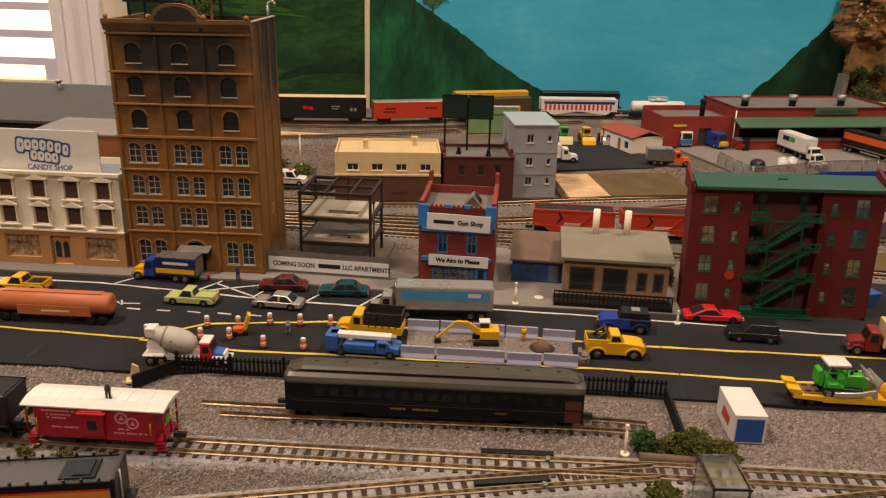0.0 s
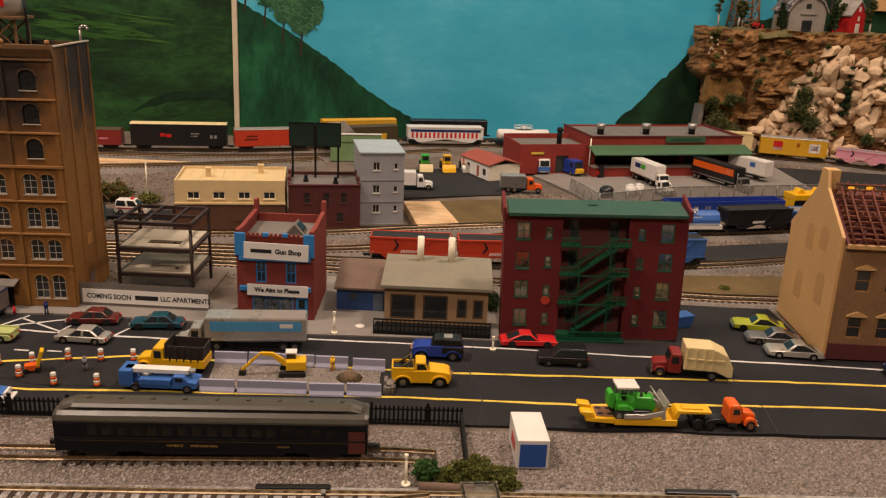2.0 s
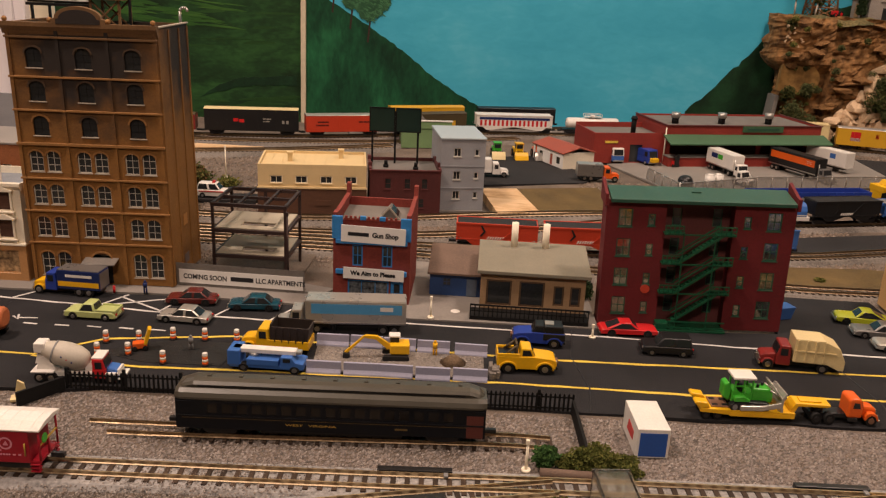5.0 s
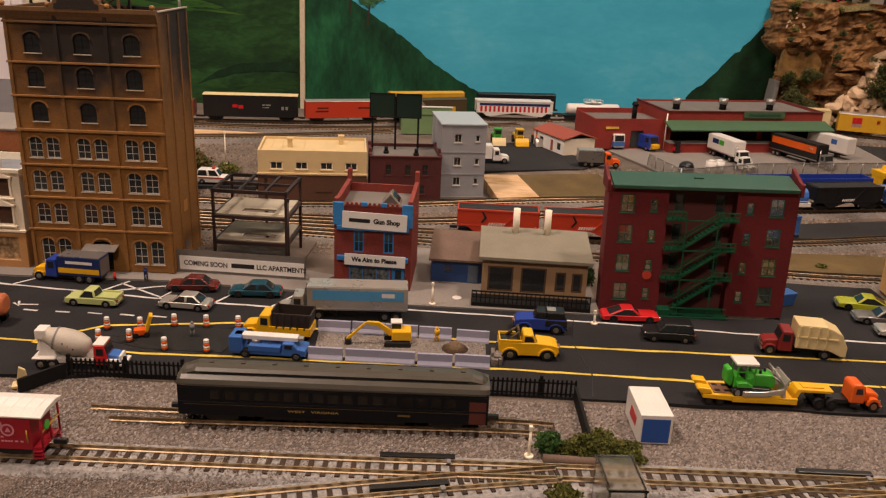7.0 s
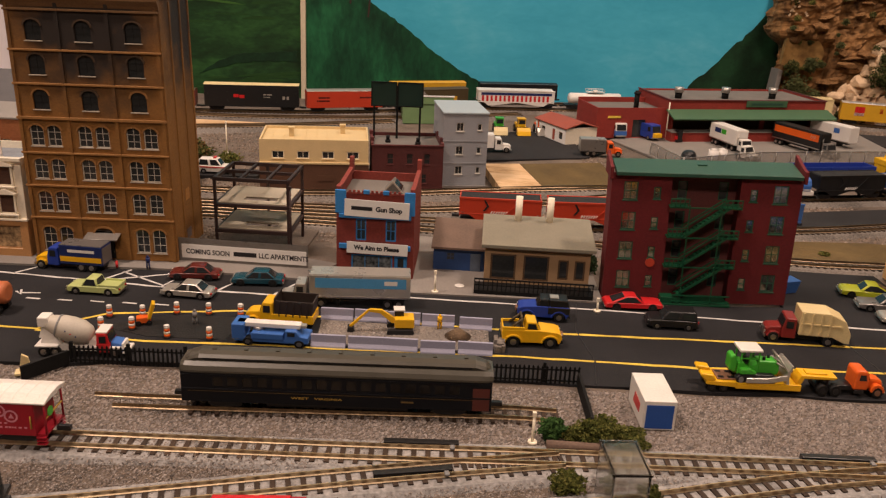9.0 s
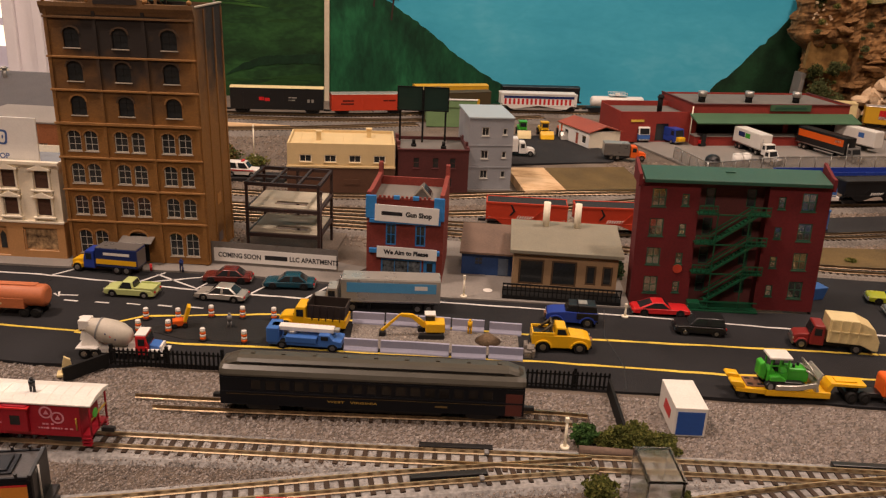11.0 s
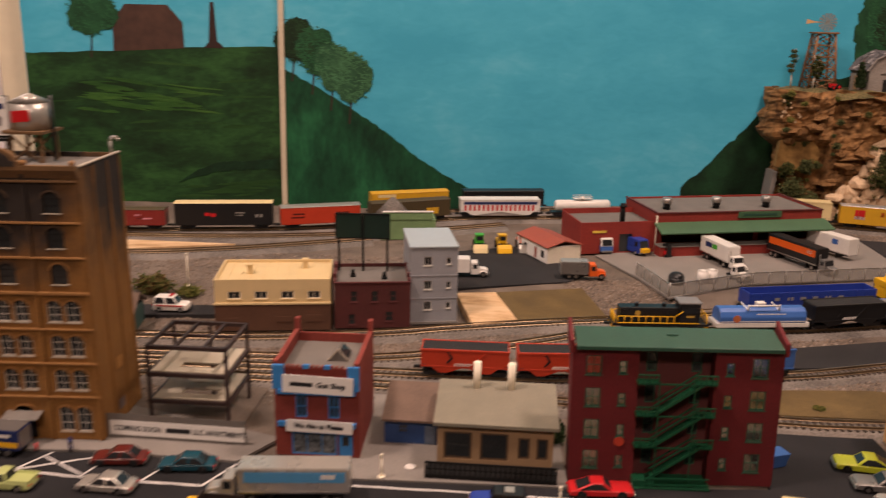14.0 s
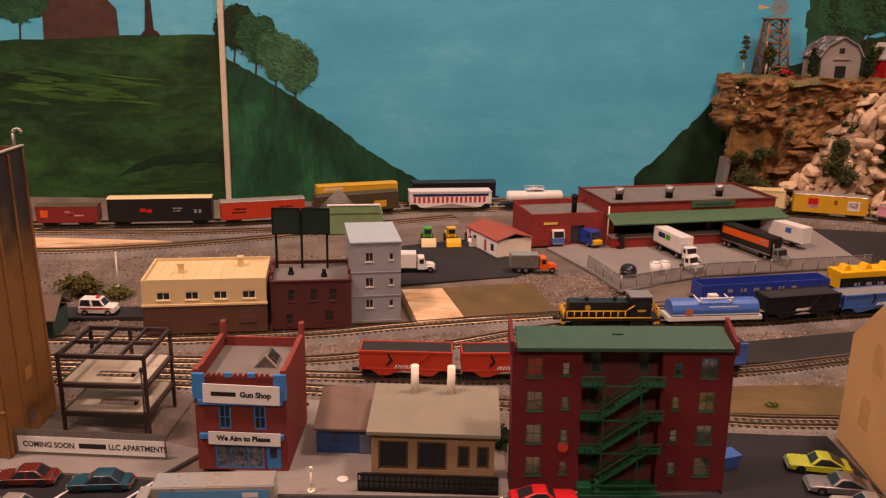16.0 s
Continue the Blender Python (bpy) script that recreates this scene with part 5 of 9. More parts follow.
    gw = mat("pale_green_wall", (0.16, 0.27, 0.12), 0.7)
    shell(g, 66, 40, 24, gw, roof=M["grey_roof"])
    part("parapet", box(B(), 4, -0.8, 24, 62, 1, 33, 0.3), gw, g)
    part("parapet_cap", box(B(), 3, -1.4, 33, 63, 1.6, 34.5, 0.2), M["sign_white"], g)
    pile = B()
    cyl(pile, (0, 0, 0), 26, 24, n=24, r2=3)
    solo("gravel_cone", pile, M["gravel"], at(-18, 1062, BACK + 20), "grey cone of gravel behind the green shop", "gravel")


factory()


# ---- vehicles ----
def paint(name, rgb, rough=0.35, **k):
    return mat(name, rgb, rough, var=k.pop("var", 0.08), bump=0.05, **k)


P = {
    "black": paint("black_plastic", (0.012, 0.012, 0.013)),
    "tyre": mat("black_tyre", (0.012, 0.012, 0.012), 0.7, spec=0.2),
    "chrome": mat("dull_chrome", (0.5, 0.48, 0.45), 0.3, metal=1.0),
    "white": paint("white_enamel", (0.74, 0.71, 0.66)),
    "cream": paint("cream_enamel", (0.72, 0.58, 0.30)),
    "yellow": paint("yellow_enamel", (0.78, 0.43, 0.012)),
    "orange": paint("orange_enamel", (0.75, 0.12, 0.015)),
    "red": paint("red_enamel", (0.55, 0.018, 0.02)),
    "vestibule": paint("dusky_red_door", (0.10, 0.022, 0.016), 0.5),
    "dark_red": paint("dark_red_enamel", (0.22, 0.025, 0.022)),
    "caboose_red": paint("caboose_red", (0.34, 0.012, 0.025), 0.45),
    "hopper_red": paint("orange_red_enamel", (0.50, 0.045, 0.016), 0.5),
    "maroon": paint("maroon_metallic", (0.11, 0.018, 0.014), 0.25),
    "teal": paint("teal_metallic", (0.008, 0.055, 0.08), 0.25),
    "blue": paint("blue_enamel", (0.02, 0.05, 0.30)),
    "mid_blue": paint("mid_blue_enamel", (0.045, 0.14, 0.42)),
    "sky_blue": paint("sky_blue_panel", (0.07, 0.30, 0.55)),
    "navy": paint("navy_enamel", (0.012, 0.025, 0.11)),
    "silver": paint("silver_enamel", (0.45, 0.43, 0.39), 0.3, metal=0.5),
    "dark_silver": paint("dark_silver_enamel", (0.22, 0.21, 0.20), 0.3, metal=0.5),
    "grey": paint("grey_plastic", (0.20, 0.20, 0.20), 0.5),
    "pale_green": paint("pale_green_enamel", (0.46, 0.52, 0.20)),
    "lime": paint("lime_metallic", (0.40, 0.45, 0.03), 0.25),
    "green": paint("bright_green_enamel", (0.04, 0.38, 0.03)),
    "tank_orange": paint("faded_orange_tank", (0.50, 0.15, 0.06), 0.5),
    "barrier": paint("violet_grey_barrier", (0.33, 0.33, 0.43), 0.5),
    "pink": paint("pink_enamel", (0.70, 0.30, 0.38), 0.5),
    "olive": paint("olive_box", (0.07, 0.05, 0.022), 0.6),
    "coach": paint("black_green_coach", (0.005, 0.006, 0.009), 0.45, spec=0.2),
    "coach_roof": paint("grey_green_roof", (0.062, 0.056, 0.043), 0.36, spec=0.4),
    "dull_gold": paint("dull_gold_print", (0.16, 0.10, 0.03), 0.6),
    "gold": paint("gold_print", (0.45, 0.28, 0.05), 0.5),
    "boxcar_yellow": paint("boxcar_yellow", (0.62, 0.34, 0.02), 0.5),
    "coal": mat("coal_load", (0.018, 0.018, 0.019), 0.85, var=0.4, bump=0.8, fine=900),
    "rust": paint("dark_rust_body", (0.03, 0.02, 0.016), 0.6),
    "hay": paint("flat_brown", (0.20, 0.10, 0.06), 0.7),
}
GLASS_CAR = paint("smoked_glass", (0.02, 0.022, 0.024), 0.1)


def wheel(parent, x, y, r, w=3.0, hub="chrome", name="wheel"):
    """A tyre with its rim; y is the outer face, w grows inward."""
    s = 1 if y > 0 else -1
    t = B()
    cyl(t, (x, y - s * w if s > 0 else y, r), r, w, "y", 18)
    o = part(name, t, P["tyre"], parent)
    h = B()
    cyl(h, (x, y - 0.1 if s > 0 else y - 0.25, r), r * 0.55, 0.35, "y", 12)
    part("rim", h, P[hub], o)
    return o


def car(name, m, body, label, L=30, W=11.5, H=8.4, style="sedan", category="car", hub="chrome", bed=None, r=2.25):
    """A moulded car; local +x is its front."""
    c = thing(name, m, label, category, "vehicles on the street")
    h0, hb = 1.5, H * 0.56
    a = L / 2
    prof = [(-a, h0 + 0.6), (-a + 0.6, h0), (a - 0.8, h0), (a, h0 + 0.8), (a - 0.3, hb - 1.0), (a - 2.2, hb - 0.2), (0.12 * L, hb), (-a + 3.5, hb + 0.1), (-a + 0.4, hb - 0.3)]
    for _ in range(2):
        prof = [q for p0, p1 in zip(prof, prof[1:] + prof[:1]) for q in ((0.75 * p0[0] + 0.25 * p1[0], 0.75 * p0[1] + 0.25 * p1[1]), (0.25 * p0[0] + 0.75 * p1[0], 0.25 * p0[1] + 0.75 * p1[1]))]
    cz = (h0 + hb) / 2
    rings = [[(px * k, y, cz + (pz - cz) * kz) for px, pz in prof] for y, k, kz in ((-W / 2, 0.93, 0.80), (-W / 2 + 0.4, 0.965, 0.92), (-W / 2 + 1.6, 0.99, 1.0), (W / 2 - 1.6, 0.99, 1.0), (W / 2 - 0.4, 0.965, 0.92), (W / 2, 0.93, 0.80))]
    part("body", loft(B(), rings, smooth=True), P[body], c)
    if style == "pickup":
        x0, x1, x2, x3 = -0.10 * L, -0.06 * L, 0.12 * L, 0.22 * L
    elif style == "suv":
        x0, x1, x2, x3 = -a + 0.8, -a + 2.2, 0.10 * L, 0.24 * L
    elif style == "sport":
        x0, x1, x2, x3 = -0.40 * L, -0.14 * L, 0.03 * L, 0.17 * L
    else:
        x0, x1, x2, x3 = -0.36 * L, -0.20 * L, 0.07 * L, 0.24 * L
    wt = W * 0.38
    wb = W * 0.47
    lo = [(x0, -wb, hb - 0.2), (x3, -wb, hb - 0.2), (x3, wb, hb - 0.2), (x0, wb, hb - 0.2)]
    hi = [(x1, -wt, H), (x2, -wt, H), (x2, wt, H), (x1, wt, H)]
    g = B()
    loft(g, [lo, hi])
    bmesh.ops.bevel(g, geom=list(g.edges), offset=0.8, segments=3, affect="EDGES", profile=0.5)
    for f in g.faces:
        f.smooth = True
    part("cabin", g, P[body], c)

    def mix(p, q, f):
        return tuple(u + (v - u) * f for u, v in zip(p, q))

    def pane(nm, p0, p1, p2, p3, n):
        """A window laid just proud of a cabin face given by its corners."""
        bm = B()
        o = Vector(n) * 0.12
        c4 = [Vector(v) + o for v in (p0, p1, p2, p3)]
        ctr = sum(c4, Vector()) / 4
        c4 = [ctr + (v - ctr) * 0.78 for v in c4]
        loft(bm, [[v - o * 1.5 for v in c4], c4])
        part(nm, bm, GLASS_CAR, c)

    for k in (0, 3):
        s = -1 if k == 0 else 1
        A, Bq, C, D = (lo[0], lo[1], hi[1], hi[0]) if k == 0 else (lo[3], lo[2], hi[2], hi[3])
        if style in ("pickup", "sport"):
            pane("side_window", A, Bq, C, D, (0, s, 0.3))
        else:
            pane("side_window", A, mix(A, Bq, 0.52), mix(D, C, 0.52), D, (0, s, 0.3))
            pane("side_window", mix(A, Bq, 0.52), Bq, C, mix(D, C, 0.52), (0, s, 0.3))
    pane("windscreen", lo[1], lo[2], hi[2], hi[1], (0.8, 0, 0.6))
    pane("rear_window", lo[3], lo[0], hi[0], hi[3], (-0.8, 0, 0.6))
    if style == "pickup":
        bd = part("cargo_bed", box(B(), -a + 1.2, -W / 2 + 1, hb + 0.05, x0 - 0.8, W / 2 - 1, hb + 0.25), P[bed or "black"], c, "dark open bed")
        for s in (-1, 1):
            part("bed_wall", box(B(), -a + 0.6, s * (W / 2 - 0.9) - 0.5, hb, x0 - 0.3, s * (W / 2 - 0.9) + 0.5, hb + 1.3, 0.2), P[body], c)
        part("tailgate", box(B(), -a + 0.3, -W / 2 + 0.6, hb - 0.5, -a + 1.2, W / 2 - 0.6, hb + 1.3, 0.2), P[body], c)
    for x in (-0.30 * L, 0.31 * L):
        for y in (-W / 2 - 0.15, W / 2 + 0.15):
            wheel(c, x, y, r, 2.2, hub)
            ar = B()
            cyl(ar, (x, y - (0.25 if y > 0 else -0.02), r), r + 0.55, 0.23, "y", 16)
            part("wheel_arch", ar, P["black"], c)
    part("front_bumper", box(B(), a - 0.5, -W / 2 + 0.4, h0 + 0.5, a + 0.45, W / 2 - 0.4, h0 + 1.5, 0.2), P["chrome" if style != "suv" else "black"], c)
    part("rear_bumper", box(B(), -a - 0.4, -W / 2 + 0.4, h0 + 0.5, -a + 0.5, W / 2 - 0.4, h0 + 1.5, 0.2), P["chrome" if style != "suv" else "black"], c)
    for y in (-W / 2 + 2, W / 2 - 2):
        hl = B()
        cyl(hl, (a - 0.55, y, hb - 1.6), 0.75, 0.6, "x", 10)
        part("headlight", hl, P["chrome"], c)
        part("tail_light", box(B(), -a - 0.1, y - 0.8, hb - 2, -a + 0.6, y + 0.8, hb - 1, 0.1), P["red"], c)
    return c


def cab_over(c, x, cab, W=13, hood="", H=15.5, nose=9):
    """A bonneted lorry cab whose back stands at x; +x is the front."""
    part("cab", prism(B(), [(x, 3), (x + 8.2, 3), (x + 8.2, 9), (x + 6.6, H), (x + 0.4, H)], "y", -W / 2, W / 2, 0.6), P[cab], c)
    part("hood", prism(B(), [(x + 8.2, 3.4), (x + 8.2 + nose, 3.4), (x + 8.2 + nose, 7.4), (x + 8.0 + nose * 0.8, 8.6), (x + 8.2, 9.4)], "y", -W / 2 + 1.8, W / 2 - 1.8, 0.7), P[hood or cab], c)
    for s in (-1, 1):
        part("fender", prism(B(), [(x + 9, 3), (x + 9.5, 5.6), (x + 11.5, 6.6), (x + 14.5, 6.3), (x + 16.6, 3.2), (x + 15.8, 3.2), (x + 14, 5), (x + 11, 5), (x + 10, 3)], "y", min(s * W / 2, s * (W / 2 - 2.6)), max(s * W / 2, s * (W / 2 - 2.6)), 0.2), P[hood or cab], c)
        part("side_window", box(B(), x + 2, s * W / 2 - 0.15, 9.3, x + 6.2, s * W / 2 + 0.15, H - 1.8, 0.05), GLASS_CAR, c)
        hl = B()
        cyl(hl, (x + 7.8 + nose, s * (W / 2 - 2.6), 5.6), 0.8, 0.7, "x", 10)
        part("headlight", hl, P["chrome"], c)
    part("windscreen", prism(B(), [(x + 8.25, 9.6), (x + 8.45, 9.6), (x + 7.05, H - 1), (x + 6.85, H - 1)], "y", -W / 2 + 1, W / 2 - 1), GLASS_CAR, c)
    part("front_bumper", box(B(), x + 8 + nose, -W / 2 + 0.3, 2.4, x + 9 + nose, W / 2 - 0.3, 4, 0.2), P["chrome"], c)
    part("grille", box(B(), x + 8.1 + nose, -2.4, 4, x + 8.6 + nose, 2.4, 7.2, 0.1), P["chrome"], c)


def axle(c, x, W, r=3.2, hub="chrome", dual=True):
    for y in (-W / 2, W / 2):
        wheel(c, x, y, r, 4.2 if dual else 2.6, hub)


def lorry(name, m, cab, label, L=48, W=14, body="", kind="box", hood="", bh=14, category="truck", roof="", stripe_mat=""):
    """A rigid lorry; +x front."""
    c = thing(name, m, label, category, "vehicles on the street")
    a = L / 2
    xc = a - 17.5
    part("chassis", box(B(), -a + 1, -W / 2 + 3, 3, a - 2, W / 2 - 3, 5, 0.2), P["black"], c)
    cab_over(c, xc, cab, W - 1.5, hood)
    b = body or cab
    if kind == "box":
        bx = part("cargo_box", box(B(), -a, -W / 2, 5, xc - 1, W / 2, 5 + bh, 0.4), P[b], c)
        part("cargo_roof", box(B(), -a + 0.3, -W / 2 + 0.3, 5 + bh, xc - 1.3, W / 2 - 0.3, 5.6 + bh, 0.2), P[roof or b], bx)
        if stripe_mat:
            for s in (-1, 1):
                part("side_stripe", box(B(), -a + 0.5, s * W / 2 - 0.1, 7, xc - 1.6, s * W / 2 + 0.12, 10.5), P[stripe_mat], bx)
                part("print_bar", box(B(), -a + 5, s * W / 2 - 0.1, 13.5, xc - 7, s * W / 2 + 0.12, 15.4), P["white"], bx)
        part("rear_door", box(B(), -a - 0.25, -W / 2 + 1, 6, -a, W / 2 - 1, 4 + bh), P[roof or b], bx)
    elif kind == "dump":
        bx = part("dump_body", box(B(), -a, -W / 2, 6.8, xc - 1, W / 2, 7.8, 0.2), P[b], c)
        for s in (-1, 1):
            part("body_side", prism(B(), [(-a, 7.6), (-a - 1.2, 17.6), (xc - 0.6, 17.6), (xc - 1, 7.6)], "y", min(s * W / 2, s * (W / 2 - 0.8)), max(s * W / 2, s * (W / 2 - 0.8)), 0.15), P[b], bx)
        part("body_front", box(B(), xc - 1.6, -W / 2, 7.6, xc - 0.6, W / 2, 19.2, 0.2), P[b], bx)
        part("tailboard", prism(B(), [(-a, 7.6), (-a - 1.2, 17), (-a - 0.3, 17), (-a + 0.9, 7.6)], "y", -W / 2 + 0.8, W / 2 - 0.8), P[b], bx)
        for s in (-1, 1):
            part("side_skirt", box(B(), -a - 0.4, s * W / 2 - 0.2, 4.2, xc + 1, s * W / 2 + 0.5, 9.4, 0.3), P[cab], c)
        part("tail_guard", box(B(), -a - 1, -W / 2, 4, -a, W / 2, 9, 0.3), P[cab], c)
        for i in range(5):
            x = -a + 2 + i * (xc + a - 6) / 4
            for s in (-1, 1):
                part("body_rib", box(B(), x, s * W / 2 - 0.1, 8, x + 0.9, s * W / 2 + 0.5, 17.2), P[b], bx)
        part("load", box(B(), -a - 0.2, -W / 2 + 0.9, 7.8, xc - 1.8, W / 2 - 0.9, 11, 0.3), P["coal"], bx)
    elif kind == "refuse":
        t = B()
        prism(t, [(-a - 4, 3), (-a - 1, 3), (-a + 6, 6), (xc - 1, 6), (xc - 1, 21), (-a + 9, 21), (-a, 17), (-a - 4, 9)], "y", -W / 2, W / 2, 0.5)
        bx = part("refuse_body", t, P[b], c)
        for s in (-1, 1):
            for i in range(4):
                x = -a + 8 + i * 5.2
                if x < xc - 2:
                    part("body_rib", box(B(), x, s * W / 2 - 0.1, 7, x + 0.8, s * W / 2 + 0.6, 20.3), P[b], bx)
            part("body_rib", box(B(), -a + 2, s * W / 2 - 0.1, 13, xc - 1.4, s * W / 2 + 0.6, 13.9), P[b], bx)
    axle(c, xc + 12.6, W - 0.6, 3.1, dual=False)
    axle(c, -a + 8, W - 0.4, 3.1)
    if L > 45:
        axle(c, -a + 15, W - 0.4, 3.1)
    return c


def trailer(name, m, label, L=62, body="silver", panel="", roof="", H=18, W=15, tractor="", mark=None, category="trailer"):
    """A van trailer with its tractor; +x front."""
    c = thing(name, m, label, category, "articulated lorries")
    a = L / 2
    bx = part("trailer_body", box(B(), -a, -W / 2, 7, a, W / 2, 7 + H, 0.35), P[body], c)
    part("roof", box(B(), -a + 0.4, -W / 2 + 0.4, 7 + H, a - 0.4, W / 2 - 0.4, 7.5 + H, 0.2), P[roof or body], bx)
    for s in (-1, 1):
        if panel:
            part("side_panel", box(B(), -a + 2.5, s * W / 2 - 0.1, 7 + H * 0.45, a - 3.5, s * W / 2 + 0.14, 7 + H * 0.88), P[panel], bx)
            part("print_bar", box(B(), a - 16 if s < 0 else -a + 8, s * W / 2 - 0.1, 7 + H * 0.6, a - 8 if s < 0 else -a + 16, s * W / 2 + 0.2, 7 + H * 0.78), P["white"], bx)
        part("lower_rail", box(B(), -a + 0.2, s * W / 2 - 0.2, 7, a - 0.2, s * W / 2 + 0.3, 8.2, 0.1), P["chrome"], bx)
        for k, (x0, x1, colour) in enumerate(mark or ()):
            part("print_bar", box(B(), x0 if s > 0 else x0, s * W / 2 - 0.1, 7 + H * 0.5, x1, s * W / 2 + 0.2, 7 + H * 0.82), P[colour], bx)
    part("rear_door", box(B(), -a - 0.2, -W / 2 + 0.8, 8, -a, W / 2 - 0.8, 6 + H), P[body], bx)
    part("underframe", box(B(), -a + 3, -3, 4, a - 6, 3, 7, 0.2), P["black"], c)
    for x in (-a + 7, -a + 14):
        axle(c, x, W - 0.6, 3.1)
    part("landing_leg", box(B(), a - 18, -5, 0.4, a - 16.6, 5, 7, 0.1), P["black"], c)
    if tractor:
        tr = part("tractor_frame", box(B(), a - 14, -4, 3, a + 16, 4, 5.6, 0.2), P["black"], c)
        cab_over(c, a + 2, tractor, 13, nose=8)
        axle(c, a - 7, 13.4, 3.1)
        axle(c, a + 13.8, 13, 3.1, dual=False)
        part("exhaust", cyl(B(), (a + 1.2, -5, 5), 0.6, 15, n=8), P["chrome"], tr)
    return c


Z0 = 0.9
lorry("box_truck", at(-215, 531, Z0, 176), "blue", "blue and yellow box truck parked at the kerb", L=48, body="navy", hood="yellow", roof="dark_silver", stripe_mat="yellow", bh=13)
car("pickup_truck", at(-183, 492.5, Z0, 178), "pale_green", "pale green pickup truck with an open bed", L=34, W=13, H=10.5, style="pickup", bed="pale_green", category="pickup truck")
car("sedan", at(-125, 494, Z0, 176), "silver", "silver sedan on the black street", L=33, W=13, H=9.5)
car("sedan", at(-130, 524, Z0, 184), "maroon", "maroon sedan parked at the kerb", L=33, W=13, H=9.5, hub="black")
car("sedan", at(-87, 520, Z0, 184), "teal", "teal blue sedan parked at the kerb", L=34, W=13, H=9.5, hub="black")
trailer("semi_trailer_truck", at(-16, 493, Z0, 184), "silver semi-trailer with a light blue side panel and grey tractor", L=62, body="silver", panel="sky_blue", tractor="silver", H=15)
lorry("dump_truck", at(-59, 459, Z0, 177), "yellow", "yellow dump truck with a dark open body", L=40, W=15, body="rust", kind="dump")
JEEP_SIDE = [(-17, 4.2), (-17.4, 9.6), (-16.6, 10.6), (-4, 10.4), (4, 10.6), (13.6, 9.6), (16.6, 8.6), (17.4, 6), (17, 3.6), (15.4, 3.4)]


def offroader(m, hood, rear, label, closed):
    """A short high pickup: closed gives it a hard rear body, else an open tub with roll bars."""
    c = thing("offroad_pickup", m, label, "pickup truck", "vehicles on the street")
    W = 14.5

    def arch(x):
        return [(x + 4.6 * math.cos(math.pi * i / 8), 3.2 + 4.0 * math.sin(math.pi * i / 8)) for i in range(9)]

    prof = JEEP_SIDE + arch(10.6) + [(5, 2.8), (-5.6, 2.8)] + arch(-10.6)
    part("body", prism(B(), prof, "y", -W / 2 + 0.8, W / 2 - 0.8, 0.35), P[hood], c)
    for s in (-1, 1):
        for x in (-10.6, 10.6):
            lip = [(x + 5.4 * math.cos(math.pi * i / 8), 3.0 + 4.9 * math.sin(math.pi * i / 8)) for i in range(9)] + [(x - 4.4 * math.cos(math.pi * i / 8), 3.0 + 3.9 * math.sin(math.pi * i / 8)) for i in range(9)]
            part("fender", prism(B(), lip, "y", min(s * (W / 2 - 1.4), s * W / 2), max(s * (W / 2 - 1.4), s * W / 2), 0.2), P[hood], c)
            wheel(c, x, s * (W / 2 - 0.1), 3.4, 3.0, "chrome")
    part("cab", prism(B(), [(-4.4, 10), (4.8, 10), (2.2, 15.2), (-3.4, 15.4)], "y", -W / 2 + 1.6, W / 2 - 1.6, 0.6), P[rear if closed else hood], c)
    for s in (-1, 1):
        part("side_window", prism(B(), [(-2.8, 10.9), (3.0, 10.9), (1.6, 14.2), (-2.6, 14.3)], "y", s * (W / 2 - 1.6) - 0.14, s * (W / 2 - 1.6) + 0.14), GLASS_CAR, c)
    part("windscreen", prism(B(), [(4.6, 10.6), (4.9, 10.6), (2.6, 14.7), (2.3, 14.7)], "y", -W / 2 + 2.4, W / 2 - 2.4), GLASS_CAR, c)
    part("front_bumper", box(B(), 16.6, -W / 2 + 0.6, 3, 18, W / 2 - 0.6, 5, 0.3), P["black"], c)
    part("winch", box(B(), 17, -2.4, 5, 18.6, 2.4, 7.2, 0.3), P["hay"], c)
    part("rear_bumper", box(B(), -18, -W / 2 + 0.6, 3.2, -16.8, W / 2 - 0.6, 4.8, 0.3), P["black"], c)
    for y in (-4.4, 4.4):
        part("headlight", cyl(B(), (17, y, 7.4), 0.9, 0.5, "x", 10), P["chrome"], c)
    if closed:
        part("hard_top", prism(B(), [(-17, 10), (-4.4, 10), (-3.4, 15.4), (-15.8, 15.2)], "y", -W / 2 + 1.2, W / 2 - 1.2, 0.6), P[rear], c, "black hard top")
        part("rear_body", box(B(), -17.6, -W / 2 + 0.3, 5.6, -3, W / 2 - 0.3, 10.2, 0.4), P[rear], c)
        part("roof_hatch", box(B(), -10, -3, 15.2, -4, 3, 15.9, 0.2), P["silver"], c, "pale patch on the roof")
    else:
        tub = part("cargo_bed", box(B(), -16.2, -W / 2 + 1.8, 10.3, -4.6, W / 2 - 1.8, 10.7), P["black"], c, "dark open bed")
        for s in (-1, 1):
            part("bed_wall", box(B(), -17, s * (W / 2 - 1.4) - 0.5, 10, -4.4, s * (W / 2 - 1.4) + 0.5, 12.2, 0.25), P[hood], c)
            part("roll_bar", rod(B(), (-6.2, s * 4.4, 10.6), (-6.2, s * 4.0, 17.2), 0.75, 8), P["olive"], tub)
            part("roll_bar", rod(B(), (-6.2, s * 4.2, 16.4), (-12.6, s * 4.6, 10.6), 0.75, 8), P["olive"], tub)
        part("roll_bar", rod(B(), (-6.2, -4.4, 17), (-6.2, 4.4, 17), 0.75, 8), P["olive"], tub)
        part("tailgate", box(B(), -17.2, -W / 2 + 1, 9.6, -16.4, W / 2 - 1, 12.2, 0.25), P[hood], c)
    return c


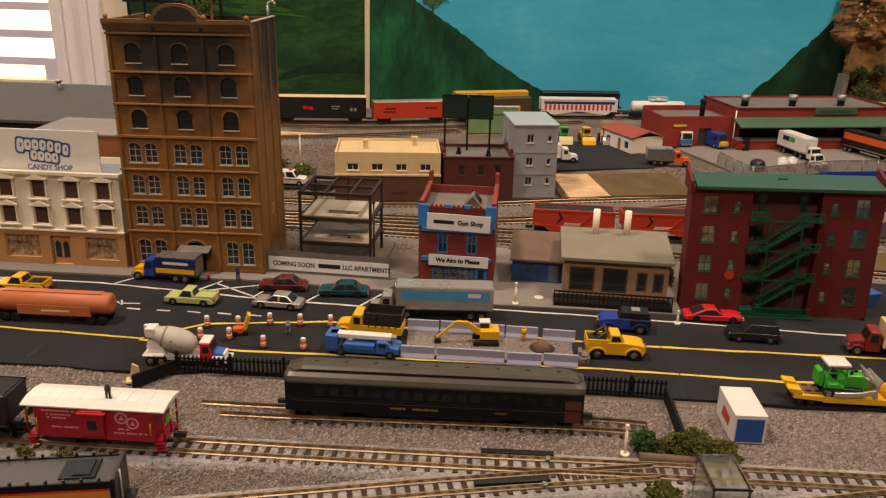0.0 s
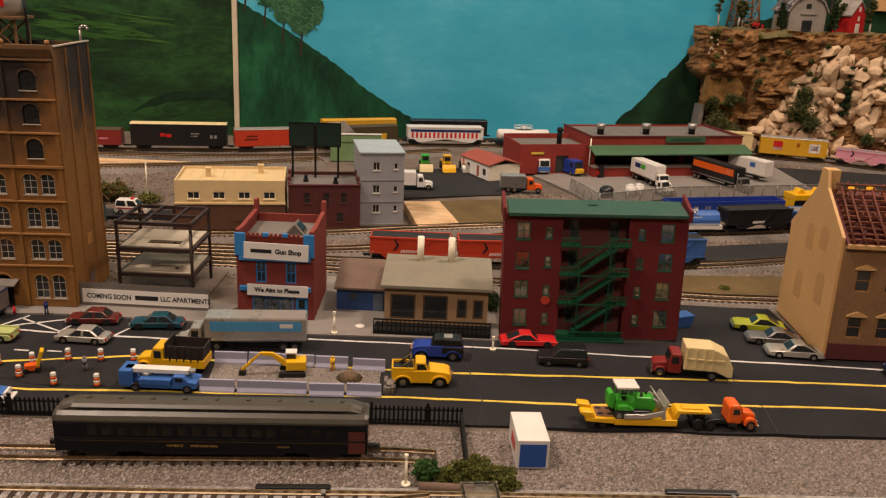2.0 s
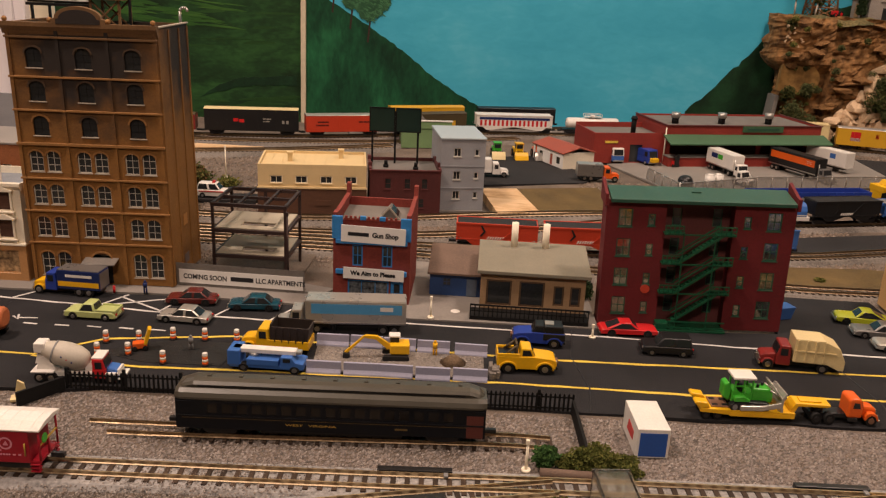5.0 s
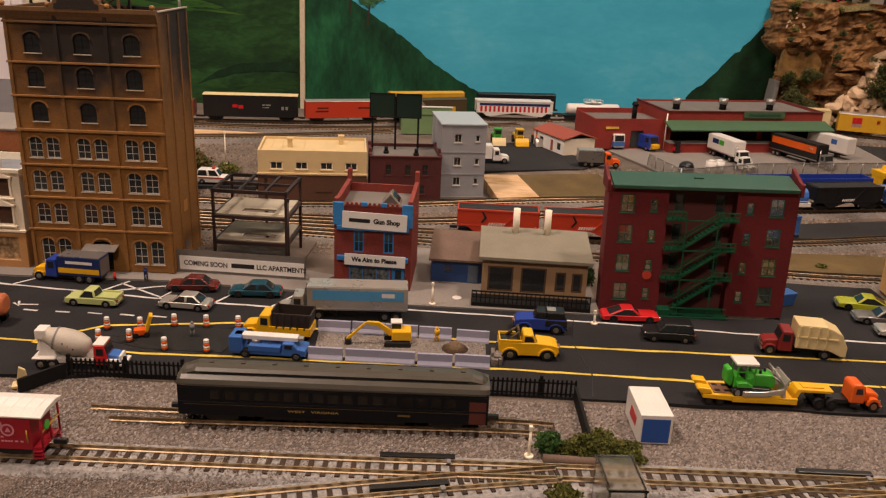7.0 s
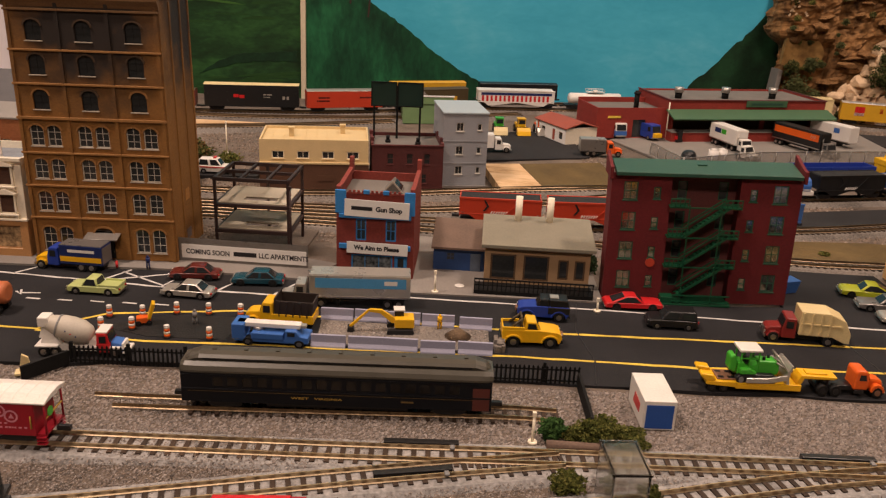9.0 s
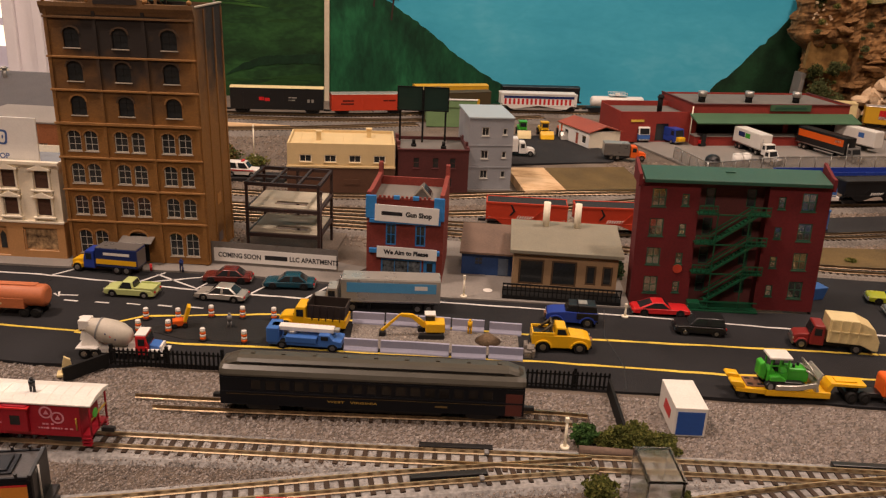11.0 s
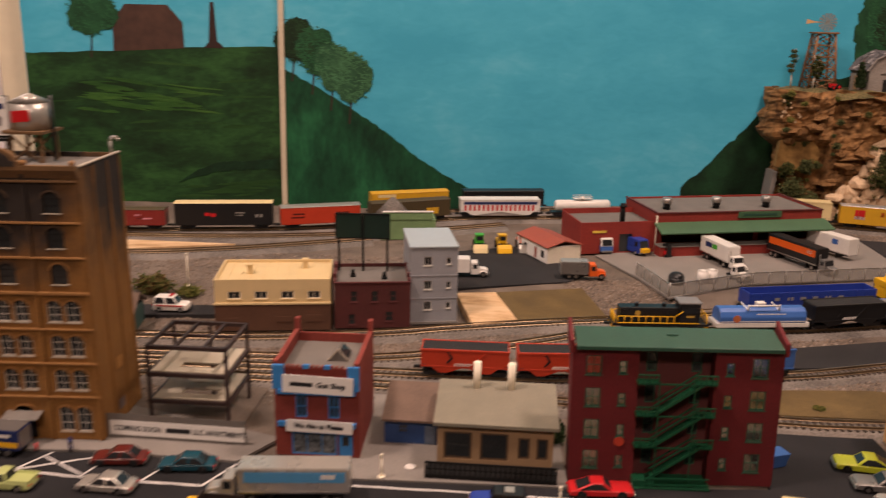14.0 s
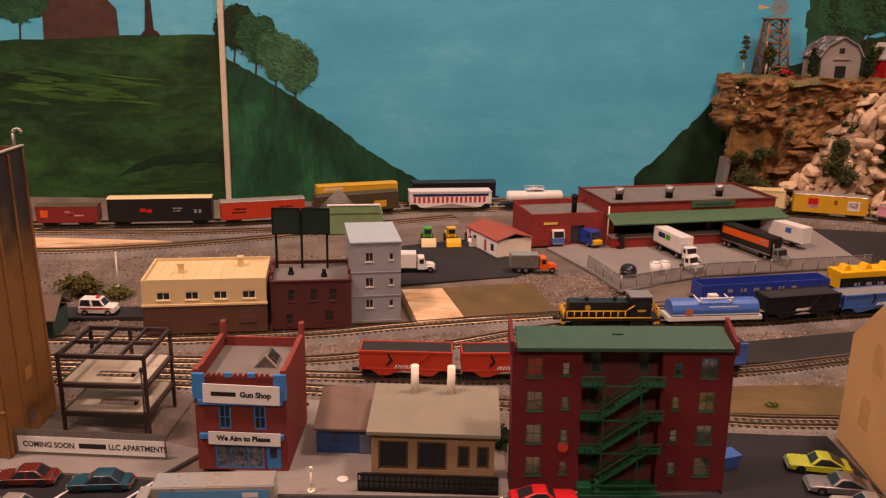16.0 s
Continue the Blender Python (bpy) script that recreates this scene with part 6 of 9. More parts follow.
offroader(at(88, 450, Z0, 2), "yellow", "yellow", "yellow off-road pickup with brown roll bars", False)
offroader(at(98, 487, Z0, 178) @ Matrix.Diagonal((0.92, 0.95, 0.92, 1)), "blue", "black", "blue off-road pickup with a black rear body", True)
car("sports_car", at(158, 510.5, Z0, 2), "red", "low red sports car beside the tenement", L=38, W=13, H=9, style="sport", hub="black")
car("wagon", at(177, 484, Z0, 178), "black", "black station wagon on the street", L=31, W=14, H=11.5, style="suv")
lorry("refuse_truck", at(252, 473, Z0, 173), "dark_red", "dark red refuse truck with a cream ribbed body", L=44, W=15, body="cream", kind="refuse")
car("coupe", at(326, 550, Z0, 170), "lime", "lime green coupe parked beside the gable house", L=36, W=14, H=10, style="sport", hub="black")
car("coupe", at(328, 527, Z0, 172), "dark_silver", "dark grey coupe parked beside the gable house", L=36, W=14, H=10, style="sport")
car("coupe", at(333, 506, Z0, 174), "silver", "silver coupe parked beside the gable house", L=36, W=14, H=10, style="sport")
car("wagon", at(399, 478, Z0, 172), "navy", "dark blue wagon with a white roof", L=36, W=14, H=12, style="suv")
car("pickup_truck", at(-303, 499, Z0, 180), "yellow", "yellow pickup truck with a dark bed", L=36, W=14, H=11, style="pickup", category="pickup truck")


def tank_trailer():
    c = thing("tanker_truck", at(-256, 456, Z0, 181) @ Matrix.Diagonal((0.97, 0.95, 0.86, 1)), "faded orange tanker trailer with a dark blue tractor", "tanker truck", "articulated lorries")
    L, r = 76, 8
    a = L / 2
    t = B()
    loops = []
    for x, k in ((-a, 0.6), (-a + 0.8, 0.9), (-a + 2, 1), (a - 2, 1), (a - 0.8, 0.9), (a, 0.6)):
        loops.append([(x, k * 7.2 * math.cos(2 * math.pi * i / 24), 14 + k * r * math.sin(2 * math.pi * i / 24)) for i in range(24)])
    loft(t, loops, smooth=True)
    tank = part("tank", t, P["tank_orange"], c)
    part("skirt", box(B(), -a + 12, -7.4, 6.2, a - 16, 7.4, 14, 0.5), P["tank_orange"], tank)
    for s in (-1, 1):
        part("print_bar", box(B(), -12, s * 7.4 - 0.1, 9.2, 6, s * 7.4 + 0.12, 10.6), P["cream"], tank)
    part("walkway", box(B(), -a + 6, -2.5, 21.6, a - 6, 2.5, 22.3, 0.2), P["tank_orange"], tank)
    for x in (-a + 6, -a + 13):
        axle(c, x, 14.4, 3.1, "black")
    for x in (a - 14, a - 7):
        axle(c, x, 14.4, 3.1, "black")
    part("tractor_frame", box(B(), a - 16, -4, 3, a + 16, 4, 5.6, 0.2), P["black"], c)
    cab_over(c, a + 2, "navy", 13)
    axle(c, a + 14, 13, 3.1, dual=False)


tank_trailer()


def mixer_truck():
    c = thing("concrete_mixer", at(-155, 410, Z0, 4) @ Matrix.Diagonal((0.86, 0.88, 0.9, 1)), "white concrete mixer with red cab and blue hood", "concrete mixer", "articulated lorries")
    part("chassis", box(B(), -25, -5, 3.4, 24, 5, 6.4, 0.3), P["white"], c)
    part("rear_frame", prism(B(), [(-25, 6), (-12, 6), (-14, 10), (-19, 16), (-22, 16)], "y", -4, 4, 0.3), P["white"], c)
    d = B()
    grey_drum = paint("grey_cream_drum", (0.48, 0.44, 0.37), 0.5)
    tilt = Matrix.Translation((-6, 0, 15.0)) @ Matrix.Rotation(radians(17), 4, "Y")
    loops = []
    for x, r in ((-17, 4.0), (-14, 4.8), (-6, 7.2), (0, 7.8), (6, 7.4), (11, 5.6), (13, 3.2)):
        loops.append([tilt @ Vector((x, r * math.cos(2 * math.pi * i / 24), r * math.sin(2 * math.pi * i / 24))) for i in range(24)])
    loft(d, loops, smooth=True)
    drum = part("drum", d, grey_drum, c, "off-white mixing drum")
    band = B()
    loops = [[tilt @ Vector((x, r * math.cos(2 * math.pi * i / 24), r * math.sin(2 * math.pi * i / 24))) for i in range(24)] for x, r in ((-8.6, 6.3), (-8.6, 6.9), (-7.6, 7.2), (-7.6, 6.6))]
    loft(band, loops, smooth=False)
    part("drum_band", band, P["grey"], drum)
    for k in range(3):
        p = tilt @ Vector((1 + k * 3.4 - 3, -7.3, 1.5 - k * 0.8))
        part("drum_spot", ball(B(), p, 0.6, 8), P["red" if k % 2 else "navy"], drum)
    part("hopper", prism(B(), [(-25, 18), (-17, 18), (-18.5, 24), (-25, 24)], "y", -4.5, 4.5, 0.5), P["white"], c, "white charging hopper")
    part("chute", prism(B(), [(-26, 10), (-23, 10), (-22, 17), (-24, 17)], "y", -2, 2, 0.3), P["white"], c)
    part("mudguard", box(B(), -27, -7.6, 6.4, -13, 7.6, 7.4, 0.3), P["white"], c)
    cab_over(c, 10, "red", 13, "mid_blue", 15.5, 7)
    part("cab_roof", box(B(), 10, -6, 15.4, 17, 6, 16.4, 0.3), P["white"], c)
    for s_ in (-1, 1):
        part("white_wing", box(B(), 18, min(s_ * 4.9, s_ * 6.8), 4.4, 25.6, max(s_ * 4.9, s_ * 6.8), 7.0, 0.5), P["white"], c)
        part("red_panel", box(B(), 10.2, min(s_ * 6.5, s_ * 6.8), 4, 17.6, max(s_ * 6.5, s_ * 6.8), 8.6, 0.1), P["red"], c)
    part("nose", box(B(), 24.6, -4.4, 4, 26.2, 4.4, 8.4, 0.4), P["white"], c)
    part("water_tank", cyl(B(), (7, -3.2, 8), 2.2, 6.4, "y", 14), P["white"], c)
    part("ladder_rack", box(B(), 25, -6.6, 2.6, 29, 6.6, 4, 0.3), P["white"], c)
    for x in (-22, -15):
        axle(c, x, 14.5, 3.3)
    axle(c, 21, 13.5, 3.3, dual=False)


mixer_truck()


def crane_truck():
    c = thing("ladder_truck", at(-59, 434.5, Z0, -2) @ Matrix.Diagonal((1, 1, 0.82, 1)), "blue utility truck with a white boom on top", "utility truck", "articulated lorries")
    part("chassis", box(B(), -20, -6, 2.6, 20, 6, 5, 0.3), P["mid_blue"], c)
    part("rear_locker", box(B(), -21, -6.5, 4, -14, 6.5, 15, 0.5), P["mid_blue"], c)
    part("side_locker", box(B(), -10, -6.6, 5, 8, 6.6, 9.4, 0.4), P["mid_blue"], c)
    part("turret", cyl(B(), (-7, 0, 9.2), 3.2, 2.6, n=16), P["silver"], c)
    b = part("boom", box(B(), -19, -2.8, 11.8, 17, 2.8, 15, 0.4), P["white"], c, "white boxed boom")
    part("boom_tip", box(B(), 17, -2, 12.2, 20, 2, 14.4, 0.3), P["silver"], b)
    part("cab", prism(B(), [(9, 3), (22, 3), (22, 7.5), (17.5, 8.4), (15, 12), (9, 12)], "y", -6.2, 6.2, 0.5), P["mid_blue"], c)
    for s in (-1, 1):
        part("side_window", box(B(), 10.4, s * 6.2 - 0.15, 8.2, 14.6, s * 6.2 + 0.15, 11, 0.05), GLASS_CAR, c)
    axle(c, -12, 13, 2.8)
    axle(c, 17, 13, 2.8, dual=False)


crane_truck()


def excavator():
    c = thing("excavator", at(12, 456, 0.9, 186), "yellow tracked excavator with a bent digging arm", "excavator")
    for s in (-1, 1):
        tr = B()
        prism(tr, [(-8, 1.6), (-6.8, 0.1), (6.8, 0.1), (8, 1.6), (7.2, 3.8), (-7.2, 3.8)], "y", s * 5 - 1.6, s * 5 + 1.6, 0.4)
        part("crawler", tr, P["black"], c)
    part("house", box(B(), -8, -5, 4.2, 3.5, 5, 10, 0.6), P["yellow"], c)
    cab = part("cab", box(B(), -2, -4.8, 9, 3.4, 0.6, 13.2, 0.4), P["black"], c)
    part("cab_roof", box(B(), -2.6, -5.2, 13.2, 4, 1, 14.2, 0.3), P["white"], cab)
    arm = B()
    prism(arm, [(3, 6), (5, 6), (12, 12.2), (18, 13), (18, 14.8), (11, 14.4), (3, 9)], "y", -0.4, 1.6, 0.2)
    part("boom", arm, P["yellow"], c)
    st = B()
    prism(st, [(17, 14.6), (18.8, 14.4), (30, 4), (28.6, 3)], "y", -0.2, 1.4, 0.2)
    part("stick", st, P["yellow"], c)
    part("bucket", prism(B(), [(27.4, 3.6), (30.6, 4), (31, 0.6), (28, 0.1), (26.6, 1.8)], "y", -1.8, 3, 0.3), P["black"], c)


excavator()


def lowboy():
    c = thing("lowboy_truck", at(208.5, 409, Z0, 0.5) @ Matrix.Diagonal((0.87, 1, 1, 1)), "yellow lowboy trailer drawn by an orange tractor", "lowboy truck", "articulated lorries")
    part("deck", box(B(), -19, -7.5, 2.6, 20, 7.5, 5.4, 0.4), P["yellow"], c)
    for s in (-1, 1):
        part("deck_rail", box(B(), -19, s * 6.9 - 0.6, 5.4, 20, s * 6.9 + 0.6, 6.2, 0.2), P["yellow"], c)
    part("rear_deck", prism(B(), [(-37, 4.5), (-37, 6.6), (-19, 6.4), (-19, 3.4)], "y", -7.5, 7.5, 0.3), P["yellow"], c)
    part("deck_board", box(B(), -30, -5.4, 6.6, -19.4, 5.4, 7.1, 0.1), P["hay"], c)
    for x in (-29, -23):
        for y in (-4.2, 2.2):
            part("deck_slot", box(B(), x, y, 7.1, x + 3.4, y + 2, 7.3), P["black"], c)
    for y in (-4.6, 4.6):
        part("ramp", prism(B(), [(-37, 6.4), (-31, 7.0), (-33, 9.8), (-40, 10.4), (-41, 9.2)], "y", y - 2.8, y + 2.8, 0.6), P["yellow"], c)
    part("gooseneck", prism(B(), [(18, 3), (20, 3), (22.6, 8.6), (40, 8.6), (42, 9.2), (42, 10.2), (20.6, 10.6), (18, 6)], "y", -4.6, 4.6, 0.4), P["yellow"], c)
    part("neck_rib", box(B(), 24, -2.6, 10.4, 37, 2.6, 11.2, 0.3), P["yellow"], c)
    for x in (-33, -26):
        axle(c, x, 14, 2.4, "black")
    part("tractor_frame", box(B(), 30, -3.6, 3, 62, 3.6, 5.4, 0.2), P["black"], c)
    part("fifth_wheel", cyl(B(), (36, 0, 5.4), 3.4, 2.6, n=16), P["black"], c)
    # rounded cab, bonnet and wings
    cab = B()
    prism(cab, [(52, 4), (61, 4), (61, 9.4), (59.8, 14), (58.4, 15), (53.4, 15), (52, 13.8)], "y", -5.6, 5.6, 1.1)
    cab = part("cab", cab, P["orange"], c)
    for s in (-1, 1):
        part("side_window", prism(B(), [(54.6, 9.6), (59.2, 9.6), (58.2, 12.8), (55, 12.8)], "y", s * 5.6 - 0.12, s * 5.6 + 0.12), GLASS_CAR, cab)
        part("door_step", box(B(), 52.4, min(s * 5.6, s * 6.6), 2.4, 58, max(s * 5.6, s * 6.6), 4.6, 0.3), P["black"], cab)
    part("windscreen", prism(B(), [(60.9, 9.8), (61.3, 9.8), (60.3, 13.4), (59.9, 13.4)], "y", -4.4, 4.4), GLASS_CAR, cab)
    part("hood", prism(B(), [(61, 4), (70, 4), (70.6, 6.4), (69.8, 8.8), (67, 9.8), (61, 10.4)], "y", -3.5, 3.5, 1.2), P["orange"], c)
    arch = [(62.4, 3.4), (62.6, 5.4), (63.8, 7.2), (66, 7.8), (68.6, 7.2), (70.4, 5.2), (70.8, 3.4), (69.8, 3.4), (68.6, 5.4), (66.4, 6.2), (64.6, 5.4), (63.4, 3.4)]
    for s in (-1, 1):
        part("fender", prism(B(), arch, "y", min(s * 3.3, s * 6.4), max(s * 3.3, s * 6.4), 0.3), P["orange"], c)
        part("headlight", cyl(B(), (70.2, s * 4.6, 5.6), 0.8, 0.6, "x", 10), P["chrome"], c)
    part("grille", box(B(), 70.2, -2.2, 4.2, 70.9, 2.2, 8, 0.2), P["chrome"], c)
    part("front_bumper", box(B(), 70.6, -6.2, 2.4, 71.8, 6.2, 3.8, 0.3), P["chrome"], c)
    for x in (33.6, 41.4):
        axle(c, x, 13.4, 3.1, "black")
    axle(c, 66.6, 12.6, 3.2, "hay", dual=False)
    d = thing("bulldozer", at(203, 409, Z0 + 5.4, 3) @ Matrix.Diagonal((0.84, 0.95, 1.08, 1)), "bright green bulldozer with white cab roof and grey blade", "bulldozer")
    for s in (-1, 1):
        t = part("crawler", prism(B(), [(-14, 1.8), (-12, 0), (9, 0), (12, 1.6), (12, 3.4), (9, 4.8), (-6, 5.2), (-12, 4.6), (-14, 3.4)], "y", s * 5.4 - 1.9, s * 5.4 + 1.9, 0.4), P["black"], d)
        for x in (-11, -5.5, 0, 5, 9.6):
            part("track_wheel", cyl(B(), (x, s * 5.4 - 2.1, 2.4), 1.6, 4.2, "y", 12), P["grey"], t)
        part("wing", prism(B(), [(-12, 5.2), (-2, 5.2), (-2, 6.2), (-6, 8), (-12, 7.6)], "y", s * 5.4 - 1.9, s * 5.4 + 1.9, 0.4), P["green"], d)
    part("engine_hood", prism(B(), [(0, 3.6), (13, 3.6), (13.6, 6), (13.2, 9.6), (11, 10.8), (0, 11)], "y", -3.9, 3.9, 0.8), P["green"], d)
    for x, y in ((4, -1.5), (8, 1.4)):
        part("exhaust", cyl(B(), (x, y, 10.6), 0.9, 2.0, n=10), P["black"], d)
    part("cab", prism(B(), [(-13, 4), (0, 4), (0, 10), (-3, 8.4), (-8, 8.4), (-9, 10), (-13, 10)], "y", -4.4, 4.4, 0.4), P["green"], d)
    part("seat", box(B(), -8, -2, 8.2, -4.6, 2, 11.6, 0.5), P["black"], d)
    for x in (-11.8, -6.4, -0.8):
        for y in (-4.4, 3.5):
            part("cab_post", box(B(), x, y, 9, x + 0.9, y + 0.9, 16, 0.1), P["green"], d)
    part("cab_rail", box(B(), -12, -4.5, 12, 0, -3.9, 12.8, 0.1), P["green"], d)
    part("cab_roof", box(B(), -13.4, -5.6, 16, 1, 5.6, 17.4, 0.5), P["white"], d)
    part("ripper", prism(B(), [(-18, 6), (-14, 4), (-13, 10), (-15, 14), (-18, 13)], "y", -3.6, 3.6, 0.8), P["green"], d)
    bl = B()
    prism(bl, [(17.4, 0.2), (19.6, 0.0), (18.6, 3.6), (18.8, 7), (20.4, 10.4), (19.2, 10.6), (17.4, 7.4), (16.8, 3.4)], "y", -8.4, 8.4, 0.2)
    part("blade", bl, P["silver"], d, "grey steel blade")
    for s in (-1, 1):
        part("push_arm", prism(B(), [(-8, 1.2), (-8, 3.6), (6, 3.8), (17.4, 5.6), (17.4, 3), (6, 1.2)], "y", s * 8.0 - 0.7, s * 8.0 + 0.7, 0.3), P["silver"], d)
        part("lift_rod", rod(B(), (11, s * 4.4, 10.6), (18, s * 5, 7), 0.5), P["silver"], d)
    for p, q in (((12, -5, 13.4), (18.6, -8, 6)), ((12, 5, 13.4), (18.6, 8, 6)), ((12, -5, 13.4), (12, 5, 13.4))):
        part("guard_bar", rod(B(), p, q, 0.55), P["silver"], d)


lowboy()


# ---- street furniture ----
def drum(m):
    d = thing("traffic_drum", m, "orange and white striped traffic drum", "traffic drum", "traffic drums")
    for i in range(4):
        part("band", cyl(B(), (0, 0, 0.8 + i * 1.6), 1.75 - 0.06 * i, 1.55, n=14), P["orange"] if i % 2 == 0 else P["white"], d)
    part("foot", cyl(B(), (0, 0, 0), 2.4, 0.8, n=14), P["black"], d)
    part("lid", cyl(B(), (0, 0, 7.2), 1.65, 0.5, n=14, r2=1.3), P["white"], d)
    return d


d0 = drum(at(-160, 456, Z0))
for x, y in ((-141, 458), (-123, 465), (-104, 466), (-85, 467), (-118, 433), (-94, 433), (-141, 441), (-158, 439), (-191, 439)):
    copy_thing(d0, at(x, y, Z0, x))


def barrier(m, L=19.5):
    return solo("road_barrier", prism(B(), [(-2.4, 0), (2.4, 0), (2.2, 1), (1.0, 3), (0.8, 7.2), (-0.8, 7.2), (-1.0, 3), (-2.2, 1)], "x", -L / 2, L / 2, 0.12), P["barrier"], m, "violet-grey concrete road barrier segment", "road barrier", "road barriers")


b0 = barrier(at(-26.5, 432, Z0))
for x, y, r in ((-5.5, 432, 1), (14, 432, -1), (35, 431, 1), (56, 432, -1), (-27, 469, 0), (-6.5, 469, -2), (13.5, 468, -1), (34, 467, -1), (56.5, 465, -2)):
    copy_thing(b0, at(x, y, Z0, r))
patch("dig_site", [(-34, 434), (64, 434), (64, 462), (-36, 466)], 1.6, M["gravel"], "loose gravel dug up inside the barriers", "gravel", thick=1.5)
patch("tar_patch", [(-160, 443), (-130, 433), (-85, 433), (-82, 464), (-125, 464)], 1.05, mat("fresh_tar", (0.011, 0.011, 0.011), 0.6, var=0.5, bump=0.8), "fresh black tar patch among the drums", "tar", thick=0.6)
pile = B()
cyl(pile, (0, 0, 0), 8, 5, n=14, r2=1.5)
solo("soil_heap", pile, mat("brown_soil", (0.15, 0.10, 0.06), 0.95, var=0.4, bump=0.8), at(46, 452, 1.5), "small brown soil heap in the dig", "soil")
rub = B()
for k in range(14):
    box(rub, 66 + random.uniform(0, 7), 434 + random.uniform(0, 12), 0.8, 68 + random.uniform(0, 7), 437 + random.uniform(0, 12), 2.5 + random.uniform(0, 3.5), 0.3)
solo("rubble", rub, M["gravel"], at(0, 0), "pale rubble heap at the end of the barriers", "rubble", kind="stuff")
lb = thing("small_loader", at(-136, 449, Z0, 20), "small orange loader with a raised bucket", "loader")
part("body", box(B(), -5, -2.5, 1.5, 3, 2.5, 5, 0.4), P["orange"], lb)
part("bucket", prism(B(), [(1, 4), (3, 4), (6, 13), (4, 13.5)], "y", -3, 3, 0.3), P["yellow"], lb)
for x in (-4, 2):
    axle(lb, x, 6.4, 1.6, "black")


def figurine(m, top, legs, h=9.5):
    f = B()
    cyl(f, (-0.8, 0, 0), 0.6, h * 0.48, n=8), cyl(f, (0.8, 0, 0), 0.6, h * 0.48, n=8)
    cyl(f, (0, 0, h * 0.46), 1.3, h * 0.36, n=10, r2=1.5)
    ball(f, (0, 0, h * 0.91), 0.9, 8)
    return solo("figurine", f, P[top], m, "tiny painted plastic figurine standing on the layout", "figurine")


figurine(at(-165, 533, 2.0), "navy", "")
figurine(at(35, 461, 1.6), "yellow", "")
figurine(at(-108, 452, Z0), "grey", "")
figurine(at(-157, 322, 26.9), "black", "", 7)
hyd = thing("hydrant", at(-186, 532, 2.0), "small red fire hydrant on the pavement", "hydrant")
part("barrel", cyl(B(), (0, 0, 0), 0.9, 4, n=10), P["red"], hyd)
part("bonnet", ball(B(), (0, 0, 4), 1.0, 8), P["red"], hyd)


def picket_fence(name, x0, y0, x1, y1, h, label):
    f = thing(name, at(x0, y0, 0.2, math.degrees(math.atan2(y1 - y0, x1 - x0))), label, "fence")
    L = math.hypot(x1 - x0, y1 - y0)
    for z in (1.6, h * 0.72):
        part("rail", box(B(), 0, -0.3, z, L, 0.3, z + 0.9), M["black_iron"], f)
    me = mesh_of("picket", prism(B(), [(-0.55, 0), (0.55, 0), (0.55, h - 1), (0, h), (-0.55, h - 1)], "y", -0.75, -0.3), M["black_iron"])
    n = int(L / 2.4)
    for i in range(n + 1):
        part("picket", me, None, f, at=at(L * i / n, 0, 0))
    for i in range(int(L / 30) + 1):
        part("post", box(B(), i * 30 - 0.8, 0.3, 0, i * 30 + 0.8, 1.8, h + 0.8), M["black_iron"], f)
    return f


picket_fence("picket_fence", -157, 399, -60, 401, 11, "black picket fence between street and siding")
picket_fence("picket_fence", -58, 401, 110, 403, 11, "black picket fence between street and siding")
for a, b in (((-158, 398), (-173, 378)), ((110, 402), (111, 356))):
    L = math.hypot(b[0] - a[0], b[1] - a[1])
    solo("plank_fence", box(B(), 0, -0.8, 0, L, 0.8, 8, 0.2), M["black_iron"], at(a[0], a[1], 0, math.degrees(math.atan2(b[1] - a[1], b[0] - a[0]))), "low black plank fence at the siding end", "fence")

# container
ct = thing("container", at(135.5, 361.5, 0.2, 2), "white box container with a blue end panel", "container")
part("body", box(B(), 0, 0, 0, 15.8, 29, 15.5, 0.35), P["white"], ct)
part("end_panel", box(B(), 1.3, -0.2, 0.9, 14.5, 0, 13.4), paint("bright_blue_panel", (0.016, 0.085, 0.36), 0.5), ct, "blue end panel")
part("side_logo", prism(B(), [(8, 5), (20, 5), (18, 11), (7, 10)], "x", -0.2, 0), P["red"], ct, "faded red side mark")


def lamp_post(m, h, label, base=True, arm=False, material=None):
    p = thing("lamp_post", m, label, "lamp post")
    mt = material or M["cream_white"]
    part("pole", cyl(B(), (0, 0, 0), 0.8, h, n=8, r2=0.6), mt, p)
    part("base", cyl(B(), (0, 0, 0), 2.2, 1.2, n=12), mt, p)
    part("head", box(B(), -0.9, -0.9, h, 0.9, 0.9, h + 2.5, 0.3), mt, p)
    return p


lamp_post(at(30, 517, 1.5), 13, "short white signal post on the concrete")
lamp_post(at(82, 345, 0), 14, "short white signal post beside the track")
lamp_post(at(134, 500, 0.8), 7, "small white post at the kerb")
lamp_post(at(-196, 843, 8), 31, "tall white pole beside the tracks")
lamp_post(at(-71, 550, 1), 56, "thin dark lamp pole by the building plot", material=M["steel_brown"])
lamp_post(at(-263, 398, 0), 27, "thin brown post beside the street", material=M["brown_flat"])
cov = B()
cyl(cov, (0, 0, 0), 3.2, 0.4, n=24)
solo("manhole_cover", cov, P["white"], at(46, 530, 1.7), "round white cover on the concrete lot", "cover")
ch = thing("signal_base", at(-175, 386, 0, 20), "broken white signal base in the gravel", "signal base")
part("foot", box(B(), -5, -3, 0, 5, 3, 1.6, 0.4), P["cream"], ch)
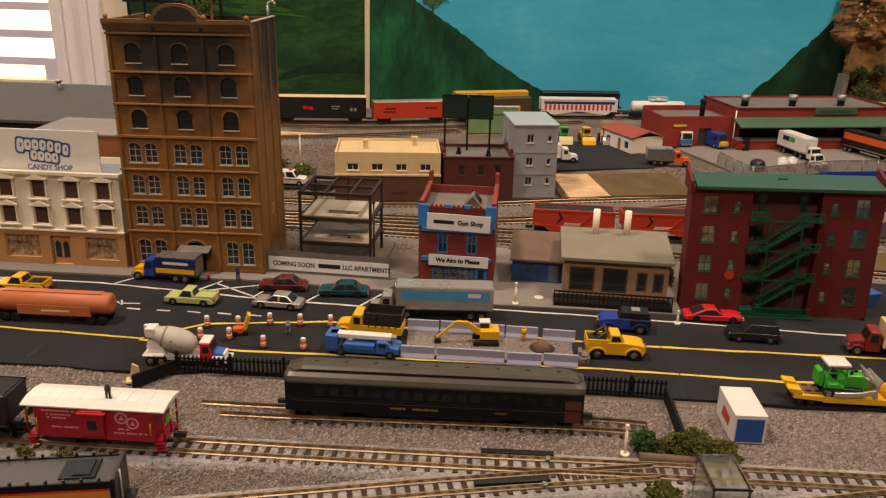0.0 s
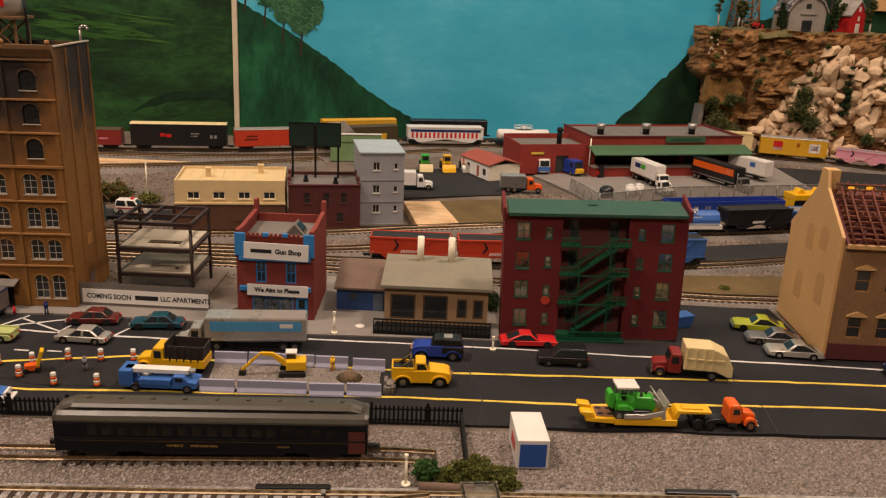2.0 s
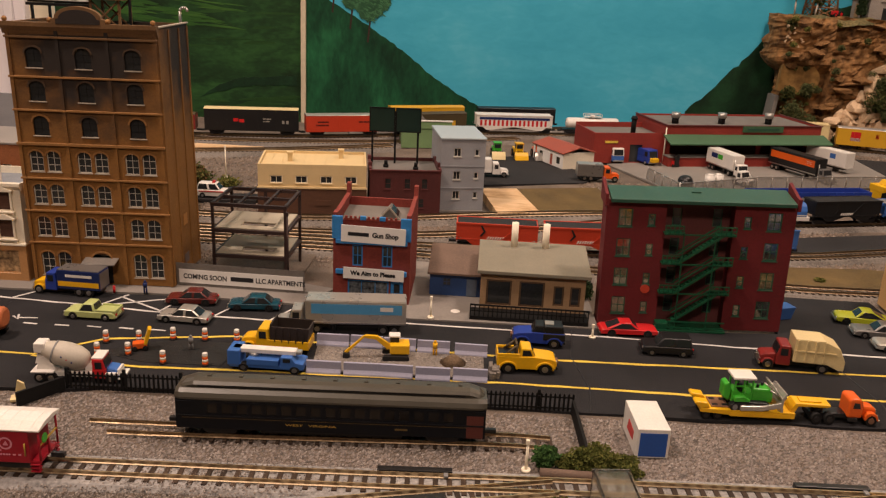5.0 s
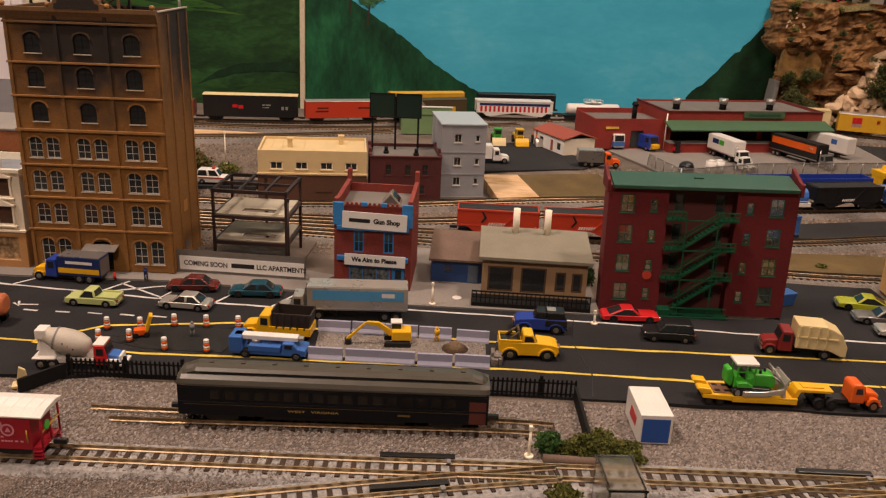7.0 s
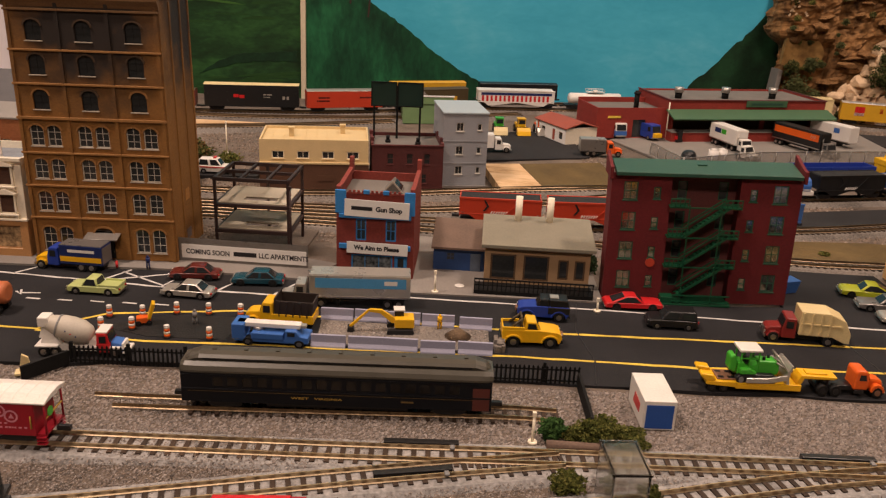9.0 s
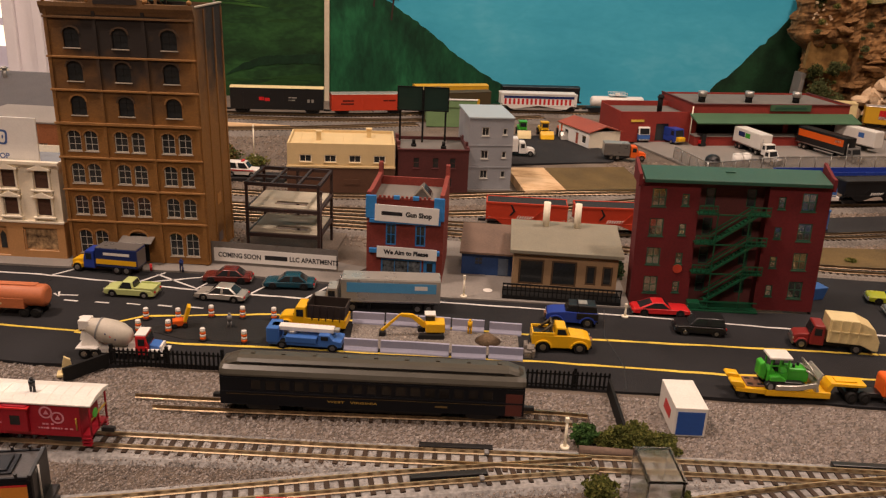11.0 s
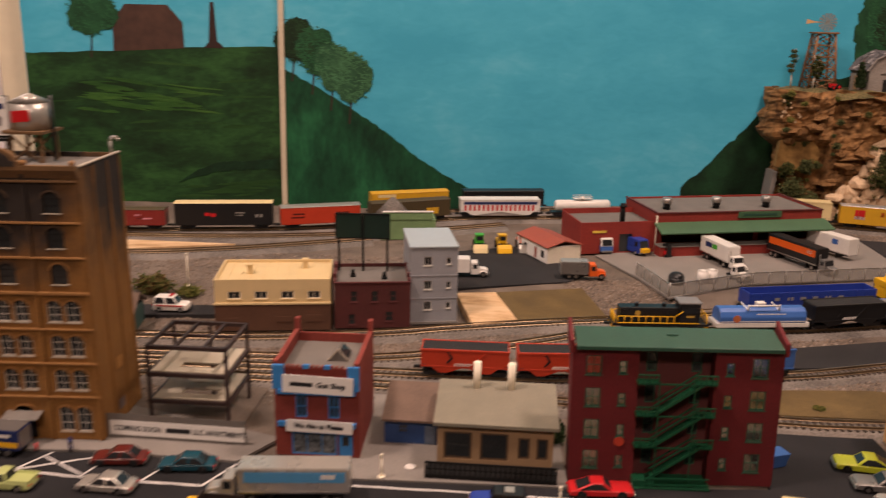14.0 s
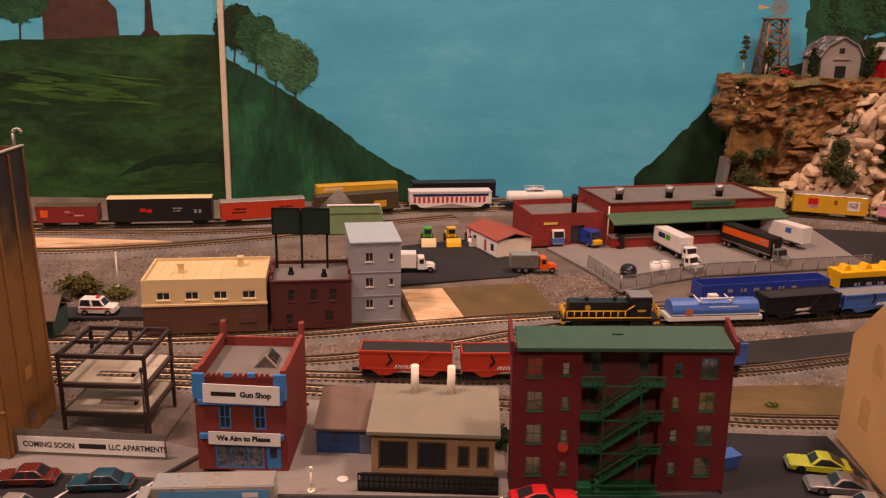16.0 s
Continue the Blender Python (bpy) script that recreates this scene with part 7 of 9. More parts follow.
part("bracket", prism(B(), [(-3, 1.4), (3, 1.4), (2, 9), (-1, 11)], "y", -0.8, 0.8, 0.3), P["cream"], ch)

# paper sign under clear tape
sg = thing("paper_sign", at(-156, 553, 1.0, -3.2), "white paper strip sign stuck on clear tape", "sign")
part("tape", box(B(), 0, 0, 0, 97, 0.2, 17.5), mat("hazy_tape", (0.17, 0.155, 0.14), 0.3, var=0.2, coarse=120), sg, "hazy grey clear tape")
part("strip", box(B(), 8, -0.35, 3.0, 96, -0.05, 13), M["sign_white"], sg)
words("COMING SOON", 5.0, M["black_ink"], sg, at(11, -0.45, 6.4, 0, 0, 0.5), align="LEFT", bold=0.12, stretch=0.86)
part("name_bar", box(B(), 44.8, -0.46, 6.4, 61, -0.4, 9.6), M["black_ink"], sg, "black bar of a name")
words("LLC APARTMENTS", 5.0, M["black_ink"], sg, at(62.5, -0.45, 6.4, 0, 0, 0.5), align="LEFT", bold=0.12, stretch=0.86)

# roof sign and water tank on the tall building
bs = thing("roof_billboard", at(-252, 585, 170.9), "white train billboard on a dark roof stand", "billboard")
part("panel", box(B(), 0, 0, 18, 42, 1, 42, 0.2), M["sign_white"], bs)
part("panel_frame", box(B(), -0.6, 1, 16.5, 42.6, 1.8, 42.6, 0.2), P["black"], bs)
part("name_bar", box(B(), 5, -0.15, 34, 21, 0, 37.4), mat("maroon_print", (0.16, 0.03, 0.05), 0.5), bs, "maroon bar of a brand name")
part("name_bar", box(B(), 26, -0.15, 34.4, 40, 0, 37.8), P["navy"], bs, "navy bar of a brand name")
part("train_picture", prism(B(), [(5, 24), (37, 24), (38, 29), (34, 31.5), (24, 30), (9, 26.5)], "y", -0.15, 0), mat("dark_violet_print", (0.07, 0.04, 0.05), 0.5), bs, "dark printed train shape")
words("TRAINS", 4.6, P["black"], bs, at(24, -0.1, 19), stretch=1.35, bold=0.2)
part("stand_beam", box(B(), -1, -1, 14.5, 43, 1.6, 16.4, 0.2), P["black"], bs)
for x in (2, 14, 27, 39):
    part("stand_leg", box(B(), x, -0.6, 0, x + 1.6, 1, 14.5, 0.1), P["black"], bs)
wt = thing("water_tank", at(-198, 590, 172), "grey roof water tank on a brown timber stand", "water tank")
part("tank", cyl(B(), (0, 0, 21), 12, 17, n=28), P["silver"], wt)
part("lid", cyl(B(), (0, 0, 38), 12.3, 5, n=28, r2=1), P["silver"], wt)
part("side_mark", prism(B(), [(-6, 26), (5, 27), (5, 34), (-6, 33)], "y", -12.3, -11), P["red"], wt, "red printed mark")
part("platform", box(B(), -13, -13, 19, 13, 13, 21, 0.3), M["tan_dark"], wt)
for x in (-10, 9):
    for y in (-10, 9):
        part("leg", box(B(), x, y, 0, x + 1.6, y + 1.6, 19, 0.1), M["tan_dark"], wt)
for y in (-9.5, 9.5):
    part("brace", rod(B(), (-9, y, 1), (9, y, 18), 0.7), M["tan_dark"], wt)
    part("brace", rod(B(), (9, y, 1), (-9, y, 18), 0.7), M["tan_dark"], wt)
part("pipe", cyl(B(), (13.4, 0, 0), 1.0, 42, n=8), P["black"], wt)


# ---- trains ----
def bogie(c, x, name="truck"):
    t = part(name, box(B(), x - 9, -5.5, 3.2, x + 9, 5.5, 5.2, 0.3), P["black"], c)
    for dx in (-5.5, 5.5):
        for y in (-4.6, 4.6):
            w = B()
            cyl(w, (x + dx, y - 0.5, 2.5), 2.5, 1.0, "y", 16)
            part("wheel", w, P["grey"], t)
    for y in (-6.2, 6.2):
        part("side_frame", prism(B(), [(x - 8.5, 2.6), (x - 6, 1.4), (x - 2, 1), (x + 2, 1), (x + 6, 1.4), (x + 8.5, 2.6), (x + 6, 4.4), (x - 6, 4.4)], "y", y - 0.5, y + 0.5), P["black"], t)


def coupler(c, x, s):
    part("coupler", box(B(), x if s > 0 else x - 6, -1.2, 3.4, x + 6 if s > 0 else x, 1.2, 5.6, 0.3), P["black"], c)


def boxcar(m, body, roof, label, L=92, W=19, H=27, door=None, marks=(), ribs=10):
    c = thing("boxcar", m, label, "boxcar", "freight cars")
    a = L / 2
    bd = part("body", box(B(), -a, -W / 2, 5.5, a, W / 2, H, 0.3), P[body], c)
    part("roof", prism(B(), [(-W / 2 - 0.4, H), (W / 2 + 0.4, H), (W / 2, H + 0.6), (0, H + 1.8), (-W / 2, H + 0.6)], "x", -a - 0.3, a + 0.3, 0.15), P[roof], c)
    for s in (-1, 1):
        part("door", box(B(), -8, s * W / 2 - 0.1, 6.4, 8, s * W / 2 + 0.7, H - 1, 0.2), P[door or body], bd)
        part("door_rail", box(B(), -9, s * W / 2 - 0.1, H - 1.2, 20, s * W / 2 + 0.9, H - 0.6), P[body], bd)
        part("ladder", box(B(), a - 3.4, s * W / 2 - 0.1, 6, a - 0.6, s * W / 2 + 0.6, H - 1, 0.1), P[body], bd)
        for i in range(ribs):
            x = -a + 4 + i * (L - 8) / (ribs - 1)
            if abs(x) > 10:
                part("rib", box(B(), x - 0.25, s * W / 2 - 0.1, 6, x + 0.25, s * W / 2 + 0.45, H - 0.5), P[body], bd)
        for x0, z0, x1, z1, colour in marks:
            part("print_bar", box(B(), x0 if s < 0 else -x1, s * W / 2 - 0.1, z0, x1 if s < 0 else -x0, s * W / 2 + 0.55, z1), P[colour], bd)
    for x in (-a + 14, a - 14):
        bogie(c, x)
    coupler(c, a, 1), coupler(c, -a, -1)
    return c


def hopper(m, body, load, label, L=62, W=19, H=24, stripes=False, category="hopper car"):
    c = thing("hopper_car", m, label, category, "freight cars")
    a = L / 2
    prof = [(-a, 11), (-a, H), (a, H), (a, 11), (a - 7, 9), (a - 14, 4), (a - 20, 4), (3, 8), (-3, 8), (-a + 20, 4), (-a + 14, 4), (-a + 7, 9)]
    bd = part("body", prism(B(), prof, "y", -W / 2, W / 2, 0.2), P[body], c)
    part("load", box(B(), -a + 1, -W / 2 + 1, H, a - 1, W / 2 - 1, H + 0.5), P[load] if load in P else load, c)
    for s in (-1, 1):
        part("top_rail", box(B(), -a - 0.3, s * W / 2 - 0.5, H - 0.9, a + 0.3, s * W / 2 + 0.8, H + 0.8, 0.2), P[body], bd)
        part("sill", box(B(), -a, s * W / 2 - 0.2, 8.4, a, s * W / 2 + 0.8, 9.6, 0.2), P[body], bd)
        if stripes:
            for i in range(16):
                x = -a + 5 + i * (L - 10) / 16
                part("stripe", box(B(), x, s * W / 2 - 0.1, 9.8, x + (L - 10) / 32, s * W / 2 + 0.5, H - 6.5), P["red"], bd)
            part("name_band", box(B(), -a + 4, s * W / 2 - 0.1, H - 6, a - 4, s * W / 2 + 0.5, H - 2.6), P["navy"], bd)
        else:
            for i in range(8):
                x = -a + 1 + i * (L - 2.8) / 7
                part("rib", box(B(), x, s * W / 2 - 0.1, 9, x + 0.8, s * W / 2 + 0.8, H - 0.5), P[body], bd)
            part("brace", prism(B(), [(4, 10), (5.2, 10), (16, H - 1.4), (14.8, H - 1.4)], "y", min(s * W / 2, s * (W / 2 + 0.6)), max(s * W / 2, s * (W / 2 + 0.6))), P[body], bd)
            part("print_bar", prism(B(), [(-14, 12), (-12.4, 12), (-9, 16), (-12, 21), (-13.4, 21), (-11, 16)], "y", min(s * W / 2, s * (W / 2 + 0.5)), max(s * W / 2, s * (W / 2 + 0.5))), P["black"], bd)
            for i in range(7):
                part("warning_bar", prism(B(), [(-8 + 2 * i, 9.8), (-7 + 2 * i, 9.8), (-6 + 2 * i, 12), (-7 + 2 * i, 12)], "y", min(s * W / 2, s * (W / 2 + 0.45)), max(s * W / 2, s * (W / 2 + 0.45))), P["white"], bd)
    for x in (-a, a - 0.8):
        part("end_ladder", box(B(), x, -W / 2 + 1, 7, x + 0.8, -W / 2 + 3.5, H), P[body], bd)
        part("end_slope", box(B(), x, -W / 2 + 1, 10, x + 0.8, W / 2 - 1, 12), P[body], bd)
    for x in (-a + 10, a - 10):
        bogie(c, x)
    coupler(c, a, 1), coupler(c, -a, -1)
    return c


def tank_car(m, body, label, L=84, r=8.5, frame="black", saddle="", bands=()):
    c = thing("tank_car", m, label, "tank car", "freight cars")
    a = L / 2
    t = B()
    loops = []
    for x, k in ((-a + 5, 0.5), (-a + 6, 0.85), (-a + 8, 1), (a - 8, 1), (a - 6, 0.85), (a - 5, 0.5)):
        loops.append([(x, k * r * math.cos(2 * math.pi * i / 24), 15 + k * r * math.sin(2 * math.pi * i / 24)) for i in range(24)])
    loft(t, loops, smooth=True)
    tank = part("tank", t, P[body], c)
    part("dome", cyl(B(), (0, 0, 22.5), 3.2, 4, n=16), P[body], tank)
    part("walkway", box(B(), -12, -5, 23.6, 12, 5, 24.2, 0.1), P[body], tank)
    for y in (-5, 5):
        part("hand_rail", rod(B(), (-12, y, 27.5), (12, y, 27.5), 0.35), P[body], tank)
        for x in (-12, -4, 4, 12):
            part("rail_post", rod(B(), (x, y, 24), (x, y, 27.5), 0.3), P[body], tank)
    part("underframe", box(B(), -a, -6, 5, a, 6, 7, 0.2), P[frame], c)
    for x in (-a + 12, a - 12):
        bogie(c, x)
    coupler(c, a, 1), coupler(c, -a, -1)
    return c


COACH_PANE = paint("dim_coach_pane", (0.016, 0.013, 0.011), 0.15)


def coach():
    c = thing("passenger_coach", at(-11, 367, 1.7, 1.6), "dark heavyweight passenger coach with grey-brown clerestory roof", "passenger coach")
    L, W = 147, 18.5
    a = L / 2
    holes = []
    n = 17
    for i in range(n):
        x = 14 + i * (L - 28) / n
        holes.append((x + 1, 13, x + 5.6, 18))
    for s, m in ((-1, at(-a, -W / 2, 0)), (1, at(a, W / 2, 0, 180))):
        side = part("side_wall", wall_mesh(B(), L, 20.6, 1.0, [(q[0], q[1], q[2], q[3]) for q in holes] + [(0, 0, L, 5)]), P["coach"], c, at=m)
        for q in holes:
            part("pane", box(B(), q[0] - 0.3, 0.5, q[1] - 0.3, q[2] + 0.3, 0.8, q[3] + 0.3), COACH_PANE, side)
        part("belt_rail", box(B(), 0.5, -0.4, 11.4, L - 0.5, 0, 12.2, 0.1), P["coach"], side)
        part("belt_rail", box(B(), 0.5, -0.35, 18.9, L - 0.5, 0, 19.5, 0.1), P["coach"], side)
        part("gold_line", box(B(), 3, -0.12, 10.6, L - 3, 0, 10.75), P["dull_gold"], side)
        words("WEST   VIRGINIA", 1.6, P["gold"], side, at(64, -0.1, 7.9), stretch=2.0, bold=0.02)
        part("number_bar", box(B(), 104, -0.12, 7.9, 110, 0, 8.8), P["dull_gold"], side, "gold bars of a number")
    for x in (-a, a - 1):
        part("end_wall", box(B(), x, -W / 2 + 1, 5, x + 1, W / 2 - 1, 20.4, 0.1), P["coach"], c)
        part("end_door", box(B(), x - 0.2, -2.6, 5.5, x + 1.2, 2.6, 17, 0.1), P["dark_red"], c)
    for s in (-1, 1):
        part("vestibule_door", box(B(), a - 9, s * W / 2 - 0.2, 5.2, a - 1, s * W / 2 + 0.25, 17, 0.1), P["vestibule"], c, "dark red vestibule door")
    part("floor_pan", box(B(), -a, -W / 2 + 0.6, 4.6, a, W / 2 - 0.6, 6), P["black"], c)
    part("underbody", box(B(), -34, -6.5, 1.6, 34, 6.5, 4.6, 0.5), P["black"], c)
    # eaves curve, clerestory and its rounded ends
    prof = [(-9.6, 20.4), (9.6, 20.4), (9.6, 21.4), (8.6, 23.4), (6.4, 24.8), (-6.4, 24.8), (-8.6, 23.4), (-9.6, 21.4)]
    rf = B()
    loops = []
    for x, k in ((-a - 0.4, 0.88), (-a + 1.5, 0.97), (-a + 4, 1), (a - 4, 1), (a - 1.5, 0.97), (a + 0.4, 0.88)):
        loops.append([(x, u * k, 20.4 + (v - 20.4) * k) for u, v in prof])
    loft(rf, loops)
    roof = part("roof", rf, P["coach_roof"], c)
    cl = B()
    prof2 = [(-5.6, 24.6), (5.6, 24.6), (5.6, 26.2), (6.2, 26.4), (4.6, 27.6), (2, 28.4), (-2, 28.4), (-4.6, 27.6), (-6.2, 26.4), (-5.6, 26.2)]
    loops = []
    for x, k, d in ((-a + 0.6, 0.72, -3.4), (-a + 3, 0.9, -1.6), (-a + 8, 1, 0), (a - 8, 1, 0), (a - 3, 0.9, -1.6), (a - 0.6, 0.72, -3.4)):
        loops.append([(x, u * k, max(21.5, v + d)) for u, v in prof2])
    loft(cl, loops)
    cls = part("clerestory", cl, P["coach_roof"], roof)
    for i in range(9):
        part("vent", box(B(), -60 + 15 * i, -1.2, 28.2, -58 + 15 * i, 1.2, 29, 0.2), P["coach_roof"], roof)
    for s in (-1, 1):
        part("clerestory_light", box(B(), -a + 10, s * 5.6 - 0.1, 24.9, a - 10, s * 5.6 + 0.15, 26), P["black"], roof)
    for x in (-a + 20, a - 20):
        bogie(c, x)
    coupler(c, a, 1), coupler(c, -a, -1)


coach()


def caboose():
    c = thing("caboose", on_track(T_MAIN, -162, 4.0), "red bay-window caboose with a white roof", "caboose", "freight cars")
    L, W, H = 66, 18, 20.8
    a = L / 2
    bd = part("body", box(B(), -a + 5, -W / 2, 5, a - 5, W / 2, H, 0.3), P["caboose_red"], c)
    rf = prism(B(), [(-W / 2 - 1, H), (W / 2 + 1, H), (W / 2 + 1, H + 0.8), (4, H + 2.2), (-4, H + 2.2), (-W / 2 - 1, H + 0.8)], "x", -a - 0.5, a + 0.5, 0.2)
    roof = part("roof", rf, P["white"], c, "weathered white roof")
    for i in range(12):
        part("roof_seam", prism(B(), [(-W / 2 - 0.8, H + 0.95), (-4, H + 2.35), (4, H + 2.35), (W / 2 + 0.8, H + 0.95), (4, H + 2.1), (-4, H + 2.1)], "x", -a + 4 + 5.3 * i, -a + 4.4 + 5.3 * i), P["white"], roof)
    for s in (-1, 1):
        bay = part("bay_window", box(B(), -5.5, min(s * W / 2, s * (W / 2 + 2)), 7.5, 5.5, max(s * W / 2, s * (W / 2 + 2)), H - 0.4, 0.3), P["caboose_red"], bd)
        part("pane", box(B(), -2.2, s * (W / 2 + 2) - 0.1, 11, 2.2, s * (W / 2 + 2) + 0.15, 15.6), GLASS_CAR, bay)
        part("bay_roof", box(B(), -6.5, min(s * W / 2, s * (W / 2 + 2.8)), H - 2, 6.5, max(s * W / 2, s * (W / 2 + 2.8)), H - 1, 0.2), P["red"], bay)
        for k, (x0, z, w) in enumerate(((-24, 18.4, 16), (-22, 16.4, 12), (-22, 14.8, 10), (-20, 10.2, 14), (9, 8.6, 16), (11, 10.6, 6))):
            x0, x1 = (x0, x0 + w) if s < 0 else (-x0 - w, -x0)
            rb = random.Random(k)
            while x0 < x1 - 0.8:
                l = rb.uniform(0.6, 1.4)
                part("print_bar", box(B(), x0, s * W / 2 - 0.1, z, min(x1, x0 + l), s * W / 2 + 0.12, z + 0.75), P["pink"], bd)
                x0 += l + (0.35 if rb.random() < 0.8 else 1.1)
        for x, z in ((13, 16.8), (18, 14.4)):
            ring = B()
            cx = x if s < 0 else -x
            loft(ring, [[(cx + k * math.cos(2 * math.pi * i / 24), s * (W / 2 + 0.12), z + k * math.sin(2 * math.pi * i / 24)) for i in range(24)] for k in (2.2, 3.0)], caps=False)
            part("print_ring", ring, P["pink"], bd)
            part("print_disc", prism(B(), [(cx - 1.2, z - 1), (cx + 1.2, z - 1), (cx + 0.2, z + 1.3)], "y", min(s * W / 2, s * (W / 2 + 0.12)), max(s * W / 2, s * (W / 2 + 0.12))), P["pink"], bd)
        for x in (-a + 6.5, a - 6.5):
            part("grab_rail", rod(B(), (x, s * (W / 2 + 0.7), 9), (x, s * (W / 2 + 0.7), 15), 0.35), P["gold"], bd)
    for e in (-1, 1):
        x = e * (a - 1)
        part("platform", box(B(), min(x, x - e * 5), -W / 2 + 0.5, 4.6, max(x, x - e * 5), W / 2 - 0.5, 5.8, 0.1), P["caboose_red"], c)
        for y in (-W / 2 + 1, 0, W / 2 - 1):
            part("rail_post", rod(B(), (x, y, 5.8), (x, y, 13 if y == 0 else 20.8), 0.5), P["caboose_red"], c)
        part("end_rail", rod(B(), (x, -W / 2 + 1, 13), (x, W / 2 - 1, 13), 0.5), P["gold"], c)
        part("brake_wheel", cyl(B(), (x + e * 0.6 - 0.25, -4, 15), 2.2, 0.5, "x", 16), P["green"], c, "green brake wheel")
        for s in (-1, 1):
            for k in range(3):
                part("step", box(B(), x - e * 2 - 2, s * (W / 2 - 0.6) - 1.2, 1 + 1.6 * k, x - e * 2 + 2, s * (W / 2 - 0.6) + 1.2, 1.6 + 1.6 * k), P["caboose_red"], c)
    for x in (-a + 14, a - 14):
        bogie(c, x)
    coupler(c, a, 1), coupler(c, -a, -1)


caboose()
hopper(on_track(T_MAIN, -238, 4.0), "black", "coal", "black hopper car coupled behind the caboose", L=70)
# orange-sided tender at the table edge
def tender():
    c = thing("tender", on_track(T_BRANCH, -176, 4.0), "orange-sided steam tender with black deck and coal load", "tender", "freight cars")
    L, W, H = 96, 20, 20.4
    a = L / 2
    bd = part("body", box(B(), -a, -W / 2, 5, a, W / 2, H, 0.4), P["coach"], c)
    og = paint("engine_orange", (0.62, 0.24, 0.03), 0.45)
    for s in (-1, 1):
        part("side_panel", box(B(), -a + 3, s * W / 2 - 0.1, 6.4, a - 2.0, s * W / 2 + 0.25, 17.6), og, bd, "orange side panel")
        part("print_bar", box(B(), -38, s * W / 2 - 0.1, 9.5, 5, s * W / 2 + 0.4, 13.5), P["navy"], bd)
        part("red_line", box(B(), -a + 3, s * W / 2 - 0.1, 17.6, a - 2.0, s * W / 2 + 0.3, 18.5), P["red"], bd)
        part("deck_lip", box(B(), -a, s * (W / 2 - 0.5) - 0.5, H, a, s * (W / 2 - 0.5) + 0.5, H + 1.3, 0.2), P["coach"], bd)
    words("System", 6.0, P["navy"], bd, at(22, -W / 2 - 0.28, 8.2), stretch=1.3, bold=0.12)
    deck = part("deck", box(B(), -6, -W / 2 + 1, H, a - 1, W / 2 - 1, H + 0.7, 0.15), mat("worn_deck_grey", (0.050, 0.045, 0.045), 0.42, var=0.35), c, "worn dark grey deck")
    for i in range(14):
        for y in (-W / 2 + 0.6, W / 2 - 0.6):
            part("deck_lug", box(B(), -a + 4 + i * 6.6, y - 0.5, H + 1.2, -a + 5.1 + i * 6.6, y + 0.5, H + 2.8, 0.2), P["black"], bd)
    part("water_hatch", box(B(), 26, -6.5, H + 0.7, 40, 6.5, H + 1.5, 0.3), P["coach"], deck)
    part("water_hatch_lid", box(B(), 31, -5, H + 1.5, 38, 5, H + 2.0, 0.3), P["coach"], deck)
    part("bulkhead", box(B(), a - 1.6, -W / 2, 5, a + 0.3, W / 2, H + 2.2, 0.4), P["black"], c)
    part("bunker_wall", prism(B(), [(-8, H), (-5, H), (-5, H + 2), (-9, H + 6), (-12, H + 6)], "y", -W / 2 + 0.6, W / 2 - 0.6, 0.3), P["black"], c)
    heap = B()
    rr = random.Random(12)
    for k in range(240):
        x, y = rr.uniform(-a + 1, -9), rr.uniform(-W / 2 + 1.5, W / 2 - 1.5)
        z = H + 5.5 * (1 - (abs(y) / (W / 2)) ** 2) + rr.uniform(-0.8, 0.8)
        q = rr.uniform(0.7, 1.5)
        box(heap, x - q, y - q, H - 1 if k % 3 == 0 else z - q, x + q, y + q * rr.uniform(0.6, 1), z + q * 0.6)
    part("coal_load", heap, P["coal"], c, "heaped black coal")
    part("end_pipe", rod(B(), (a + 1.2, -5, 4), (a + 0.6, -3, H + 2), 0.45), P["silver"], c)
    part("end_step", box(B(), a, -8, 4, a + 4, 8, 6, 0.3), P["black"], c)
    for x in (-a + 18, a - 18):
        bogie(c, x)
    coupler(c, a, 1), coupler(c, -a, -1)


tender()
track([(-420, 250), (-200, 253), (-60, 257), (0, 260), (80, 262), (260, 262)], 2.06, ballast=(11, 15, M["plaster"]), step=6.3)
boxcar(at(-28, 259, 4.0, 4), "caboose_red", "red", "red boxcar at the table edge", L=28, W=16, H=16.5)

hopper(on_track(T_A, 77, 5.0), "hopper_red", "coal", "orange-red coal hopper with a black load", L=66, H=22)
hopper(on_track(T_A, 149, 5.0), "hopper_red", "coal", "orange-red coal hopper with a black load", L=66, H=22)
hopper(on_track(T_A, 297, 5.0), "mid_blue", "coal", "blue coal hopper beside the cinder strip", L=56)
RF = BACK + 5.5
boxcar(on_track(T_F1, -400, RF), "dark_red", "dark_red", "dark red boxcar on the far track", L=80, H=26, marks=((-30, 16, -20, 22, "pink"),))
boxcar(on_track(T_F1, -318, RF), "dark_red", "olive", "dark red boxcar with pale lettering", L=66, H=24, marks=((-2, 17, 6, 19, "pink"), (0, 13, 18, 14.5, "pink"), (-28, 12, -20, 20, "orange")))
boxcar(on_track(T_F1, -218, RF), "black", "cream", "long black boxcar with a cream roof", L=114, H=32, marks=((-22, 17, -16, 21, "red"), (-15, 16, -9, 20, "red"), (14, 20, 24, 21.4, "silver"), (14, 17, 22, 18.2, "silver"), (37, 15, 40, 19, "silver"), (42, 15, 45, 19, "silver")))
boxcar(on_track(T_F1, -107, RF), "hopper_red", "silver", "orange refrigerator boxcar with a silver roof", L=96, H=26, marks=((-34, 17, -20, 19, "maroon"), (-36, 13, -20, 15, "maroon"), (18, 17, 34, 19, "maroon")))
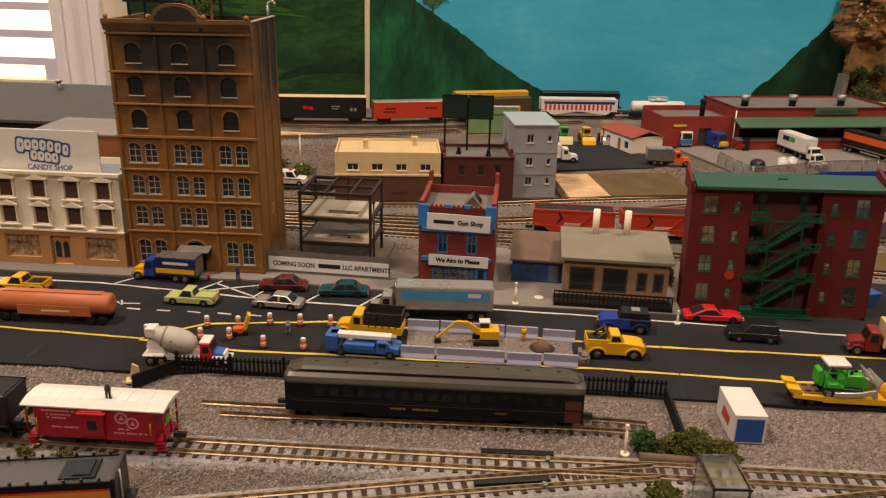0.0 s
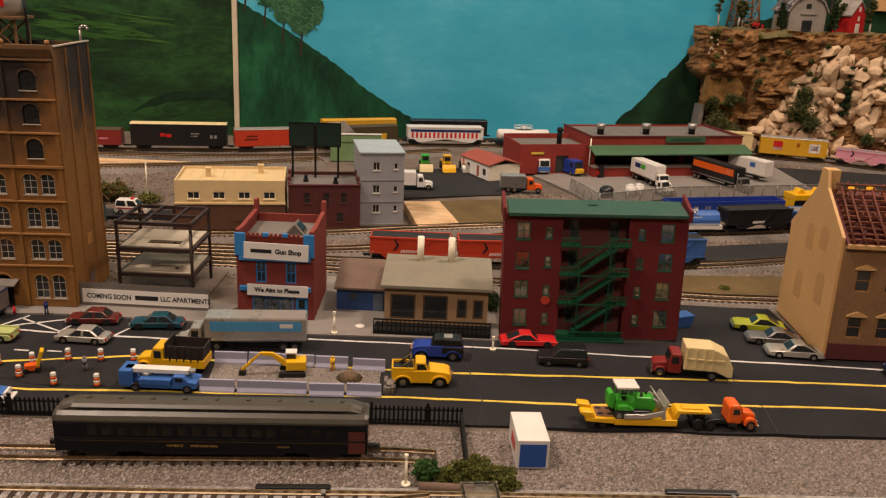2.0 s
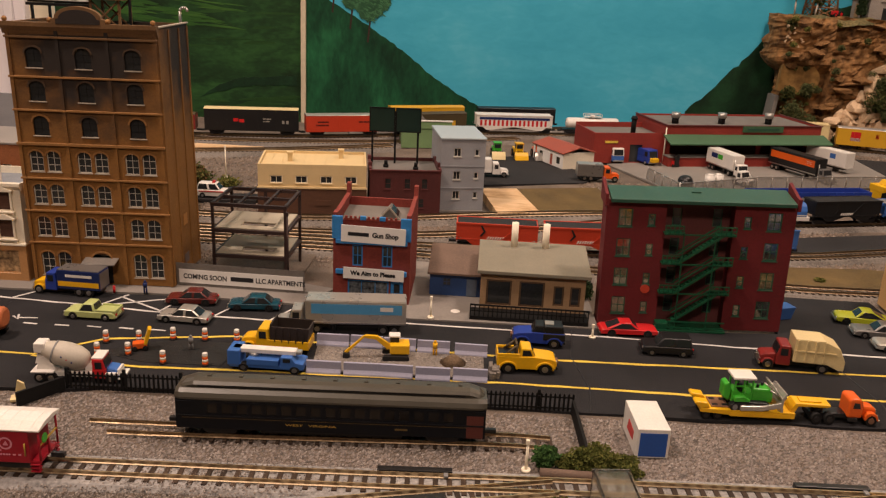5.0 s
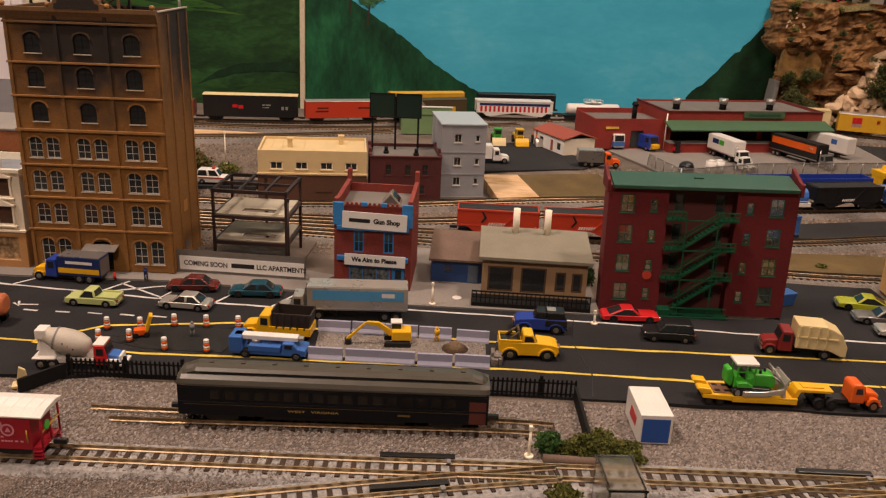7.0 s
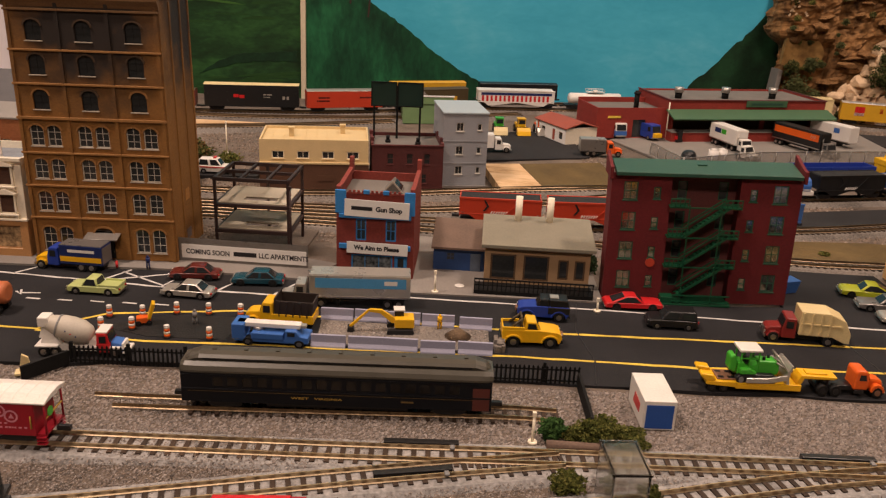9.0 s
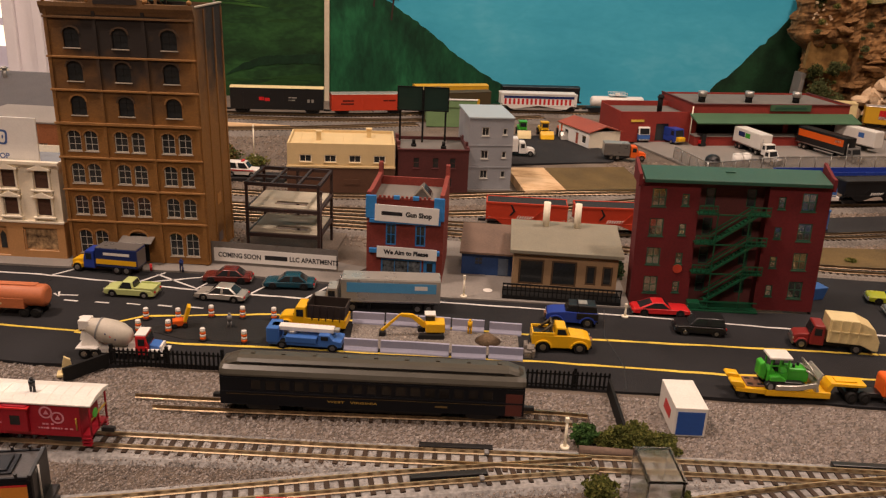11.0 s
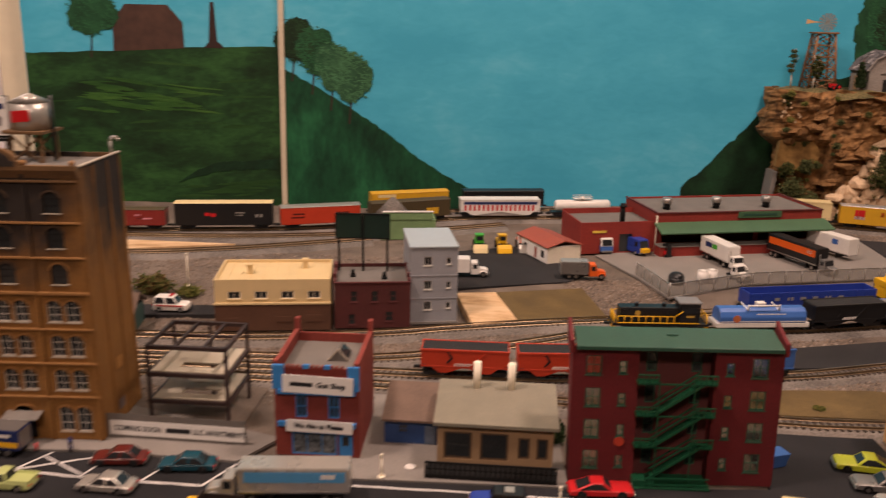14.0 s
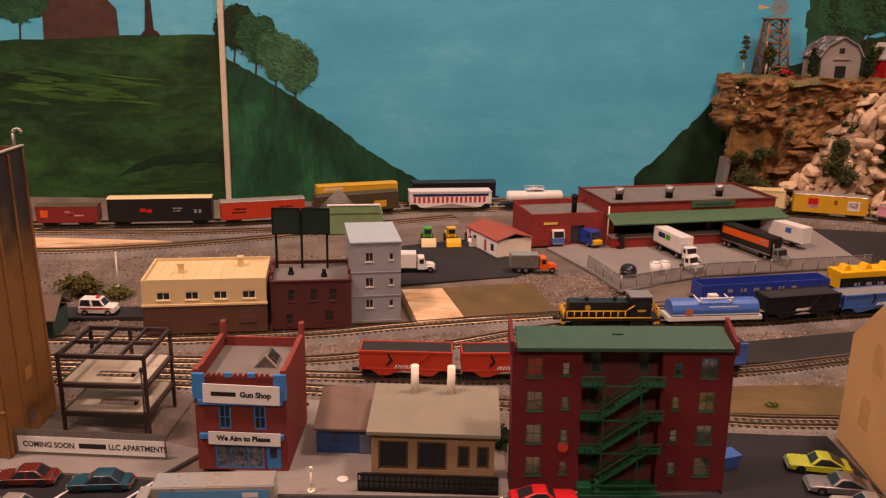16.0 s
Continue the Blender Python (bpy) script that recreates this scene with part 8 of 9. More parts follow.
boxcar(on_track(T_F1, -2, RF), "olive", "olive", "weathered brown-green boxcar on the far track", L=104, H=26, marks=((20, 9, 36, 17, "boxcar_yellow"),))
hopper(on_track(T_F1, 113, RF), "white", "white", "white covered hopper with red stripes and navy band", L=104, H=24, stripes=True)
tank_car(on_track(T_F1, 222, RF), "white", "white tank car on the far track", L=84, r=7.2)
boxcar(on_track(T_F2, -6, RF), "boxcar_yellow", "boxcar_yellow", "yellow boxcar on the rearmost track", L=104, H=27, marks=((-44, 22, -20, 26, "cream"),))
boxcar(on_track(T_F2, 118, RF), "black", "black", "black covered car on the rearmost track", L=110, H=26)
hopper(on_track(T_F1, 510, RF), "cream", "cream", "cream covered hopper beside the cliff", L=60, H=30)
boxcar(on_track(T_F1, 592, RF), "boxcar_yellow", "silver", "yellow boxcar with red and white emblems", L=86, H=28, marks=((-26, 12, -14, 24, "red"), (-26, 12, -14, 16, "white"), (4, 17, 8, 23, "red"), (20, 11, 34, 23, "white"), (22, 14, 32, 21, "pink")))
hopper(on_track(T_F1, 672, RF), "pink", "grey", "pink gondola car at the cliff foot", L=64, H=20)


def switcher():
    c = thing("locomotive", on_track(T_B, 245, 5.0), "black switcher locomotive with yellow handrails", "locomotive", "freight cars")
    L = 84
    a = L / 2
    part("frame", box(B(), -a, -9, 5, a, 9, 7.4, 0.3), P["black"], c)
    hood = part("hood", box(B(), -a + 6, -6, 7.4, 16, 6, 21, 0.8), P["black"], c)
    for i in range(8):
        part("hood_door", box(B(), -a + 9 + 5.6 * i, -6.25, 8.4, -a + 13.6 + 5.6 * i, -6, 19), P["black"], hood)
    part("emblem", cyl(B(), (-20, -6.5, 16), 2.4, 0.4, "y", 16), P["gold"], hood)
    cab = part("cab", box(B(), 16, -8.6, 7.4, 34, 8.6, 25, 0.7), P["black"], c)
    part("cab_roof", box(B(), 15, -9, 25, 35, 9, 27, 0.9), P["grey"], cab)
    for s in (-1, 1):
        part("cab_window", box(B(), 19, s * 8.6 - 0.15, 17, 31, s * 8.6 + 0.15, 22.5), GLASS_CAR, cab)
        part("number_bar", box(B(), 22, s * 8.6 - 0.1, 13, 29, s * 8.6 + 0.15, 15), P["gold"], cab)
        part("hand_rail", rod(B(), (-a + 4, s * 9, 14), (12, s * 9, 14), 0.5), P["yellow"], c)
        part("hand_rail", rod(B(), (12, s * 9, 14), (19, s * 9, 19), 0.5), P["yellow"], c)
        part("foot_rail", rod(B(), (-a + 4, s * 9.2, 8), (34, s * 9.2, 8), 0.5), P["yellow"], c)
        for i in range(9):
            part("rail_post", rod(B(), (-a + 4 + 6.2 * i, s * 9, 7.4), (-a + 4 + 6.2 * i, s * 9, 14), 0.45), P["yellow"], c)
    for x in (-a, a - 3):
        for y in (-8, -3, 3, 8):
            part("end_rail", rod(B(), (x + 1.5, y, 5), (x + 1.5, y, 15), 0.6), P["yellow"], c)
        part("end_rail", rod(B(), (x + 1.5, -8, 15), (x + 1.5, 8, 15), 0.6), P["yellow"], c)
        part("pilot", box(B(), x, -8.5, 2, x + 3, 8.5, 6, 0.4), P["yellow"], c)
    for x in (-20, 4):
        part("stack", cyl(B(), (x, 0, 21), 1.8, 3, n=12), P["black"], hood)
    for x in (-a + 17, a - 17):
        bogie(c, x)
    coupler(c, a, 1), coupler(c, -a, -1)


switcher()


def coil_car():
    c = thing("tank_car", on_track(T_B, 334, 5.0), "blue covered coil car with white lifting bails", "freight car", "freight cars")
    L, W = 84, 19
    a = L / 2
    part("frame", box(B(), -a, -W / 2, 4.5, a, W / 2, 8.5, 0.4), P["white"], c)
    pts = [(-W / 2, 8.5), (W / 2, 8.5), (W / 2, 14), (W / 2 - 2, 18.5), (W / 2 - 6, 21), (-W / 2 + 6, 21), (-W / 2 + 2, 18.5), (-W / 2, 14)]
    hood = part("hood", prism(B(), pts, "x", -a + 3, a - 3, 0.8), P["mid_blue"], c)
    for s in (-1, 1):
        part("emblem", cyl(B(), (-24 * -s, s * W / 2 - 0.2, 12.5), 3.4, 0.4, "y", 20), P["tank_orange"], hood)
        part("white_line", box(B(), -a + 3, s * W / 2 - 0.1, 9.6, a - 3, s * W / 2 + 0.2, 10.4), P["white"], hood)
        part("print_bar", box(B(), -6, s * (W / 2 - 1.4) - 0.5, 14.8, 20, s * (W / 2 - 1.4) + 0.5, 16.8), P["white"], hood)
    for x in (-14, 14):
        part("bail", rod(B(), (x, -8, 20), (x, 8, 22), 0.7), P["white"], hood)
        part("bail", rod(B(), (x, -8, 20), (x, -8, 25), 0.7), P["white"], hood)
    part("bail", rod(B(), (-14, -8, 24), (14, -8, 24), 0.8), P["white"], hood)
    part("bail_block", box(B(), -4, -3, 21, 4, 3, 25, 0.5), P["white"], hood)
    for x in (-a + 14, a - 14):
        bogie(c, x)
    coupler(c, a, 1), coupler(c, -a, -1)


coil_car()
hopper(on_track(T_B, 414, 5.0), "black", "coal", "black hopper car with a coal load", L=72, H=23)
hopper(on_track(T_B, 494, 5.0), "mid_blue", "grey", "blue gondola car with a grey load", L=84, H=20)


def gondola(m, body, label, L=132, W=20, H=18, bumps=False):
    c = thing("gondola", m, label, "gondola car", "freight cars")
    a = L / 2
    part("floor_pan", box(B(), -a, -W / 2, 5, a, W / 2, 7), P["black" if bumps else body], c)
    for s in (-1, 1):
        y = s * W / 2
        sd = part("side", box(B(), -a, min(y, y - s), 7, a, max(y, y - s), H, 0.1), P["black" if bumps else body], c)
        for i in range(14):
            x = -a + 2 + i * (L - 4) / 13
            part("rib", box(B(), x - 0.5, min(y, y + s * 0.7), 6, x + 0.5, max(y, y + s * 0.7), H - 0.6), P["black" if bumps else body], sd)
        for i in range(6):
            part("print_bar", box(B(), -40 + 13 * i, min(y, y + s * 0.3), 10, -34 + 13 * i, max(y, y + s * 0.3), 13), P["silver"], sd)
    for x in (-a, a - 1):
        part("end_wall", box(B(), x, -W / 2 + 1, 7, x + 1, W / 2 - 1, H), P[body], c)
    if bumps:
        cov = part("cover", box(B(), -a - 0.5, -W / 2 - 0.6, H, a + 0.5, W / 2 + 0.6, H + 6, 0.5), P["yellow"], c, "yellow cover with raised lugs")
        for i in range(5):
            x = -a + 10 + i * (L - 20) / 4
            part("lug", prism(B(), [(x - 5, H + 6), (x + 5, H + 6), (x + 2, H + 11), (x - 2, H + 11)], "y", -5, 5, 0.5), P["yellow"], cov)
    for x in (-a + 14, a - 14):
        bogie(c, x)
    coupler(c, a, 1), coupler(c, -a, -1)


gondola(on_track(T_C, 402, 5.0), "blue", "long dark blue gondola car", L=132)
gondola(on_track(T_C, 530, 5.0), "yellow", "black gondola with a yellow lugged cover", L=110, bumps=True)

# ---- yard vehicles ----
ZB = BACK + 1.4
trailer("delivery_truck", at(350, 972, ZB, -72), "white delivery semi-trailer with coloured name marks", L=52, body="white", tractor="white", H=17, mark=((-16, -4, "navy"), (-3, 6, "green")))
trailer("delivery_truck", at(436, 980, ZB, -66), "black and orange semi-trailer with a grey tractor", L=74, body="black", panel="orange", roof="black", tractor="dark_silver", H=18)
trailer("delivery_trailer", at(489, 1018, ZB, -62), "white parked mail trailer with a small blue mark", L=58, body="white", H=18, mark=((6, 14, "mid_blue"),))
lorry("delivery_truck", at(193, 899, BACK + 1.1, 2), "orange", "silver box truck with an orange cab", L=46, body="dark_silver", roof="silver", bh=13)
lorry("delivery_truck", at(70, 893, BACK + 1.1, 4), "white", "white box truck beside the grey building", L=52, body="white", bh=14)


def step_van(m, lower, upper, label, hood=None):
    c = thing("step_van", m, label, "van", "parked vans")
    part("lower_body", box(B(), -16, -7, 2.4, 16, 7, 9, 0.6), P[lower], c)
    part("upper_body", prism(B(), [(-16, 9), (16, 9), (14, 18), (-15.6, 18)], "y", -6.9, 6.9, 0.7), P[upper], c)
    part("windscreen", prism(B(), [(15.8, 10), (16.1, 10), (14.5, 16.5), (14.2, 16.5)], "y", -5.6, 5.6), GLASS_CAR, c)
    for s in (-1, 1):
        part("side_window", box(B(), 8, s * 6.9 - 0.15, 10.5, 13, s * 6.9 + 0.15, 15.5), GLASS_CAR, c)
    part("front_bumper", box(B(), 15.5, -6.5, 2.4, 17, 6.5, 4.2, 0.3), P["chrome"], c)
    if hood:
        part("hood", box(B(), 15, -5, 4, 21, 5, 9, 0.8), P[hood], c)
    for x in (-9, 10):
        axle(c, x, 14, 2.8)


step_van(at(228, 1006, ZB, -80), "mid_blue", "white", "blue and white step van by the annex")
step_van(at(264, 1003, ZB, -62), "blue", "blue", "dark blue delivery van with a yellow nose", "yellow")


def loader(m, body, cabm, label, bucket):
    c = thing("wheel_loader", m, label, "loader", "yard machines")
    part("engine", box(B(), -14, -5, 4, -2, 5, 11, 0.8), P[body], c)
    part("cab", box(B(), -4, -4.4, 8, 5, 4.4, 17, 0.6), P[cabm], c)
    part("cab_roof", box(B(), -4.6, -5, 17, 5.6, 5, 18, 0.4), P["white"] if bucket == "green" else P[body], c)
    for s in (-1, 1):
        part("cab_window", box(B(), -2.6, s * 4.4 - 0.1, 11.5, 3.6, s * 4.4 + 0.15, 16), GLASS_CAR, c)
        part("lift_arm", prism(B(), [(2, 8), (3, 10), (14, 6), (14, 4)], "y", s * 4 - 0.7, s * 4 + 0.7, 0.2), P[body], c)
    part("front_window", box(B(), 5, -3.6, 11.5, 5.2, 3.6, 16), GLASS_CAR, c)
    part("bucket", prism(B(), [(13, 1), (20, 0.4), (18, 5), (15, 9), (13.4, 9)], "y", -8, 8, 0.3), P[bucket], c)
    for x in (-9, 8):
        axle(c, x, 13, 4.4, "hay")


loader(at(87, 998, BACK + 1.0, -84), "green", "green", "green and white plough truck in the dark yard", "cream")
loader(at(113, 1000, BACK + 1.0, -80), "yellow", "yellow", "yellow wheel loader in the dark yard", "yellow")
loader(at(137, 1004, BACK + 1.0, -80), "orange", "orange", "orange wheel loader with a grey bucket", "silver")
fk = thing("forklift", at(297, 989, ZB, -70), "small red forklift at the loading dock", "forklift")
part("body", box(B(), -6, -4, 1.5, 4, 4, 7, 0.6), P["red"], fk)
part("mast", box(B(), 4, -3, 0.6, 5, 3, 15, 0.2), P["black"], fk)
part("guard", box(B(), -5, -3.6, 13, 3.5, 3.6, 13.8, 0.2), P["black"], fk)
for x in (-4.6, 2.6):
    for y in (-3.2, 3.2):
        part("guard_post", rod(B(), (x, y, 7), (x, y, 13.2), 0.4), P["black"], fk)
for x in (-4, 3):
    axle(fk, x, 8.4, 1.8, "black")


def chain_fence(pts):
    f = thing("chain_fence", at(0, 0, ZB - 0.2), "grey mesh fence round the truck yard", "fence")
    net = bpy.data.materials.new("wire_mesh")
    net.use_nodes = True
    b = net.node_tree.nodes["Principled BSDF"]
    b.inputs["Base Color"].default_value = (0.30, 0.28, 0.25, 1)
    b.inputs["Alpha"].default_value = 0.45
    b.inputs["Roughness"].default_value = 0.6
    for (x0, y0), (x1, y1) in zip(pts, pts[1:]):
        L = math.hypot(x1 - x0, y1 - y0)
        a = math.degrees(math.atan2(y1 - y0, x1 - x0))
        part("mesh_panel", box(B(), 0, -0.1, 0.2, L, 0.1, 13), net, f, at=at(x0, y0, 0, a))
        part("top_rail", box(B(), 0, -0.35, 12.6, L, 0.35, 13.3), M["steel_grey"], f, at=at(x0, y0, 0, a))
        for i in range(int(L / 18) + 1):
            part("post", cyl(B(), (i * 18, 0, 0), 0.5, 14, n=6), M["steel_grey"], f, at=at(x0, y0, 0, a))


chain_fence([(250, 916), (269, 845), (362, 892), (546, 934)])
dm = B()
cyl(dm, (0, 0, 0), 8, 7, n=18), ball(dm, (0, 0, 7), 7.8, 16, 0.7)
solo("black_tank", dm, P["black"], at(285, 888, ZB), "black domed tank by the yard fence", "tank")
for k, (x, y) in enumerate(((312, 892), (322, 896))):
    cb = thing("white_tank", at(x, y, ZB, 20), "white drum tank by the yard fence", "tank")
    part("shell", cyl(B(), (0, 0, 0), 5.5, 13, n=18), P["white"], cb)
    part("lid", cyl(B(), (0, 0, 13), 5.2, 1.2, n=18, r2=2), P["white"], cb)
lorry("tractor_unit", at(352, 908, ZB, -60), "white", "white tractor unit parked inside the fence", L=26, kind="bare")

# left background
car("ambulance", at(-192, 787, 3.2, 0), "white", "white off-road ambulance with a dark stripe", L=32, W=14, H=14, style="suv", hub="grey")
part("side_stripe", box(B(), -13, -7.3, 6, 12, -7.1, 7), P["red"], bpy.data.objects["ambulance"])
part("beacon", box(B(), -1, -3, 14, 1.5, 3, 15.4, 0.3), P["red"], bpy.data.objects["ambulance"])
sh = thing("shed", at(-243, 724, 0.5, 8), "small teal shed with a brown shingle roof", "shed")
shell(sh, 38, 40, 18, mat("teal_shed_wall", (0.03, 0.075, 0.07), 0.7))
part("roof", prism(B(), [(-4, 17), (20, 30), (44, 17), (44, 18.4), (20, 31.6), (-4, 18.4)], "x", -3, 41, 0.2), M["brown_roof"], sh)
lh = thing("engine_house", at(-720, 800, 0.5, 0), "long dark brick engine house with a grey roof", "building")
dk = brick_mat("dark_brown_brick", (0.055, 0.028, 0.018), (0.7, 0.65, 0.6))
hh = [(12 + 24 * i, 14, 28 + 24 * i, 40) for i in range(13)]
shell(lh, 346, 70, 52, dk, front=hh)
for q in hh:
    window(lh, q[0], q[1], 16, 26, P["black"], 4, 5, 0.8)
part("roof", prism(B(), [(-5, 51), (-5, 54), (70, 79), (75, 79), (75, 51)], "x", -4, 350, 0.3), mat("grey_felt_roof", (0.085, 0.08, 0.082), 0.8), lh, "plain grey pitched roof")
pv = part("roof_vent", cyl(B(), (262, 58, 70), 2.2, 14, n=12), M["steel_grey"], lh)
part("vent_cap", cyl(B(), (262, 58, 84), 4.5, 2, n=16, r2=1.5), M["steel_grey"], pv)

# window in the room wall
wd = thing("window_1", at(-1200, WALL_Y, 18), "white room window with daylight behind pale slats", "window", kind="structure")
wf = mat("white_gloss_frame", (0.78, 0.74, 0.76), 0.4, var=0.04)
part("window_frame", box(B(), 524, -14, -10, 596, 4, 840, 3), wf, wd, "wide white moulded casing")
part("window_frame", box(B(), 522, -22, -10, 540, -14, 840, 2), wf, wd)
part("window_frame", box(B(), 566, -20, -10, 580, -14, 840, 2), wf, wd)
part("window_sill", box(B(), -20, -40, -22, 612, 4, -10, 2), mat("grey_sill_board", (0.22, 0.21, 0.22), 0.6), wd)
slat = mat("lavender_slat", (0.62, 0.60, 0.72), 0.6, var=0.05)
for i in range(20):
    part("slat", box(B(), -98, 10, 22 + 42 * i, 524, 11.5, 34 + 42 * i, 0.3), slat, wd)
part("blind_fold", box(B(), 488, 6, -8, 524, 9, 34, 0.5), slat, wd, "lavender fold of the blind")
part("pane", box(B(), -98, 30, -8, 522, 32, 830), glow_mat("bright_daylight", (1.0, 0.86, 0.62), 1.6), wd, "bright daylight in the pane")


# ---- cliff with farm, at the right of the backdrop ----
def island_mat(name, ramp, rough=0.95):
    """Loose pieces joined in one mesh, each island with its own shade."""
    m = bpy.data.materials.new(name)
    m.use_nodes = True
    N, L = m.node_tree.nodes, m.node_tree.links
    b = N["Principled BSDF"]
    b.inputs["Roughness"].default_value = rough
    b.inputs["Specular IOR Level"].default_value = 0.2
    g = N.new("ShaderNodeNewGeometry")
    r = N.new("ShaderNodeValToRGB")
    r.color_ramp.elements[0].color = (*ramp[0], 1)
    r.color_ramp.elements[1].color = (*ramp[-1], 1)
    for i, c in enumerate(ramp[1:-1]):
        r.color_ramp.elements.new((i + 1) / (len(ramp) - 1)).color = (*c, 1)
    L.new(g.outputs["Random Per Island"], r.inputs[0])
    L.new(r.outputs[0], b.inputs["Base Color"])
    return m


ROCK = mat("brown_cliff", (0.12, 0.054, 0.017), 0.9, var=0.6, fine=160, coarse=34, bump=0.9, tint=(0.40, 0.205, 0.075))
PALE = mat("pale_cliff_rock", (0.58, 0.38, 0.21), 0.9, var=0.3, fine=200, coarse=45, bump=0.8, rnd=0.16, tint=(0.88, 0.66, 0.44))
TURF = mat("hill_turf", (0.07, 0.075, 0.025), 0.95, var=0.6, fine=400, coarse=50, bump=0.9, tint=(0.22, 0.17, 0.07))
LEAF = island_mat("model_foliage", [(0.016, 0.024, 0.008), (0.035, 0.05, 0.014), (0.07, 0.08, 0.022), (0.12, 0.105, 0.035)])
LEAF2 = island_mat("dark_foliage", [(0.008, 0.02, 0.008), (0.02, 0.04, 0.014), (0.04, 0.06, 0.02)])
GRASS = island_mat("dry_grass", [(0.05, 0.07, 0.015), (0.12, 0.13, 0.03), (0.20, 0.16, 0.05)])


def foliage(n, spread, size, seed, flat=1.0):
    """A loose clump of small tilted leaf flakes, as vertices and faces in metres."""
    r = random.Random(seed)
    vs, fs = [], []
    for _ in range(n):
        d = Vector((r.gauss(0, 1), r.gauss(0, 1), r.gauss(0, 1))).normalized() * (r.random() ** 0.4)
        lump = 0.75 + 0.5 * noise.noise(d * 2.2 + Vector((seed, 0, 0)))
        c = Vector((d.x * spread[0], d.y * spread[1], d.z * spread[2])) * lump
        u = Vector((r.uniform(-1, 1), r.uniform(-1, 1), r.uniform(-1, 1))).normalized()
        v = u.orthogonal().normalized()
        k = size * r.uniform(0.6, 1.4)
        i = len(vs)
        vs += [tuple(MM * (c + q)) for q in (u * k, v * k * 0.7, -u * k, -v * k * 0.7 + u.cross(v) * k * 0.5)]
        fs += [(i, i + 1, i + 2), (i, i + 2, i + 3)]
    return vs, fs


def clump(name, m, spread, size, n, seed, material, label, category, parent=None, group=""):
    vs, fs = foliage(n, spread, size, seed)
    me = bpy.data.meshes.new(name)
    me.from_pydata(vs, [], fs)
    me.materials.append(material)
    if parent:
        return part(name, me, None, parent, at=m)
    ob = new(name, me)
    ob.matrix_basis = m
    return tagged(ob, label, category, group)


GOLD_ROCK = mat("golden_carved_rock", (0.24, 0.125, 0.035), 0.9, var=0.35, fine=140, coarse=40, bump=0.6, tint=(0.40, 0.23, 0.075))


